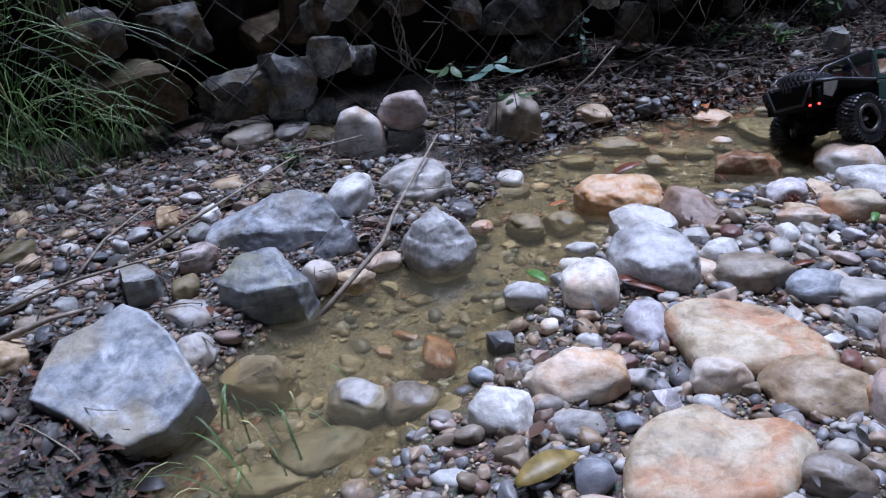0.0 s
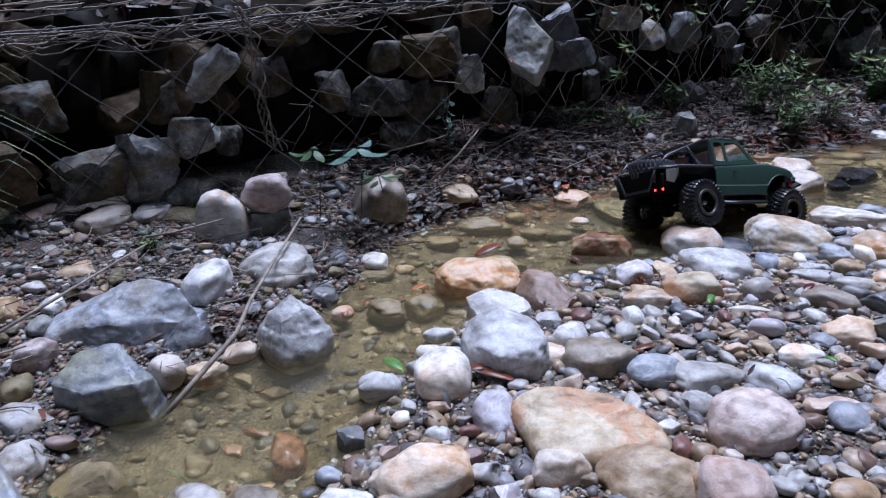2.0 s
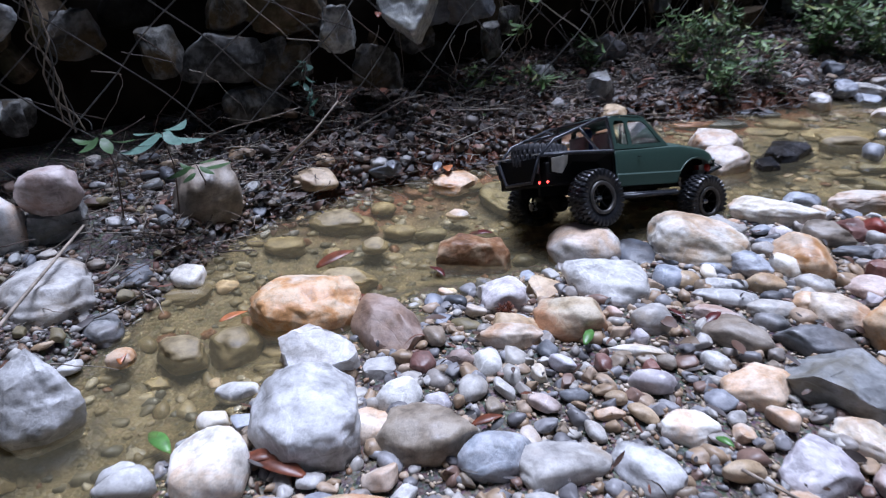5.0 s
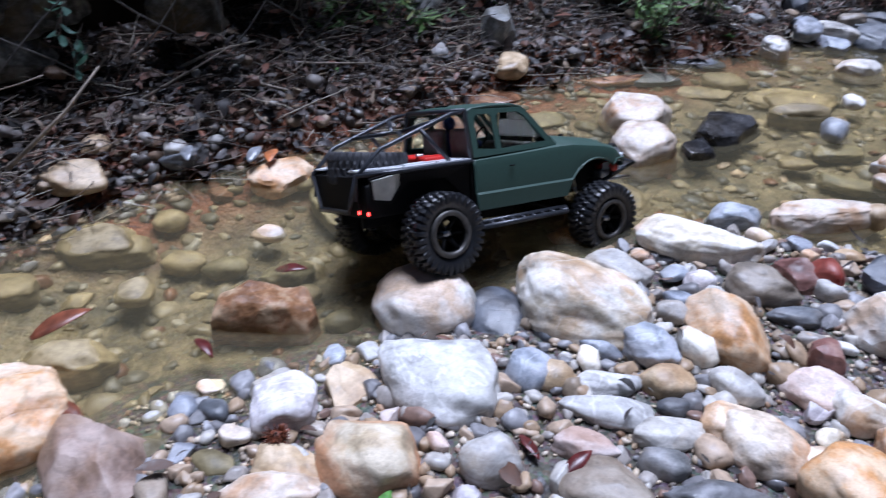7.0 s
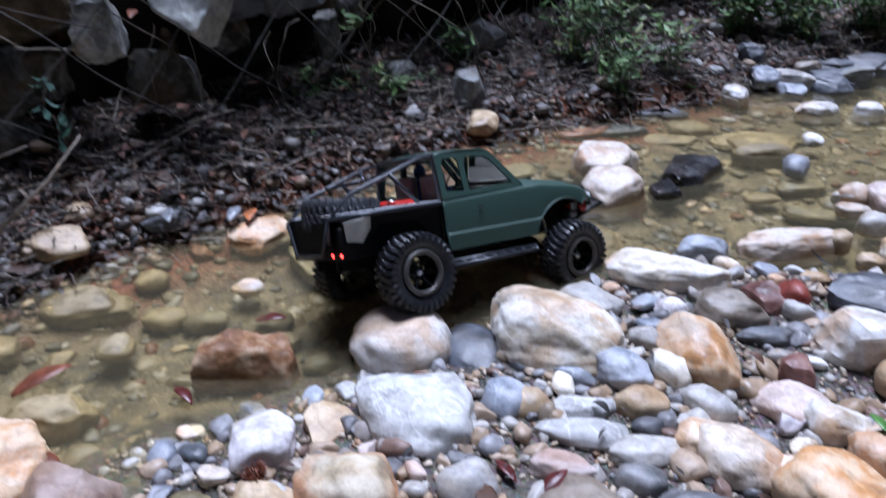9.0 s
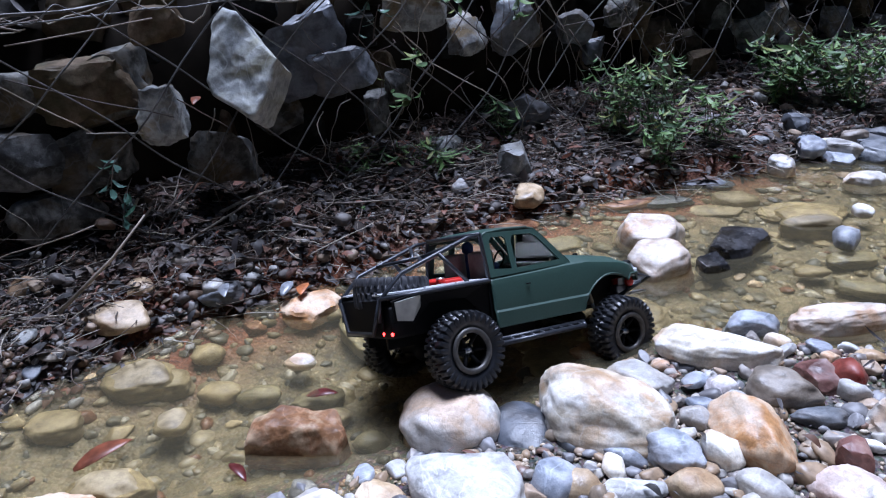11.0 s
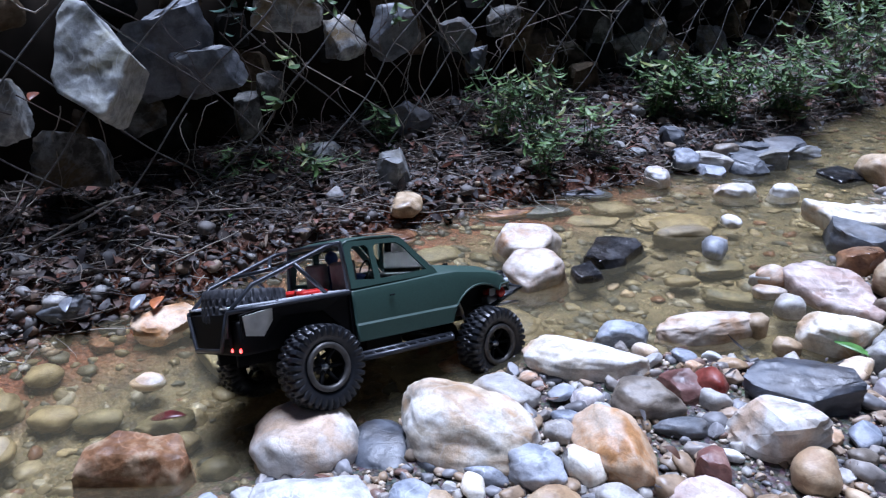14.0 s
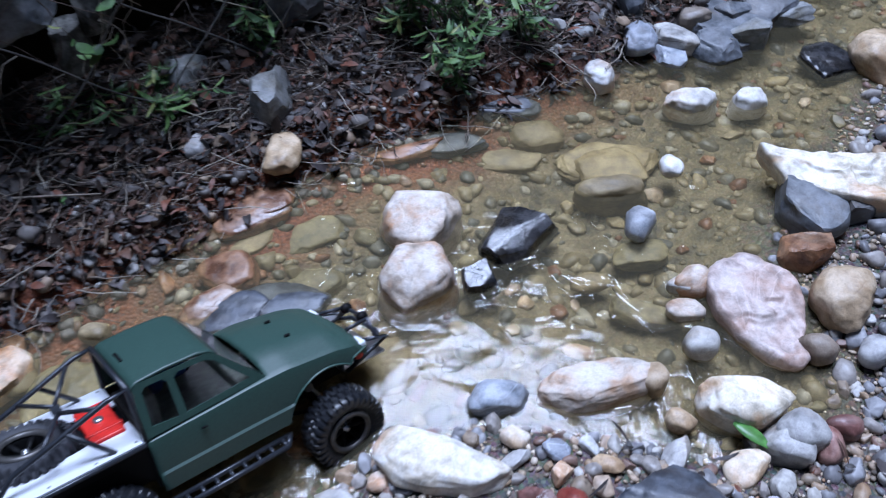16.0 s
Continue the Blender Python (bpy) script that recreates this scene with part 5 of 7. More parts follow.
def build_truck(m):
    truck = new("toy_truck", None)
    tagged(truck, "matt green radio-controlled crawler truck with black roll cage and white tray", "toy truck")

    # lower body: lofted shell from the cab's back to the nose
    def belt(x):
        return float(np.interp(x, (-0.078, 0.0, 0.075, 0.11, 0.18, 0.215, 0.230), (0.170, 0.172, 0.175, 0.175, 0.166, 0.156, 0.140)))

    def sill(x):
        if x < 0.088:
            return 0.094
        u = (x - 0.1550) / 0.0680
        if x > 0.196:
            return 0.136
        return max(0.094, 0.070 + 0.072 * math.sqrt(max(0.0, 1 - u * u))) if u < 0.98 else 0.112

    def half(x):
        return float(np.interp(x, (-0.078, 0.05, 0.12, 0.20, 0.230), (0.091, 0.092, 0.095, 0.092, 0.080)))

    bm = bmesh.new()
    rows = []
    for x in np.linspace(-0.078, 0.230, 54):
        b, t, w = sill(x), belt(x), half(x)
        z1, z2 = max(b + 0.002, 0.116), max(b + 0.004, 0.120)
        pts = [(w - 0.002, b), (w + 0.0008, b + 0.001), (w + 0.0014, z1 + 0.0010), (w - 0.0012, z2), (w - 0.001, t - 0.014), (w - 0.003, t - 0.006), (w - 0.010, t - 0.001)]
        if x > 0.077:
            bulge = 0.003 if 0.08 < x < 0.2 else 0.0
            pts += [(w - 0.030, t + 0.003), (w - 0.034, t + 0.003 + bulge), (w * 0.3, t + 0.006 + bulge), (0, t + 0.0065 + bulge)]
        rows.append([bm.verts.new((x, y, z)) for y, z in pts] + [bm.verts.new((x, -y, z)) for y, z in pts[::-1] if y > 0])
    for a, b in zip(rows, rows[1:]):
        if len(a) == len(b):
            n = len(a)
            for i in range(n - 1):
                if n == 14 and i == 6:
                    continue
                bm.faces.new((a[i], a[i + 1], b[i + 1], b[i]))
        else:
            h = len(a) // 2
            for i in range(h - 1):
                bm.faces.new((a[i], a[i + 1], b[i + 1], b[i]))
                bm.faces.new((a[-2 - i], a[-1 - i], b[-1 - i], b[-2 - i]))
    last = rows[-1]
    bm.faces.new([last[i] for i in (3, 4, 5, 6, 7, 8, 9, 10, 11, 12, 13, 14, 15, 16, 17)])
    bmesh.ops.recalc_face_normals(bm, faces=bm.faces)
    body = part("body", bm, PAINT, truck, "matt dark green painted body shell")
    body.data.set_sharp_from_angle(angle=radians(35))
    thicken(body, 0.0022)

    # cab: roof, pillars with window openings, windscreen
    def y_of(z):
        return float(np.interp(z, (0.160, 0.236), (0.0885, 0.0735)))

    outer = [(-0.078, 0.168), (0.080, 0.172), (0.072, 0.181), (0.032, 0.226), (0.022, 0.232), (-0.066, 0.234), (-0.073, 0.228)]
    door = [(-0.024, 0.177), (0.060, 0.180), (0.026, 0.220), (0.016, 0.2255), (-0.018, 0.2265), (-0.024, 0.222)]
    rear = [(-0.066, 0.180), (-0.034, 0.177), (-0.033, 0.222), (-0.038, 0.2265), (-0.058, 0.2265), (-0.063, 0.222)]
    for s in (-1, 1):
        ob = part("cab_side", side_loops(s, [outer, door, rear], y_of), PAINT, truck, smooth=False)
        thicken(ob, 0.003 * -s)
        for loop in (door, rear):
            part("window", side_loops(s, [loop], lambda z: y_of(z) - 0.002), GLASS, ob, "clear plastic side window", False)
    bm = bmesh.new()
    rows = []
    for x, z in ((-0.074, 0.228), (-0.071, 0.2335), (-0.064, 0.2360), (-0.03, 0.238), (0.010, 0.2370), (0.024, 0.2335), (0.033, 0.2265)):
        rows.append([bm.verts.new((x, y * y_of(z), z + (0.0035 * (1 - y * y)))) for y in (-1.0, -0.94, -0.8, -0.4, 0, 0.4, 0.8, 0.94, 1.0)])
    for a, b in zip(rows, rows[1:]):
        for i in range(8):
            bm.faces.new((a[i], b[i], b[i + 1], a[i + 1]))
    bmesh.ops.recalc_face_normals(bm, faces=bm.faces)
    thicken(part("roof", bm, PAINT, truck), 0.003)
    bm = bmesh.new()
    bm.faces.new([bm.verts.new(q) for q in ((0.0785, -0.086, 0.175), (0.0785, 0.086, 0.175), (0.033, 0.075, 0.2265), (0.033, -0.075, 0.2265))])
    part("windscreen", bm, GLASS, truck, "clear plastic windscreen", False)
    part("roof_vent", box_bm(-0.064, -0.060, -0.014, 0.014, 0.238, 0.2415, 0.001), BLACK, truck)
    for y in (-0.030, 0.030):
        part("hood_post", box_bm(0.138, 0.146, y - 0.002, y + 0.002, 0.176, 0.183, 0.0008), BLACK, truck)
    for s in (-1, 1):
        part("door_handle", box_bm(-0.017, -0.009, s * 0.0928 - 0.001, s * 0.0928 + 0.001, 0.1505, 0.1525), BLACK, truck)
        part("headlight", box_bm(0.219, 0.232, s * 0.066 - 0.012, s * 0.066 + 0.012, 0.132, 0.146, 0.003), HEAD, truck, "clear headlight lens")
        bm = tube_bm([(-0.09, s * 0.090, 0.078), (0.085, s * 0.090, 0.078)], 0.0038, 8)
        tube_bm([(-0.085, s * 0.106, 0.074), (0.075, s * 0.106, 0.074)], 0.0038, 8, bm)
        tube_bm([(-0.085, s * 0.106, 0.074), (-0.095, s * 0.088, 0.078)], 0.0038, 8, bm)
        tube_bm([(0.075, s * 0.106, 0.074), (0.088, s * 0.088, 0.078)], 0.0038, 8, bm)
        for k in range(9):
            x = -0.078 + k * 0.019
            tube_bm([(x, s * 0.090, 0.078), (x, s * 0.106, 0.074)], 0.0026, 6, bm)
        part("rock_slider", bm, TUBE, truck, "black tubular rock slider")
    part("grille", box_bm(0.2305, 0.2335, -0.048, 0.048, 0.116, 0.138, 0.001), BLACK, truck)

    # interior and figure
    part("interior_tub", box_bm(-0.074, 0.05, -0.080, 0.080, 0.10, 0.160, 0.004), INTERIOR, truck)
    for y in (-0.036, 0.036):
        part("seat_back", box_bm(-0.062, -0.048, y - 0.024, y + 0.024, 0.155, 0.208, 0.006), INTERIOR, truck)
    part("dashboard", box_bm(0.045, 0.072, -0.078, 0.078, 0.155, 0.176, 0.004), INTERIOR, truck)
    wheel = tube_bm([(0.018 + 0.006 * math.sin(k * math.tau / 16), 0.036 + 0.015 * math.cos(k * math.tau / 16), 0.186 + 0.014 * math.sin(k * math.tau / 16)) for k in range(16)], 0.0016, 6, closed=True)
    part("steering_wheel", wheel, BLACK, truck)

    # tray, spare wheel, red box
    z = 0.1685
    for s in (-1, 1):
        bm = bmesh.new()
        o = [(-0.080, s * 0.088), (-0.200, s * 0.088), (-0.260, s * 0.062), (-0.260, s * 0.040), (-0.150, s * 0.040), (-0.080, s * 0.026)]
        bm.faces.new([bm.verts.new((x, y, z)) for x, y in o])
        bmesh.ops.recalc_face_normals(bm, faces=bm.faces)
        if bm.faces[:][0].normal.z < 0:
            bmesh.ops.reverse_faces(bm, faces=bm.faces)
        tray = thicken(part("tray_panel", bm, ALU, truck, "white aluminium tray panel", False), 0.0022)
        for x, y in ((-0.088, 0.080), (-0.135, 0.083), (-0.186, 0.082), (-0.248, 0.056), (-0.10, 0.034)):
            part("rivet", box_bm(x - 0.0012, x + 0.0012, s * y - 0.0012, s * y + 0.0012, z, z + 0.0011, 0.0004), BLACK, tray)
        # added black sheet standing in for the dark open space below the tray
        bm = side_loops(s, [[(-0.080, 0.164), (-0.206, 0.164), (-0.254, 0.158), (-0.248, 0.128), (-0.212, 0.121), (-0.180, 0.148), (-0.12, 0.146), (-0.092, 0.118), (-0.080, 0.104)]], lambda q: 0.086 if q > 0.15 else 0.080)
        thicken(part("bed_void_side", bm, BLACK, truck, smooth=False), 0.002)
        bm = side_loops(s, [[(-0.198, 0.161), (-0.250, 0.156), (-0.244, 0.131), (-0.214, 0.127), (-0.196, 0.145)]], lambda q: 0.0885 if q > 0.15 else 0.0825)
        thicken(part("quarter_panel", bm, FROST, truck, "pale frosted rear quarter panel", False), 0.0015)
    part("tray_floor", box_bm(-0.258, -0.079, -0.042, 0.042, 0.140, 0.160, 0.002), BLACK, truck)
    # added black box that fills the open bed, so it reads as shade
    part("bed_void_block", box_bm(-0.252, -0.082, -0.074, 0.074, 0.106, 0.150, 0.004), BLACK, truck)
    part("cab_back", box_bm(-0.082, -0.078, -0.086, 0.086, 0.100, 0.166, 0.001), BLACK, truck)
    spare = wheel_parts(truck, (-0.188, 0.0, 0.180), -1, SPARE, 0, 0)
    spare.matrix_basis = pose(-0.192, 0.004, 0.165, -90, 6, 0)
    bm = box_bm(-0.128, -0.088, -0.045, 0.045, 0.160, 0.173, 0.003)
    fuel = part("fuel_cell", bm, RED, truck, "red plastic fuel cell box")
    part("filler_cap", lathe_bm([(0, 0.003), (0.006, 0.003), (0.0065, 0)], 16), STEEL, fuel).matrix_basis = pose(-0.108, 0.0, 0.173, 90, 0, 0)
    for y in (-0.026, 0.024):
        part("strap", box_bm(-0.1295, -0.0865, y - 0.0035, y + 0.0035, 0.160, 0.1745, 0.001), RED, fuel)

    # roll cage
    for s in (-1, 1):
        bm = tube_bm([(-0.079, s * 0.086, 0.168), (-0.077, s * 0.074, 0.233), (-0.100, s * 0.073, 0.230), (-0.215, s * 0.067, 0.193), (-0.262, s * 0.063, 0.160), (-0.263, s * 0.058, 0.130)], 0.0034, 8)
        part("cage_rail", bm, TUBE, truck, "black satin roll cage tube")
        part("cage_brace", tube_bm([(-0.110, s * 0.073, 0.226), (-0.145, s * 0.010, 0.210)], 0.003, 8), TUBE, truck)
        part("cage_stay", tube_bm([(-0.145, s * 0.010, 0.210), (-0.178, s * 0.068, 0.204)], 0.003, 8), TUBE, truck)
        part("cage_leg", tube_bm([(-0.150, s * 0.072, 0.213), (-0.112, s * 0.080, 0.168)], 0.003, 8), TUBE, truck)
        part("tray_edge_tube", tube_bm([(-0.080, s * 0.0895, 0.164), (-0.200, s * 0.0895, 0.164), (-0.262, s * 0.064, 0.162)], 0.003, 8), TUBE, truck)
    part("cage_hoop", tube_bm([(-0.077, -0.074, 0.233), (-0.077, 0.074, 0.233)], 0.0034, 8), TUBE, truck)
    part("cage_gusset", box_bm(-0.151, -0.139, -0.012, 0.012, 0.2085, 0.2115, 0.001), TUBE, truck)
    part("rear_bumper", tube_bm([(-0.262, -0.062, 0.158), (-0.266, -0.040, 0.114), (-0.266, 0.040, 0.114), (-0.262, 0.062, 0.158)], 0.0034, 8), TUBE, truck)
    part("tail_panel", box_bm(-0.260, -0.256, -0.060, 0.060, 0.118, 0.160, 0.001), BLACK, truck)
    for y in (-0.074, -0.050):
        lens = lathe_bm([(0, 0.002), (0.0022, 0.0016), (0.0028, 0)], 12)
        part("tail_light", lens, LAMP, truck, "small glowing red tail light").matrix_basis = pose(-0.240, y, 0.113, 0, 0, 90)

    # front bumper, winch, chassis, axles, suspension
    bm = tube_bm([(0.215, -0.066, 0.112), (0.262, -0.058, 0.120), (0.276, -0.034, 0.124), (0.276, 0.034, 0.124), (0.262, 0.058, 0.120), (0.215, 0.066, 0.112)], 0.0034, 8)
    tube_bm([(0.262, -0.056, 0.120), (0.266, -0.032, 0.148), (0.266, 0.032, 0.148), (0.262, 0.056, 0.120)], 0.003, 8, bm)
    for y in (-0.03, 0.03):
        tube_bm([(0.266, y, 0.148), (0.226, y * 1.3, 0.152)], 0.003, 8, bm)
    part("front_bumper", bm, TUBE, truck, "black tubular front bumper")
    part("skid_plate", box_bm(0.200, 0.270, -0.056, 0.056, 0.100, 0.104, 0.001), STEEL, truck)
    part("fairlead_box", box_bm(0.196, 0.232, -0.062, 0.062, 0.106, 0.120, 0.003), STEEL, truck, "silver winch mount")
    for s in (-1, 1):
        bm = side_loops(s, [[(0.200, 0.106), (0.232, 0.108), (0.274, 0.124), (0.240, 0.133), (0.204, 0.131)]], lambda q: 0.060)
        thicken(part("bumper_wing", bm, ALU, truck, "pale metal bumper side plate", False), 0.002)
        part("bumper_bar", tube_bm([(0.200, s * 0.063, 0.104), (0.278, s * 0.058, 0.125), (0.236, s * 0.062, 0.138)], 0.0034, 8), TUBE, truck)
        part("winch_cap", lathe_bm([(0, 0.004), (0.008, 0.004), (0.009, 0.0), (0, -0.002)], 16), RED, truck).matrix_basis = pose(0.222, s * 0.064, 0.124, 0, 0, 0 if s > 0 else 180)
    part("winch", box_bm(0.200, 0.240, -0.056, 0.056, 0.121, 0.131, 0.004), RED, truck, "red winch behind the bumper")
    for y in (-0.022, 0.022):
        part("lamp_pod", lathe_bm([(0, 0.008), (0.007, 0.008), (0.008, 0.0), (0.005, -0.006), (0, -0.007)], 14), BLACK, truck).matrix_basis = pose(0.262, y, 0.150, 0, 0, -90)
    for s in (-1, 1):
        part("frame_rail", box_bm(-0.235, 0.225, s * 0.030 - 0.003, s * 0.030 + 0.003, 0.088, 0.106, 0.001), BLACK, truck)
    part("gearbox", box_bm(-0.02, 0.045, -0.022, 0.022, 0.070, 0.104, 0.004), BLACK, truck)
    part("battery_tray", box_bm(0.05, 0.14, -0.032, 0.032, 0.104, 0.128, 0.003), BLACK, truck)
    for s in (-1, 1):
        bm = side_loops(s, [[(0.09, 0.10), (0.105, 0.135), (0.135, 0.152), (0.18, 0.152), (0.212, 0.132), (0.22, 0.112)]], lambda q: 0.046)
        part("inner_fender", bm, BLACK, truck, smooth=False)
    for x, roll in ((-WB / 2, REAR_ROLL), (WB / 2, FRONT_ROLL)):
        axle = new("axle", None)
        axle.parent = truck
        axle.matrix_basis = pose(x + (0.014 if x < 0 else 0.004), 0, TYRE / 2 + (0.017 if x < 0 else 0.009), roll, 0, 0)
        bm = tube_bm([(0, -0.078, 0), (0, 0.078, 0)], 0.0075, 10)
        lathe_bm([(0, -0.014), (0.012, -0.014), (0.018, -0.008), (0.018, 0.008), (0.012, 0.014), (0, 0.014)], 16, bm, (0, 0.012, 0))
        part("axle_housing", bm, BLACK, axle)
        for s in (-1, 1):
            wheel_at(truck, axle, s, x)
            shock = tube_bm([(0.0 if x < 0 else 0.004, s * 0.045, 0.010), (0.018 if x < 0 else -0.014, s * 0.042, 0.044)], 0.0026, 8)
            tube_bm([(0.018 if x < 0 else -0.014, s * 0.042, 0.040), (0.036 if x < 0 else -0.028, s * 0.039, 0.076)], 0.0062, 10, shock)
            part("shock_absorber", shock, STEEL if s < 0 else BLACK, axle, "silver-shafted coil shock absorber")
            part("link_arm", tube_bm([(0, s * 0.040, -0.006), (0.105 if x < 0 else -0.105, s * 0.026, 0.026)], 0.003, 8), BLACK, axle)
        part("drive_shaft", tube_bm([(0.012 if x < 0 else -0.012, 0.012, 0.004), (0.125 if x < 0 else -0.105, 0.0, 0.028)], 0.0045, 8), BLACK, axle)
    # the bed tapers to a short tail
    for ob in truck.children:
        if ob.type == "MESH" and ob.name.split(".")[0] != "tail_light":
            for v in ob.data.vertices:
                if v.co.x < -0.20:
                    v.co.x = -0.20 + (v.co.x + 0.20) * 0.78
    truck.matrix_basis = m
    # the figure sits in the cab and is a plain shape of its own
    bm = bmesh.new()
    for c, r in (((-0.030, 0.036, 0.182), (0.014, 0.017, 0.024)), ((-0.026, 0.036, 0.214), (0.010, 0.010, 0.012)), ((-0.004, 0.036, 0.176), (0.024, 0.013, 0.008))):
        vs = bmesh.ops.create_icosphere(bm, subdivisions=2, radius=1.0)["verts"]
        for v in vs:
            v.co = Vector((c[0] + v.co.x * r[0], c[1] + v.co.y * r[1], c[2] + v.co.z * r[2]))
    doll = mesh_ob("driver_doll", bm, FIGURE)
    doll.matrix_basis = m
    tagged(doll, "small plain blue figure sitting in the truck's cab", "doll")
    return truck


REAR_ROLL, FRONT_ROLL = -1.0, 8.0


def wheel_at(truck, axle, s, x):
    w = wheel_parts(axle, (0, s * TRACK, 0), s, RUBBER, 0, 0)
    return w


TRUCK_POSE = pose(-0.062, 0.233, -0.036, -24, 10, 71)
build_truck(TRUCK_POSE)


# ---- scattered cobbles and gravel ----
def clear_of(x, y, r, slack=1.0):
    for sx, sy, a, b, t, _ in TAKEN.get((math.floor(x / 0.1), math.floor(y / 0.1)), ()):
        dx, dy = x - sx, y - sy
        u, v = dx * math.cos(t) + dy * math.sin(t), -dx * math.sin(t) + dy * math.cos(t)
        if (u / (a * slack + r)) ** 2 + (v / (b * slack + r)) ** 2 < 1:
            return False
    return True


def zone(x, y):
    l, r = shores(y)
    return "bank" if x < l else ("bar" if x > r else "bed")


def loose_stones(name, count, box, keep, sizes, tints, seed, label, group, rise=0.2):
    """Loose stones between the large ones: one object each, on shared meshes."""
    r = random.Random(seed)
    shared = {}
    made = 0
    for _ in range(count * 40):
        if made >= count:
            break
        x, y = r.uniform(box[0], box[1]), r.uniform(box[2], box[3])
        if not keep(x, y, r):
            continue
        size = r.choice(sizes) * r.uniform(0.88, 1.14)
        if not clear_of(x, y, size * 0.42, 0.95):
            continue
        tint = r.choice(tints)
        key = (tint, r.randrange(4))
        if key not in shared:
            bm = rock_bm(1.0, r.uniform(0.5, 0.9), r.uniform(0.28, 0.55), r.randrange(9999), r.random() < 0.4, 3)
            bmesh.ops.scale(bm, vec=(0.04, 0.04, 0.04), verts=bm.verts)
            me = bpy.data.meshes.new(name)
            bm.to_mesh(me)
            bm.free()
            me.polygons.foreach_set("use_smooth", [True] * len(me.polygons))
            me.materials.append(STONE[tint])
            shared[key] = me
        ob = new(name, shared[key])
        z = ground_z(x, y) + size * rise
        k = size / 0.04
        turn = r.uniform(0, 360)
        ob.matrix_world = pose(x, y, z, r.uniform(-16, 16), r.uniform(-16, 16), turn) @ Matrix.Diagonal((k, k, k, 1))
        tagged(ob, label, "stone", group)
        take(x, y, size / 2, size * 0.36, radians(turn), z + size * 0.25)
        made += 1


def pebble_templates(count, sub, seed):
    out = []
    for i in range(count):
        r = random.Random(seed + i)
        bm = rock_bm(1.0, r.uniform(0.6, 0.95), r.uniform(0.35, 0.65), seed * 31 + i, r.random() < 0.6, sub, 2.3)
        bm.verts.ensure_lookup_table()
        v = np.array([q.co[:] for q in bm.verts])
        f = np.array([[q.index for q in face.verts] for face in bm.faces])
        bm.free()
        out.append((v, f))
    return out


def scatter_mesh(name, material, count, box, keep, sizes, templates, seed, label, category, sink=0.12, slack=0.8):
    r = random.Random(seed)
    verts, faces, base = [], [], 0
    made = tries = 0
    while made < count and tries < count * 12:
        tries += 1
        x, y = r.uniform(box[0], box[1]), r.uniform(box[2], box[3])
        if not keep(x, y, r):
            continue
        s = r.choice(sizes) * r.uniform(0.8, 1.25)
        if slack and not clear_of(x, y, s * 0.2, slack):
            continue
        v, f = r.choice(templates)
        m = np.array(Euler((r.uniform(-0.5, 0.5), r.uniform(-0.5, 0.5), r.uniform(0, 6.28))).to_matrix())
        q = v @ m.T * s + (x, y, ground_z(x, y) + s * sink)
        verts.append(q)
        faces.append(f + base)
        base += len(v)
        made += 1
    v, f = np.concatenate(verts), np.concatenate(faces)
    ob = raw_mesh(name, v.tolist(), f.tolist(), material)
    tagged(ob, label, category, kind="stuff")
    return ob


PEB = pebble_templates(10, 2, 50)
GRIT = pebble_templates(8, 1, 90)


def on_bar(x, y, r):
    return zone(x, y) == "bar" and (x < 1.15 + 0.2 * r.random())


def on_outer(x, y, r):
    d = max(x - 1.0, abs(y) - 1.55, 0)
    return zone(x, y) != "bed" and x > wall_x(y) + 0.1 and d > 0.02 and r.random() < math.exp(-d / 2.2)


def on_bed(x, y, r):
    return zone(x, y) == "bed"


def on_bank(x, y, r):
    return zone(x, y) == "bank" and x > wall_x(y) + 0.02 and not (y < -1.44 and x > -0.5) and (y < -0.1 or r.random() < 0.12)


BAR_TINTS = ("grey", "whitegrey", "violet", "peachw", "tan", "bluegrey", "taupe", "pink", "peach", "slate", "maroon", "cream", "grey", "whitegrey", "bluegrey")
loose_stones("cobble", 230, (-0.22, 0.80, -1.15, 0.75), on_bar, (0.036, 0.042, 0.050, 0.060), BAR_TINTS, 21, "rounded cobble packed among the river gravel", "cobbles of the gravel bar")
loose_stones("bed_cobble", 70, (-0.62, 0.62, -1.3, 1.6), on_bed, (0.030, 0.038, 0.048), ("sandy", "olive", "sandy", "tan", "rust"), 22, "small algae-stained cobble on the stream bed", "cobbles of the stream bed", 0.1)
loose_stones("bank_stone", 220, (-1.2, -0.2, -1.6, -0.15), on_bank, (0.026, 0.034, 0.042, 0.052), ("grey", "taupe", "slateg", "tan", "slate", "whitegrey", "olive", "maroong"), 12, "weathered loose stone on the gravelly bank", "stones of the bank")
scatter_mesh("small_cobbles", GRAVEL, 1100, (-0.25, 0.85, -1.3, 1.0), on_bar, (0.020, 0.025, 0.032), pebble_templates(14, 3, 70), 2, "small rounded stones of mixed colour in the gravel", "gravel", 0.2)
scatter_mesh("outer_cobbles", GRAVEL, 1500, (-0.25, 1.15, -1.5, 1.6), on_bar, (0.022, 0.028, 0.034, 0.042), pebble_templates(10, 2, 270), 9, "small rounded stones at the edge of the gravel bar", "gravel", 0.15)
scatter_mesh("litter_stones", BANK_GRAVEL, 150, (-1.0, 0.3, -0.15, 2.2), on_bank, (0.016, 0.022, 0.03), pebble_templates(8, 3, 190), 13, "small pale stones lying in the leaf litter", "gravel", 0.75)
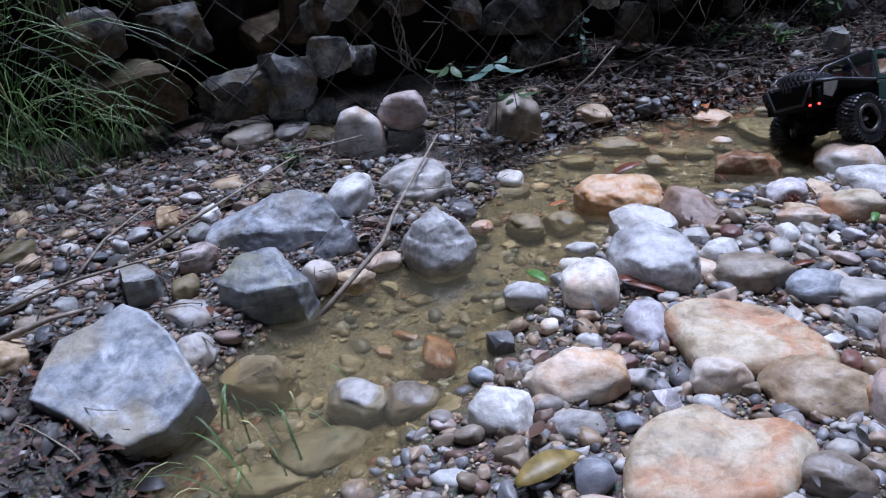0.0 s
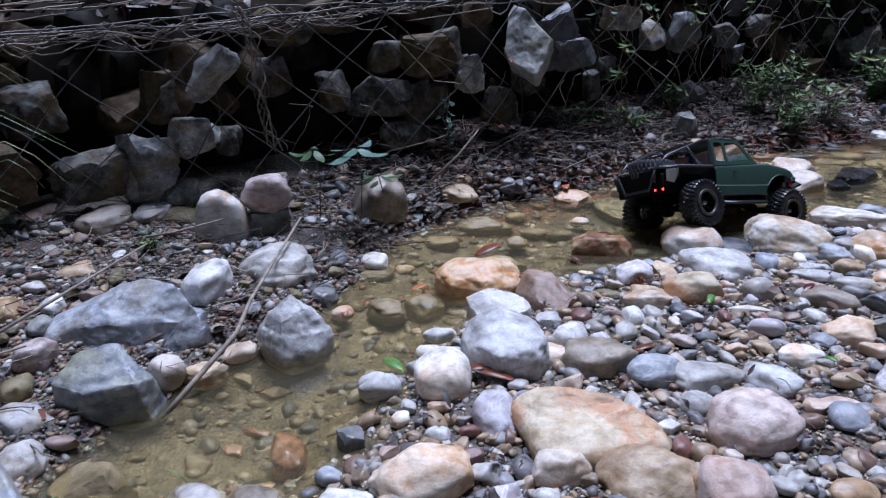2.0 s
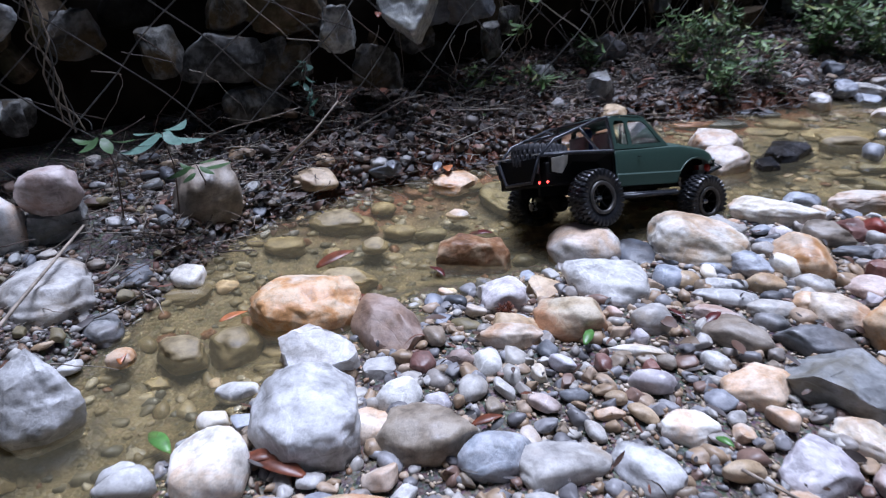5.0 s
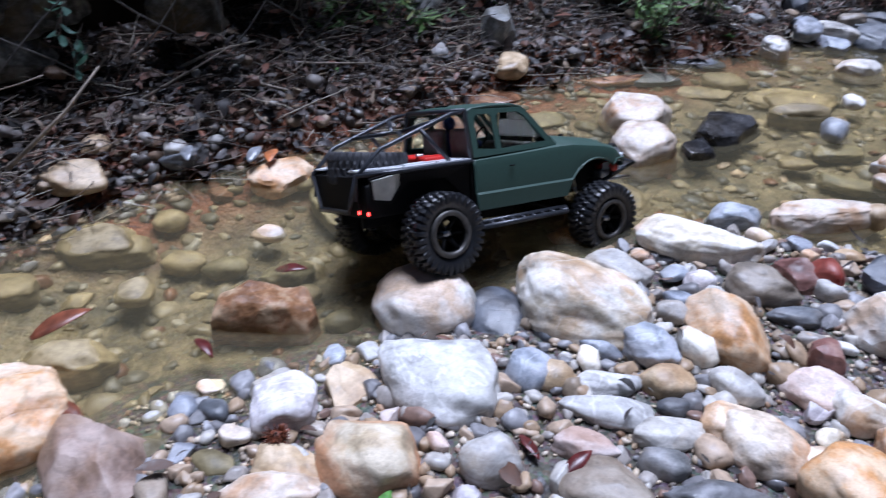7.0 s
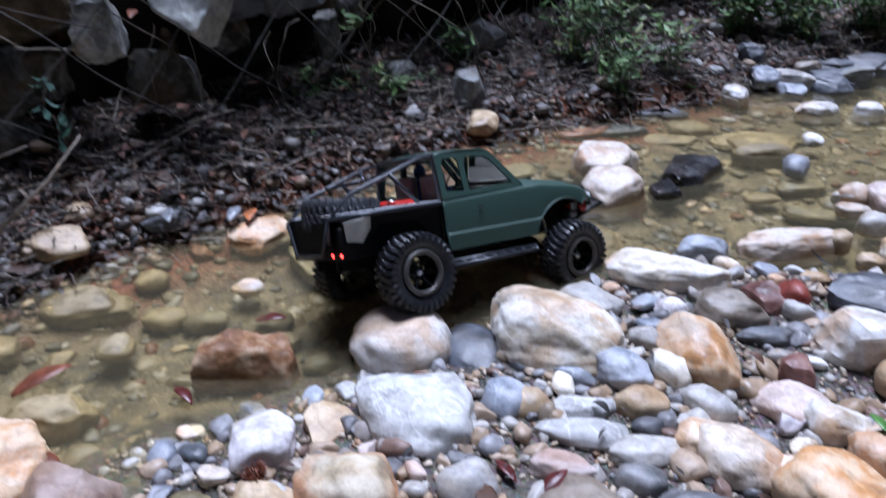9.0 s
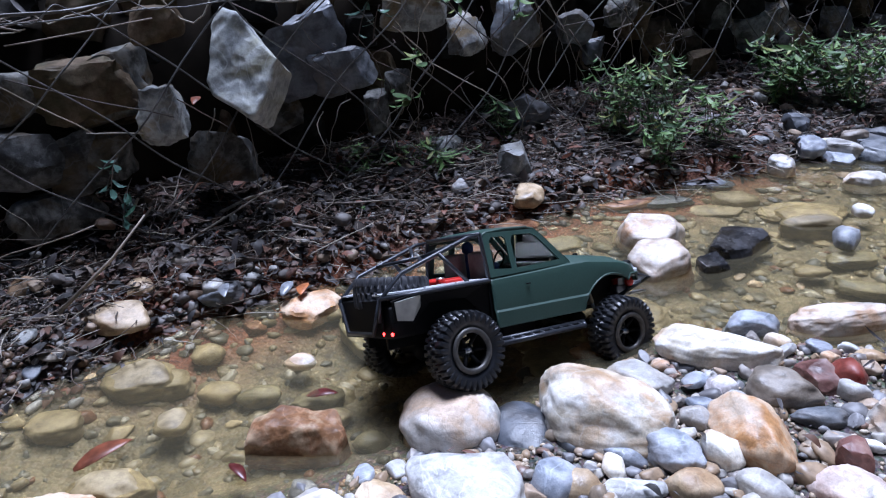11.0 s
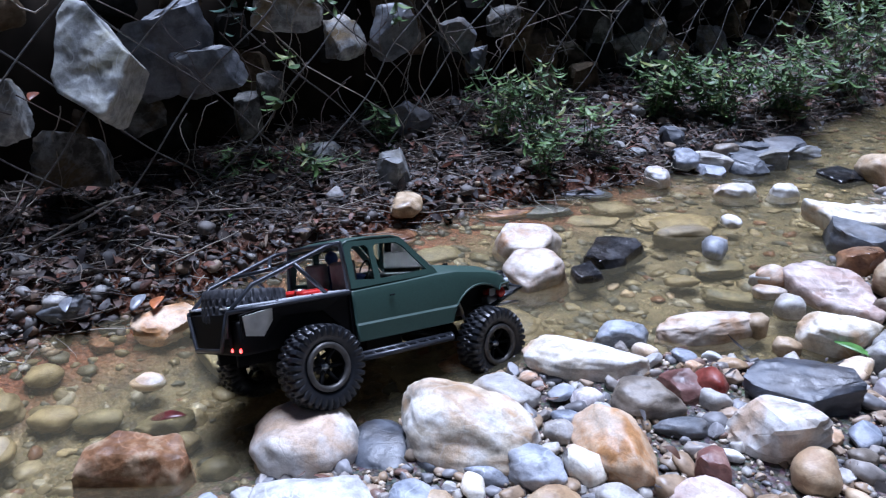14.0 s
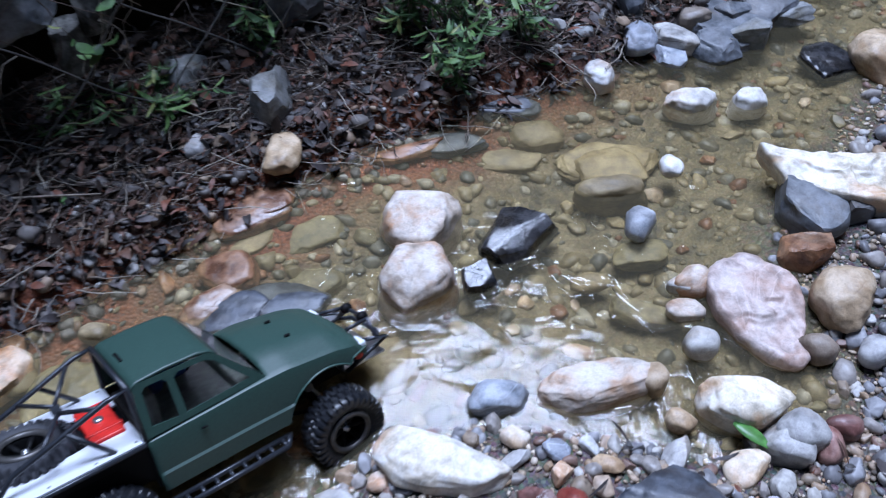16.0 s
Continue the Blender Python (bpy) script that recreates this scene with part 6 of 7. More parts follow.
scatter_mesh("outer_gravel", BANK_GRAVEL, 11000, (-1.8, 4.5, -4.5, 5.0), on_outer, (0.02, 0.03, 0.045, 0.06), GRIT, 14, "grey-brown gravel bank away from the stream", "gravel", 0.1, 0)
scatter_mesh("river_gravel", GRAVEL, 5200, (-0.25, 1.3, -1.6, 2.0), on_bar, (0.012, 0.015, 0.018, 0.022), PEB, 3, "mixed grey, tan and white river gravel", "gravel")
scatter_mesh("fine_gravel", FINE_GRAVEL, 22000, (-0.25, 1.15, -1.6, 1.7), on_bar, (0.005, 0.007, 0.009, 0.012), GRIT, 4, "fine mixed river gravel between the stones", "gravel", 0.15)
scatter_mesh("stream_bed_gravel", BED_GRAVEL, 1900, (-0.75, 0.8, -1.6, 2.6), on_bed, (0.014, 0.020, 0.028, 0.040), PEB, 5, "yellow-brown algae-stained gravel on the stream bed", "gravel", -0.03, 0.7)
def on_margin(x, y, r):
    l, _ = shores(y)
    return -0.07 < x - l < 0.05


scatter_mesh("margin_pebbles", BANK_GRAVEL, 420, (-0.75, 0.1, -0.35, 1.1), on_margin, (0.010, 0.015, 0.021, 0.028), PEB, 15, "small brown and grey pebbles along the rusty water margin", "gravel", 0.2)
scatter_mesh("bank_gravel", BANK_GRAVEL, 8500, (-1.4, 0.3, -1.7, 2.4), on_bank, (0.008, 0.012, 0.016, 0.022), GRIT, 6, "grey and brown gravel on the bank under the wall", "gravel", 0.12)
scatter_mesh("bank_grit", BANK_GRAVEL, 9000, (-1.3, 0.2, -1.7, 1.6), on_bank, (0.004, 0.006, 0.009), GRIT, 8, "fine grey grit on the bank under the wall", "gravel", 0.15)


# ---- stone-filled wire wall ----
def build_wall():
    wall = new("gabion_wall", None)
    tagged(wall, "stone-filled wire gabion wall in deep shade", "wall", kind="structure")
    r = random.Random(5)

    def wall_rock(y, z, w, h, d, out, tint, lean=0, label="", turn=0):
        bm = rock_bm(d, w, h, r.randrange(99999), True, 3 if tint == "wallfill" else 4)
        k = r.uniform(0, 50)
        for v in bm.verts:
            q = v.co * 22 + Vector((k, 0, 0))
            step = max(-1.0, min(1.0, 4 * noise.noise(q)))
            v.co *= 1 + 0.05 * step + 0.05 * noise.noise(q * 2.3) + 0.03 * noise.noise(q * 5.1)
        ob = mesh_ob("wall_rock", bm, STONE[tint], wall, True, label)
        ob.data.set_sharp_from_angle(angle=radians(28))
        ob.matrix_basis = pose(wall_x(y) + out - d * 0.3, y, z, lean, r.uniform(-8, 8), -17 + turn)

    wall_rock(0.195, 0.477, 0.119, 0.070, 0.060, 0.020, "wallbrown", 0)
    wall_rock(0.081, 0.383, 0.204, 0.118, 0.088, 0.000, "wallbrown", 5)
    wall_rock(0.182, 0.315, 0.107, 0.118, 0.080, 0.030, "wallpale", -10)
    wall_rock(0.281, 0.205, 0.187, 0.114, 0.085, 0.040, "wallrock", -15)
    wall_rock(0.538, 0.380, 0.250, 0.178, 0.134, -0.010, "slate", 10)
    wall_rock(0.572, 0.330, 0.164, 0.103, 0.078, 0.020, "slate", 5)
    wall_rock(0.030, 0.244, 0.127, 0.120, 0.090, 0.000, "wallrock", 0)
    wall_rock(0.768, 0.422, 0.172, 0.081, 0.061, 0.000, "wallpale", 0)
    wall_rock(0.653, 0.216, 0.099, 0.096, 0.072, 0.000, "wallrock", 0)
    wall_rock(0.698, 0.270, 0.070, 0.083, 0.060, 0.000, "wallrock", 0)
    wall_rock(0.462, 0.258, 0.120, 0.104, 0.078, -0.050, "wallrock", 0)
    wall_rock(0.923, 0.351, 0.118, 0.102, 0.076, -0.020, "wallpale", 0)
    wall_rock(1.052, 0.359, 0.149, 0.137, 0.103, 0.000, "slate", 10)
    wall_rock(1.247, 0.326, 0.097, 0.098, 0.073, 0.000, "slate", 0)
    wall_rock(1.567, 0.233, 0.174, 0.127, 0.095, 0.000, "wallbrown", 20)
    wall_rock(2.023, 0.221, 0.241, 0.142, 0.107, 0.000, "wallpale", 20)
    wall_rock(2.165, 0.166, 0.154, 0.106, 0.080, 0.020, "wallpale", 30)
    wall_rock(1.715, 0.147, 0.200, 0.092, 0.069, 0.030, "wallbrown", 0)
    wall_rock(1.534, 0.159, 0.128, 0.049, 0.060, 0.030, "maroong", 10)
    wall_rock(1.302, 0.254, 0.085, 0.072, 0.060, 0.000, "slate", 0)
    wall_rock(1.042, 0.146, 0.119, 0.092, 0.069, 0.040, "slate", 0)
    wall_rock(2.469, 0.166, 0.155, 0.132, 0.099, 0.000, "wallpale", 0)
    wall_rock(1.821, 0.280, 0.131, 0.093, 0.070, 0.000, "wallrock", 0)
    wall_rock(1.395, 0.344, 0.136, 0.082, 0.062, 0.000, "wallrock", 0)
    wall_rock(2.770, 0.107, 0.193, 0.141, 0.106, 0.000, "wallrock", 0)
    wall_rock(3.056, 0.138, 0.203, 0.173, 0.130, 0.000, "wallrock", 0)
    wall_rock(-0.087, 0.279, 0.196, 0.125, 0.093, 0.000, "wallrock", -8)
    wall_rock(-0.204, 0.304, 0.109, 0.115, 0.082, -0.030, "wallrock", 10)
    wall_rock(-0.041, 0.380, 0.113, 0.100, 0.075, -0.040, "wallrock", 0)
    wall_rock(0.118, 0.380, 0.212, 0.130, 0.098, -0.020, "wallrock", 10)
    wall_rock(0.087, 0.250, 0.118, 0.108, 0.081, 0.000, "wallrock", 0)
    wall_rock(-0.024, 0.166, 0.172, 0.082, 0.062, 0.020, "wallrock", 5)
    wall_rock(-0.548, 0.410, 0.181, 0.083, 0.062, 0.050, "wallpale", 40)
    wall_rock(-0.648, 0.356, 0.138, 0.133, 0.099, 0.000, "wallbrown", 0)
    wall_rock(-0.620, 0.252, 0.140, 0.097, 0.073, 0.050, "wallpale", 5)
    wall_rock(-0.514, 0.224, 0.084, 0.077, 0.060, 0.000, "wallrock", 0)
    wall_rock(-0.726, 0.189, 0.149, 0.158, 0.112, 0.050, "wallpale", 0)
    wall_rock(-0.663, 0.118, 0.099, 0.057, 0.060, 0.050, "wallpale", 0)
    wall_rock(-0.343, 0.360, 0.135, 0.104, 0.078, -0.060, "wallrock", 0)
    wall_rock(-0.290, 0.477, 0.151, 0.089, 0.066, -0.060, "wallrock", 0)
    wall_rock(-1.044, 0.238, 0.234, 0.140, 0.105, 0.060, "wallbrown", -10)
    wall_rock(-0.842, 0.198, 0.223, 0.126, 0.095, 0.060, "wallrock", 5)
    wall_rock(-0.728, 0.206, 0.139, 0.143, 0.104, 0.070, "wallpale", 0)
    wall_rock(-0.613, 0.256, 0.110, 0.093, 0.070, 0.060, "wallpale", 5)
    wall_rock(-0.524, 0.224, 0.057, 0.081, 0.060, 0.030, "wallrock", 0)
    wall_rock(-0.662, 0.123, 0.099, 0.064, 0.060, 0.080, "wallpale", 0)
    wall_rock(-0.626, 0.345, 0.091, 0.105, 0.068, 0.000, "wallrock", 0)
    wall_rock(-1.124, 0.374, 0.165, 0.123, 0.092, 0.000, "wallrock", 0)
    wall_rock(-0.898, 0.349, 0.177, 0.131, 0.098, -0.050, "wallrock", 0)
    def wall_plate(outline, place, thick, edge, label):
        ob = mesh_ob("wall_rock", plate_bm(outline, thick, edge, 0, 17, 0.55), PALE_SLAB, wall, True, label)
        ob.data.set_sharp_from_angle(angle=radians(40))
        ob.matrix_basis = pose(*place)

    wall_plate([(-0.052, 0.018), (-0.050, 0.082), (-0.033, 0.122), (0.001, 0.110), (0.028, 0.070), (0.082, 0.007), (0.066, -0.045), (0.039, -0.100), (0.029, -0.105), (-0.009, -0.076), (-0.046, -0.052), (-0.057, -0.025)], (-0.707, 0.276, 0.393, 58.1, -3.2, 32.0), 0.1, 0.006, "large pale grey slab standing out of the wall")
    y = -2.0
    while y < 5.4:
        for row in range(6):
            z = 0.0 + row * 0.10 + r.uniform(-0.02, 0.02)
            yy = y + (0.07 if row % 2 else 0) + r.uniform(-0.03, 0.03)
            # filler rocks mostly take the darkened colour, which paints shade into the gaps
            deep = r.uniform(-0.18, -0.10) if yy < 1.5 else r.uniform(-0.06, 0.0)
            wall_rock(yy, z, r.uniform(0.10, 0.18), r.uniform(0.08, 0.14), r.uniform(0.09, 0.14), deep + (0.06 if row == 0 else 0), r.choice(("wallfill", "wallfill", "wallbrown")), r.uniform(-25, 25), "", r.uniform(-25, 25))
        y += 0.15
    # wire netting: crossing zigzag wires
    netting = new("wire_netting", None)
    tagged(netting, "rusty galvanised diamond wire netting over the stone wall", "netting")
    step = 0.21

    def wire_at(y, z):
        return Vector((wall_x(y) + 0.075 + 0.03 * noise.noise((y * 3, z * 4, 0)), y + 0.024 * noise.noise((y * 5, z * 5, 3)), z + 0.02 * noise.noise((y * 5, z * 5, 8))))

    for k in range(-14, 25):
        for s in (-1, 1):
            pts = []
            for i in range(49):
                z = 0.02 + i * 0.0105
                q = wire_at((0.006 if s > 0 else 0.154) + k * step + s * (z - 0.02) * 1.01, z)
                # the strands lock round each other where they cross
                bend = math.sin((z - 0.405) / 0.104 * math.pi)
                q += Vector((0.003 * s * math.cos((z - 0.405) / 0.104 * math.pi), 0.004 * bend * s, 0.0035 * bend))
                pts.append(q)
            part("wire", tube_bm(pts, 0.0017, 5), WIRE, netting)
    for z, thick in ((0.52, 0.0026), (0.508, 0.0016), (0.534, 0.0018)):
        pts = [(wall_x(yy) + 0.06 + 0.03 * noise.noise((yy * 2, z * 9, 1)), yy, z + 0.016 * noise.noise((yy * 2.2, z * 40, 4)) + 0.006 * noise.noise((yy * 11, z * 30, 6))) for yy in np.arange(-2.4, 5.2, 0.03)]
        part("selvedge_wire", tube_bm(pts, thick, 5), WIRE, netting)
    # lacing wire wound round the edge of the basket
    pts = []
    for i in range(1500):
        yy = -1.6 + i * 0.0022
        a = yy * math.tau / (0.10 + 0.02 * noise.noise((yy * 0.7, 0, 3)))
        rad = 0.014 + 0.006 * noise.noise((yy * 6, 0, 1))
        pts.append((wall_x(yy) + 0.06 + rad * math.cos(a), yy, 0.521 + 0.012 * noise.noise((yy * 2.2, 20, 4)) + rad * math.sin(a)))
    part("lacing_wire", tube_bm(pts, 0.0012, 4), WIRE, netting)
    # bundle of twisted tie wires at the seam of two baskets
    for k in range(6):
        pts = []
        for i in range(70):
            u = i / 69
            a = u * (9 + k) + k * 1.05
            rad = 0.009 + 0.010 * abs(noise.noise((u * 5, k * 3.1, 2))) + (0.03 if k > 3 else 0.0) * max(0.0, noise.noise((u * 7, k * 9.7, 5)))
            y = -0.505 + 0.065 * u + 0.012 * math.sin(u * 6) + rad * math.cos(a)
            pts.append((wall_x(y) + 0.085 + rad * math.sin(a), y, 0.55 - 0.36 * u + 0.01 * noise.noise((u * 8, k, 7))))
        part("twisted_wire", tube_bm(pts, 0.0019 if k < 3 else 0.0014, 5), WIRE if k % 2 else BRANCH, netting)
    return wall


build_wall()


# ---- leaf litter, twigs, plants ----
def leaf_shape(length, width, curl, segs=4):
    """A leaf blade folded along its midrib: vertices and faces."""
    v, f = [], []
    for i in range(segs + 1):
        u = i / segs
        w = width * math.sin(math.pi * min(0.985, 0.05 + u * 0.94)) ** 0.8 * (1 - 0.25 * u)
        z = curl * math.sin(u * 2.6)
        x = length * u
        v += [(x, -w / 2, z + 0.07 * w), (x, 0, z), (x, w / 2, z + 0.07 * w)]
    for i in range(segs):
        a = 3 * i
        f += [(a, a + 1, a + 4, a + 3), (a + 1, a + 2, a + 5, a + 4)]
    return np.array(v), np.array(f)


def litter(name, material, count, spots, size, seed, label, up=0.0):
    r = random.Random(seed)
    verts, faces, base = [], [], 0
    for _ in range(count):
        x, y, z = spots(r)
        l = size * r.choice((0.25, 0.35, 0.5, 0.6, 0.8, 1.1, 1.7))
        v, f = leaf_shape(l, l * r.choice((0.12, 0.2, 0.3, 0.45, 0.6)), l * r.uniform(-0.25, 0.35))
        m = np.array(Euler((r.gauss(0, 0.35), r.gauss(0, 0.3), r.uniform(0, 6.28))).to_matrix())
        verts.append(v @ m.T + (x, y, z + r.uniform(0.003, 0.014) + up))
        faces.append(f + base)
        base += len(v)
    ob = raw_mesh(name, np.concatenate(verts).tolist(), np.concatenate(faces).tolist(), material)
    return tagged(ob, label, "leaves", kind="stuff")


def bank_spot(r):
    while True:
        y = r.uniform(-0.25, 2.9) if r.random() < 0.9 else r.uniform(2.9, 4.8)
        l, _ = shores(y)
        w = wall_x(y) - 0.10
        x = w + (l + 0.02 - w) * r.random() ** 0.9
        if x < l + 0.03:
            return x, y, ground_z(x, y)


def low_bank_spot(r):
    y = r.uniform(-1.6, -0.1)
    l, _ = shores(y)
    w = wall_x(y) + 0.05
    x = w + (l - w) * r.random() ** 1.3
    return x, y, ground_z(x, y)


def edge_spot(r):
    x, y = r.uniform(-0.55, -0.08), r.uniform(-1.85, -1.42)
    return min(x, shores(y)[0] + 0.01), y, ground_z(min(x, shores(y)[0] + 0.01), y)


def ledge_spot(r):
    y = r.uniform(-1.6, 2.2)
    return wall_x(y) - r.uniform(-0.03, 0.45), y, 0.535 + r.uniform(0, 0.03)


litter("leaf_litter", LITTER, 20000, bank_spot, 0.023, 11, "wet dark brown and reddish leaf litter on the bank")
litter("leaf_scatter", LITTER, 1300, low_bank_spot, 0.024, 12, "scattered brown leaves on the gravelly bank")


def bar_spot(r):
    while True:
        x, y = r.uniform(-0.2, 0.75), r.uniform(-1.1, 0.7)
        if zone(x, y) == "bar" and clear_of(x, y, 0.006):
            return x, y, ground_z(x, y) + 0.012


litter("edge_leaves", LITTER, 1500, edge_spot, 0.026, 15, "wet dark leaves and scraps heaped beside the stream")
litter("bar_leaves", LITTER, 420, bar_spot, 0.022, 14, "brown leaf scraps caught between the river stones")
litter("ledge_leaves", LITTER, 700, ledge_spot, 0.06, 13, "dry leaves and debris on top of the wall")


def twig_path(r, x, y, z, length, heading, rise, bend=0.5):
    pts, a = [], heading
    p = Vector((x, y, z))
    n = 7
    for i in range(n):
        pts.append(p.copy())
        a += r.uniform(-bend, bend) * 0.5
        p += Vector((math.cos(a), math.sin(a), rise + r.uniform(-0.08, 0.08))) * length / n
    return pts


def scatter_twigs():
    r = random.Random(31)
    bm = bmesh.new()
    for _ in range(2700):
        x, y, z = bank_spot(r) if r.random() < 0.75 else low_bank_spot(r)
        l = r.uniform(0.03, 0.17)
        t = r.uniform(0.0006, 0.0019)
        tube_bm(twig_path(r, x, y, z + 0.008, l, r.uniform(0, 6.28), r.uniform(-0.05, 0.35)), [t * (1 - 0.09 * i) for i in range(7)], 4, bm)
    for _ in range(150):
        x, y, z = ledge_spot(r)
        tube_bm(twig_path(r, x, y, z + 0.01, r.uniform(0.1, 0.4), r.choice((1.27, -1.87)) + r.uniform(-0.5, 0.5), r.uniform(-0.1, 0.1)), 0.0018, 4, bm)
    for _ in range(26):
        y = r.uniform(-0.6, 2.2)
        tube_bm(twig_path(r, wall_x(y) + r.uniform(0.03, 0.1), y, r.uniform(0.1, 0.5), r.uniform(0.1, 0.3), r.choice((1.27, -1.87)) + r.uniform(-0.3, 0.3), r.uniform(-0.9, 0.6)), 0.0012, 4, bm)
    ob = mesh_ob("twigs", bm, TWIG)
    tagged(ob, "thin dry twigs, roots and vine stems on the bank", "twigs", kind="stuff")


scatter_twigs()


def hang_vines():
    """Thin dry climbing stems over the stones, some hanging, some looping from wire to wire."""
    r = random.Random(35)
    bm = bmesh.new()
    for _ in range(62):
        y = r.choice((r.uniform(0.45, 1.7), r.uniform(0.45, 1.7), r.uniform(-0.7, 2.6)))
        z = r.uniform(0.25, 0.54)
        drop = r.uniform(0.10, 0.34)
        sway, lean = r.uniform(-0.06, 0.06), r.uniform(-0.12, 0.12)
        k = r.uniform(0, 90)
        pts = []
        for i in range(12):
            u = i / 11
            yy = y + lean * u + sway * math.sin(u * 4) + 0.015 * noise.noise((u * 5, k, 0))
            pts.append((wall_x(yy) + 0.06 + 0.05 * noise.noise((u * 3, k, 4)), yy, max(0.08, z - drop * u + 0.03 * math.sin(u * 3.1))))
        t = r.uniform(0.0007, 0.0016)
        tube_bm(pts, [t * (1 - 0.04 * i) for i in range(12)], 4, bm)
    for n in range(46):
        y = r.uniform(-1.1, -0.4) if n < 32 else r.uniform(-0.4, 2.4)
        k = r.uniform(0, 90)
        l = r.uniform(0.15, 0.5)
        pts = [(wall_x(y + l * u / 12) + 0.04 + 0.06 * noise.noise((u * 0.3, k, 2)), y + l * u / 12, 0.50 + 0.05 * noise.noise((u * 0.25, k, 5)) + 0.02 * noise.noise((k, 0, 1))) for u in range(13)]
        tube_bm(pts, r.uniform(0.0009, 0.0022), 4, bm)
    ob = mesh_ob("vine_stems", bm, TWIG)
    tagged(ob, "thin dry climbing stems tangled over the wire netting", "vines", kind="stuff")


hang_vines()


def branch(points, thick, label):
    n = len(points)
    bm = tube_bm(points, [thick * (1 - 0.6 * i / (n - 1)) for i in range(n)], 7)
    tagged(mesh_ob("branch", bm, BRANCH), label, "branch")


def shrub(name, x, y, z, stems, height, spread, leaf, material, seed, label, leaves_per=9, width=0.42):
    """A low plant: stems and many leaves along them."""
    r = random.Random(seed)
    plant = new(name, None)
    plant.location = (x, y, z)
    bm = bmesh.new()
    verts, faces, base = [], [], 0
    for _ in range(stems):
        a = r.uniform(0, 6.28)
        d = spread * r.random() ** 0.6
        h = height * r.uniform(0.45, 1.0)
        foot = Vector((r.uniform(-0.3, 0.3) * spread, r.uniform(-0.3, 0.3) * spread, -0.02))
        top = Vector((math.cos(a) * d, math.sin(a) * d, h))
        pts = [foot + (top - foot) * u + Vector((0, 0, 0.25 * h * math.sin(u * 3.0))) for u in (0, 0.25, 0.5, 0.75, 1)]
        tube_bm(pts, [0.0014, 0.0013, 0.0011, 0.0009, 0.0006], 4, bm)
        for k in range(leaves_per):
            u = r.uniform(0.08, 1.0)
            q = foot + (top - foot) * u + Vector((0, 0, 0.25 * h * math.sin(u * 3.0)))
            l = leaf * r.uniform(0.5, 1.2)
            v, f = leaf_shape(l, l * width * r.uniform(0.8, 1.3), -l * r.uniform(0.05, 0.4))
            m = np.array(Euler((r.gauss(0, 0.3), r.gauss(0, 0.3), r.uniform(0, 6.28))).to_matrix())
            verts.append(v @ m.T + q[:])
            faces.append(f + base)
            base += len(v)
    part("stem", bm, TWIG, plant)["kind"] = "stuff"
    lv = raw_mesh("foliage", np.concatenate(verts).tolist(), np.concatenate(faces).tolist(), material)
    lv.parent = plant
    lv["kind"] = "stuff"
    tagged(plant, label, "plant")
    return plant


def grass_tuft(x, y, z, blades, height, lean, seed, label):
    r = random.Random(seed)
    verts, faces, base = [], [], 0
    for _ in range(blades):
        a = r.gauss(lean, 0.9)
        h = height * r.uniform(0.4, 1.1)
        reach = h * r.uniform(0.5, 1.5)
        fx, fy = r.gauss(0, 0.05), r.gauss(0, 0.07)
        w = r.uniform(0.0009, 0.0020)
        side = (-math.sin(a) * w, math.cos(a) * w)
        n = 7
        for i in range(n):
            u = i / (n - 1)
            px, py = fx + math.cos(a) * reach * u ** 1.4, fy + math.sin(a) * reach * u ** 1.4
            pz = h * math.sin(u * 2.5) * 0.75
            k = 1 - u ** 2 * 0.95
            verts += [(px - side[0] * k, py - side[1] * k, pz), (px + side[0] * k, py + side[1] * k, pz + 0.0006)]
        for i in range(n - 1):
            b = base + 2 * i
            faces.append((b, b + 1, b + 3, b + 2))
        base += 2 * n
    ob = raw_mesh("grass_tuft", verts, faces, GRASS)
    ob.location = (x, y, z)
    tagged(ob, label, "grass", kind="stuff")


# blue-green broad-leaved plant at the wall foot
def seedling(x, y, z, height, leaf, leaves, material, seed, label, tilt=12):
    """A young plant: one bent stem with a whorl of broad leaves, each an object of its own."""
    r = random.Random(seed)
    plant = new("broadleaf_plant", None)
    plant.location = (x, y, z)
    top = Vector((0.012, -0.012, height))
    part("stem", tube_bm([(0, 0, -0.02), (0.004, 0.006, height * 0.5), top], [0.0018, 0.0015, 0.0011], 5), TWIG, plant)
    for k in range(leaves):
        a = k * 360 / leaves + r.uniform(-18, 18)
        l = leaf * r.uniform(0.8, 1.15)
        v, f = leaf_shape(l, l * 0.46, -l * r.uniform(0.08, 0.22), 7)
        v = v + (0.010, 0, 0)
        me = bpy.data.meshes.new("leaf")
        me.from_pydata(v.tolist(), [], f.tolist())
        me.polygons.foreach_set("use_smooth", [True] * len(me.polygons))
        me.materials.append(material)
        ob = new("leaf", me)
        ob.parent = plant
        ob.matrix_basis = Matrix.Translation(top - Vector((0, 0, 0.012 * (k % 2)))) @ pose(0, 0, 0, r.uniform(-10, 10), r.uniform(-8, tilt), a)
    tagged(plant, label, "plant")


seedling(-0.675, -0.41, 0.09, 0.150, 0.066, 7, BLUELEAF, 41, "blue-green broad-leaved seedling at the wall foot")
seedling(-0.72, -0.50, 0.10, 0.150, 0.050, 5, GREEN, 43, "yellow-green young seedling beside the wall foot", 24)
seedling(-0.66, -0.36, 0.08, 0.085, 0.050, 6, GREEN, 42, "low green seedling beside boulders on the bank")
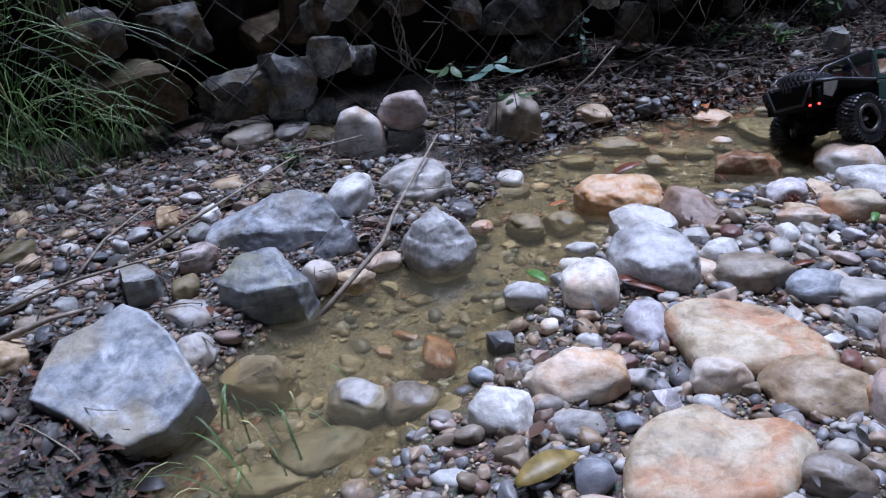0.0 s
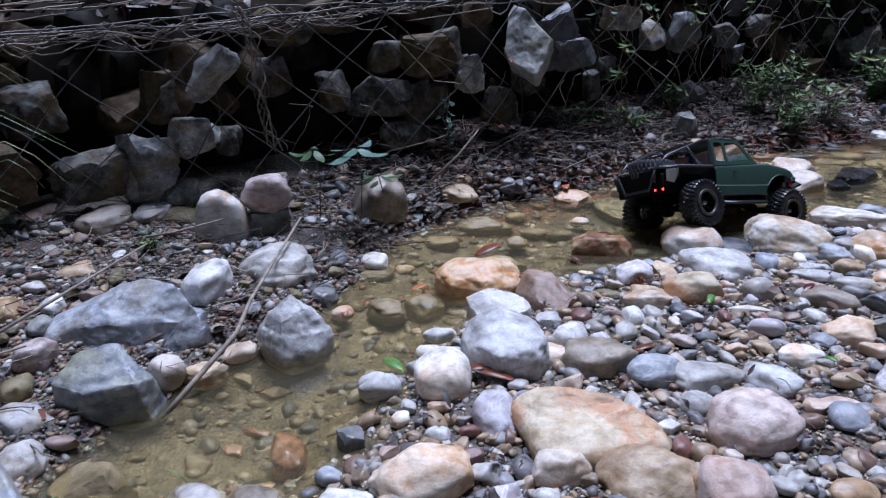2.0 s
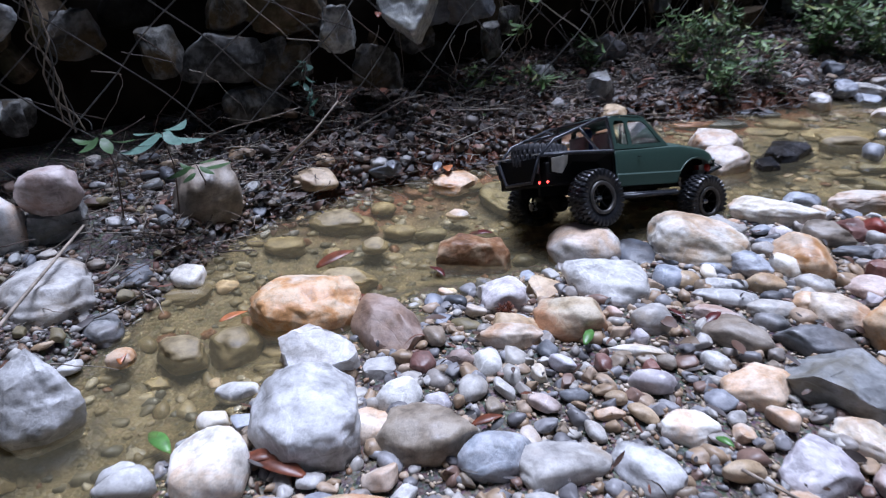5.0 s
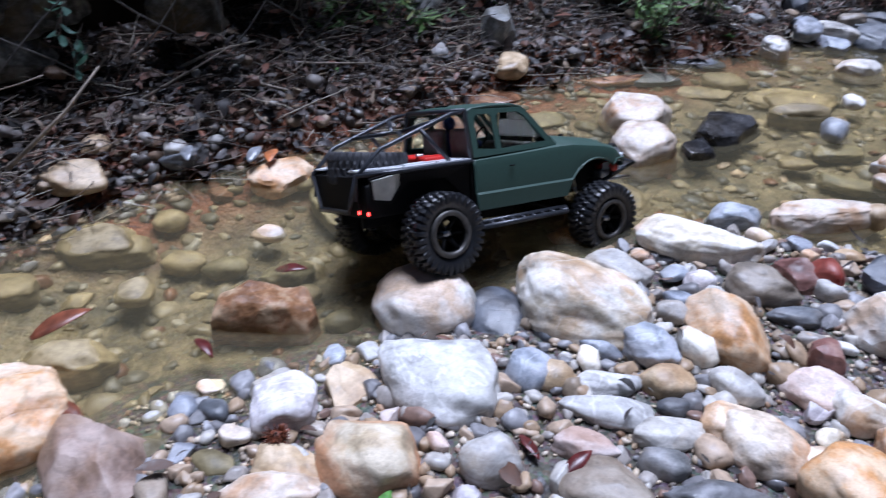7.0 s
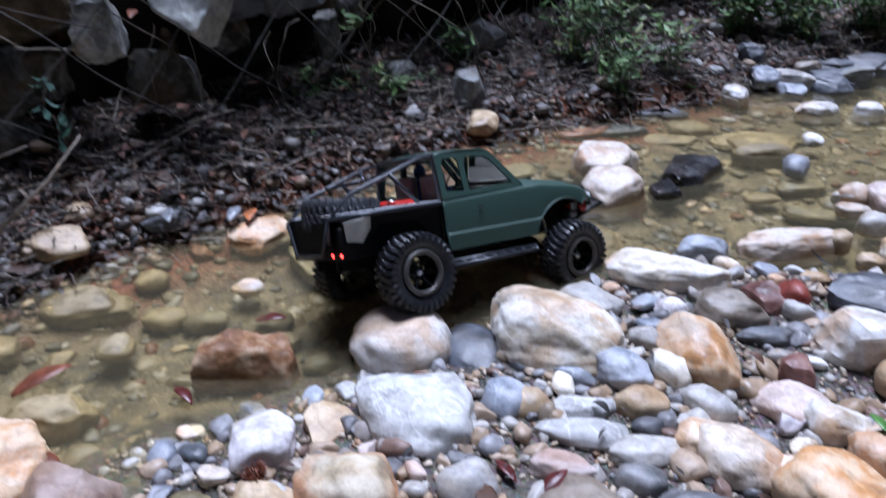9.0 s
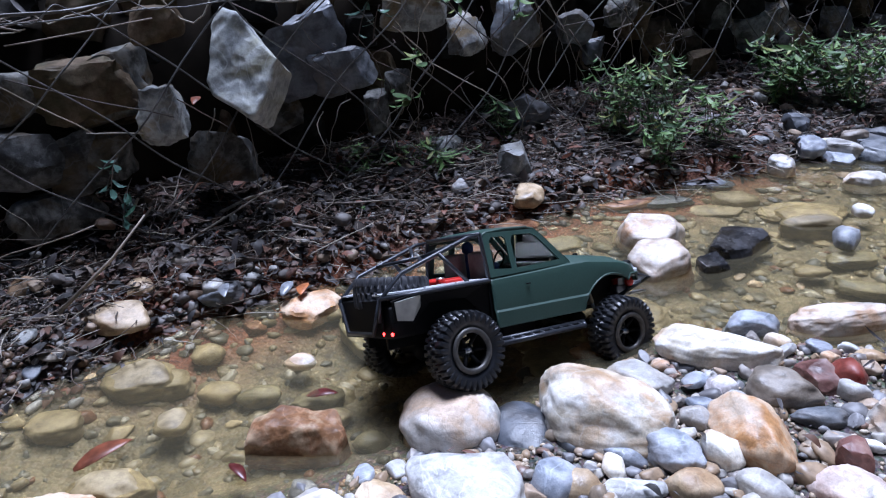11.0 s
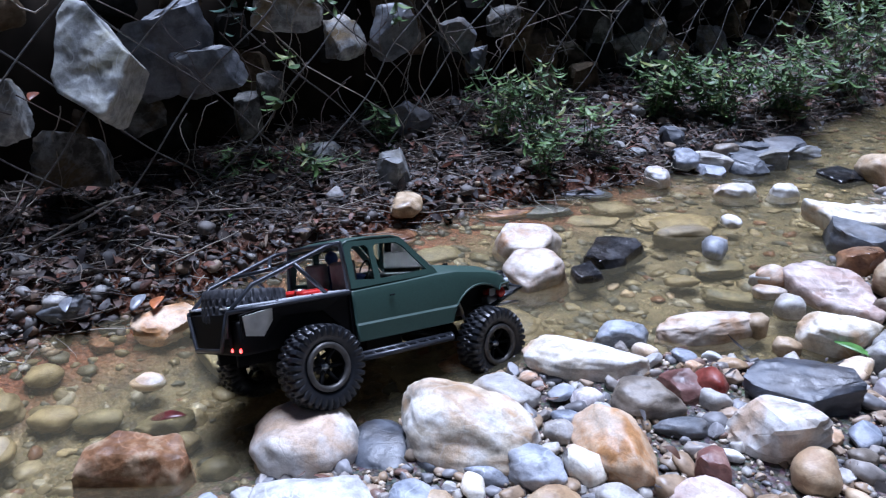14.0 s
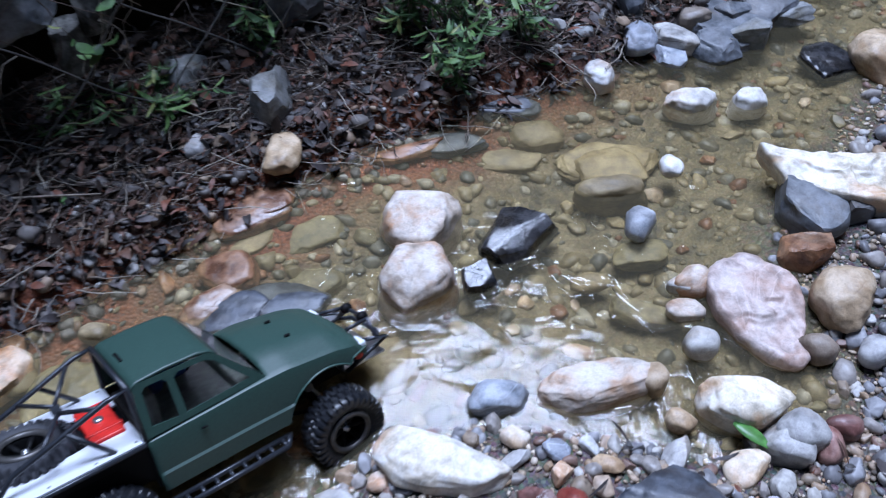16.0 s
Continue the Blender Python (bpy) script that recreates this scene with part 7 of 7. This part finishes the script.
# green shrubs along the far bank
for i, (x, y, h, s, n) in enumerate(((-0.36, 1.16, 0.19, 0.09, 15), (-0.26, 1.22, 0.22, 0.10, 17), (-0.19, 1.10, 0.14, 0.07, 10), (-0.15, 1.30, 0.14, 0.07, 9), (-0.56, 0.94, 0.12, 0.05, 6), (-0.60, 0.72, 0.05, 0.09, 9), (-0.68, 0.60, 0.05, 0.08, 7), (-0.10, 1.70, 0.18, 0.11, 12), (0.05, 1.80, 0.22, 0.13, 15), (0.20, 2.0, 0.24, 0.15, 14), (0.34, 2.4, 0.34, 0.25, 16), (0.46, 2.9, 0.4, 0.3, 18), (0.62, 3.3, 0.5, 0.35, 22), (0.82, 3.8, 0.6, 0.4, 26), (1.05, 4.4, 0.7, 0.45, 26))):
    shrub("green_shrub", x, y, ground_z(x, y), n if y < 1.5 else n * 2, h, s * 1.25, 0.042 if y < 1.5 else 0.056, GREEN, 60 + i, "leafy green herb clump on the bank under the wall", 15, 0.22)
for i, (y, z) in enumerate(((0.02, 0.22), (0.04, 0.16), (0.55, 0.42), (0.70, 0.33), (0.78, 0.44), (0.62, 0.25), (0.95, 0.4), (1.2, 0.42), (1.6, 0.4))):
    shrub("wall_sprig", wall_x(y) + 0.09, y, z, 2, 0.06, 0.06, 0.04, BLUELEAF if i < 3 else GREEN, 80 + i, "small green sprig growing through the wire netting", 4)
for i, (x, y, z, n, h, a) in enumerate(((-1.20, -1.22, 0.09, 40, 0.32, 0.2), (-1.22, -1.32, 0.10, 40, 0.36, 0.3), (-1.30, -1.38, 0.10, 36, 0.40, 0.6), (-1.16, -1.16, 0.10, 26, 0.18, -0.4), (-1.12, -1.30, 0.08, 24, 0.14, -0.5), (-1.20, -1.40, 0.30, 40, 0.30, 0.8), (-1.22, -1.20, 0.42, 30, 0.24, 0.9), (-1.15, -1.46, 0.08, 30, 0.22, 0.2))):
    grass_tuft(x, y, z, n, h, a, 120 + i, "overhanging tuft of fine green grass on the bank")
grass_tuft(-0.16, -1.36, -0.03, 26, 0.10, -2.0, 140, "few green grass blades trailing in the water")
shrub("moss_clump", -0.86, -0.86, 0.09, 12, 0.03, 0.04, 0.014, GREEN, 150, "small bright green weed between bank stones", 10)
branch([(-0.374, -1.118, -0.01), (-0.391, -1.025, 0.03), (-0.415, -0.937, 0.06), (-0.475, -0.867, 0.075), (-0.552, -0.756, 0.095), (-0.66, -0.601, 0.12)], 0.0056, "long grey bare branch lying from bank into water")
branch([(-0.592, -1.574, 0.050), (-0.557, -1.518, 0.075), (-0.542, -1.471, 0.085), (-0.537, -1.410, 0.080)], 0.007, "pale weathered root lying among bank stones")
branch([(-0.622, -1.559, 0.080), (-0.607, -1.474, 0.100), (-0.578, -1.410, 0.115), (-0.557, -1.334, 0.120), (-0.576, -1.224, 0.100)], 0.0042, "thin bare branch crossing the stony bank")
branch([(-0.654, -1.393, 0.090), (-0.734, -1.322, 0.100), (-0.796, -1.248, 0.100), (-0.861, -1.186, 0.090)], 0.003, "slender dry twig on the bank gravel")
branch([(-0.913, -0.873, 0.090), (-0.804, -0.829, 0.120), (-0.793, -0.715, 0.120)], 0.003, "slender dry twig under the wall")
branch([(-0.762, 0.216, 0.100), (-0.734, 0.279, 0.120), (-0.715, 0.364, 0.120)], 0.004, "grey dead stick on the leafy bank")
branch([(-0.699, 0.293, 0.080), (-0.631, 0.299, 0.075), (-0.582, 0.319, 0.070)], 0.005, "pale grey broken stick in leaf litter")
branch([(-0.859, 0.028, 0.060), (-0.851, 0.076, 0.090), (-0.820, 0.111, 0.140)], 0.006, "leaning weathered grey stick on the bank")
branch([(-0.746, 0.077, 0.070), (-0.731, 0.147, 0.090), (-0.718, 0.223, 0.110), (-0.711, 0.303, 0.130)], 0.0035, "thin grey branch over the leaf litter")
branch([(-0.671, 0.389, 0.080), (-0.598, 0.441, 0.080), (-0.515, 0.484, 0.090)], 0.003, "dry straight twig in the leaf litter")
branch([(-0.70, -0.16, 0.07), (-0.67, -0.06, 0.14), (-0.651, 0.003, 0.2)], 0.004, "thin pale stick leaning over the bank")
branch([(-0.914, 0.039, 0.05), (-0.87, 0.07, 0.10), (-0.836, 0.095, 0.16)], 0.007, "weathered grey stick on the leafy bank")
branch([(-0.726, 0.31, 0.075), (-0.617, 0.327, 0.07)], 0.005, "short pale stick in the leaf litter")
branch([(-0.80, 0.0, 0.06), (-0.70, 0.08, 0.065), (-0.60, 0.20, 0.045)], 0.016, "dark wet rotting branch at the water's edge")
branch([(-0.62, -1.32, 0.10), (-0.66, -1.12, 0.13), (-0.74, -0.92, 0.14)], 0.004, "thin bare branch over the bank stones")

branch([(0.427, -0.392, 0.052), (0.499, -0.392, 0.047), (0.578, -0.415, 0.052)], 0.0022, "thin dark twig lying over the river stones")


def fallen_leaf(x, y, z, length, turn, material, label):
    r = random.Random(round(x * 7919 + y * 104729))
    v, f = leaf_shape(length, length * r.uniform(0.38, 0.5), length * r.uniform(0.06, 0.16), 8)
    v = v - (length / 2, 0, 0)
    ob = raw_mesh("fallen_leaf", v.tolist(), f.tolist(), material)
    ob.matrix_world = pose(x, y, z, r.uniform(-14, 14), r.uniform(-8, 8), turn)
    mod = ob.modifiers.new("thickness", "SOLIDIFY")
    mod.thickness = 0.0006
    tagged(ob, label, "leaf")


fallen_leaf(-0.013, -0.711, 0.024, 0.075, 18, LEAF_RED, "dry red-brown leaf between stones")
fallen_leaf(0.136, -0.491, 0.034, 0.044, 57, LEAF_RED, "dry red-brown leaf on the gravel")
fallen_leaf(0.265, -0.077, 0.034, 0.042, 77, LEAF_MAROON, "curled maroon leaf on the gravel")
fallen_leaf(0.140, -0.244, 0.034, 0.044, 107, LEAF_GREEN, "fresh green leaf on the gravel")
fallen_leaf(0.524, 0.166, 0.064, 0.034, -56, LEAF_GREEN, "fresh green leaf on the stones")
fallen_leaf(0.539, 0.642, 0.024, 0.057, -9, LEAF_GREEN, "fresh green leaf on wet gravel")
fallen_leaf(0.169, -1.133, 0.034, 0.091, 80, LEAF_OLIVE, "curled olive-yellow leaf on the gravel")
fallen_leaf(-0.373, -0.517, 0.004, 0.053, 88, LEAF_ORANGE, "orange leaf in shallow water")
fallen_leaf(-0.203, -0.763, -0.006, 0.060, -7, LEAF_GREEN, "green leaf under the water")
fallen_leaf(0.210, -0.083, 0.024, 0.039, -26, LEAF_MAROON, "dark curled leaf on the gravel")
fallen_leaf(-0.045, -0.714, 0.024, 0.056, 52, LEAF_RED, "dry red-brown leaf between stones")
fallen_leaf(-0.089, 1.256, 0.024, 0.063, -2, LEAF_GREEN, "green leaf at the water's edge")
fallen_leaf(-0.586, 0.455, 0.064, 0.031, -36, LEAF_GREEN, "small green leaf in the litter")
fallen_leaf(-0.248, 0.001, -0.008, 0.049, 37, LEAF_MAROON, "maroon leaf sunk in the water")
fallen_leaf(-0.205, -0.190, 0.004, 0.045, -12, LEAF_MAROON, "maroon leaf at the water's edge")
fallen_leaf(-0.382, -0.276, 0.007, 0.080, 73, LEAF_RED, "wet brown leaf floating by a stone")
fallen_leaf(0.396, -0.363, 0.054, 0.026, -13, LEAF_GREEN, "small green leaf on the stones")
fallen_leaf(-0.228, -0.355, 0.014, 0.054, 0, LEAF_RED, "red-brown wet leaf in the stream")
fallen_leaf(-0.277, -0.361, 0.014, 0.039, 85, LEAF_ORANGE, "orange wet leaf in the stream")
fallen_leaf(-0.409, -0.697, 0.004, 0.043, -36, LEAF_ORANGE, "orange leaf in shallow water")
fallen_leaf(-0.492, 0.152, 0.034, 0.050, 117, LEAF_GREY, "grey wet leaf on the bank")
fallen_leaf(-0.560, 0.069, 0.049, 0.058, -36, LEAF_GREY, "silvery grey leaf on the bank")
fallen_leaf(-0.482, 0.180, 0.024, 0.060, -48, LEAF_ORANGE, "peach-brown leaf at the bank")
fallen_leaf(-0.649, 0.141, 0.364, 0.042, -48, LEAF_RED, "dry brown leaf caught in the netting")


def burr(x, y, z, radius):
    r = random.Random(77)
    bm = bmesh.new()
    bmesh.ops.create_icosphere(bm, subdivisions=2, radius=radius * 0.55)
    for v in bm.verts:
        v.co *= r.uniform(0.9, 1.1)
    for _ in range(90):
        d = Vector((r.gauss(0, 1), r.gauss(0, 1), r.gauss(0, 1))).normalized()
        tube_bm([d * radius * 0.5, d * radius * 0.8, d * radius * r.uniform(0.95, 1.1)], [0.0012, 0.0008, 0.0003], 4, bm)
    ob = mesh_ob("seed_burr", bm, LEAF_RED)
    ob.location = (x, y, z)
    tagged(ob, "spiky reddish-brown seed burr on the gravel", "seed")


burr(-0.016, -0.239, 0.02, 0.017)
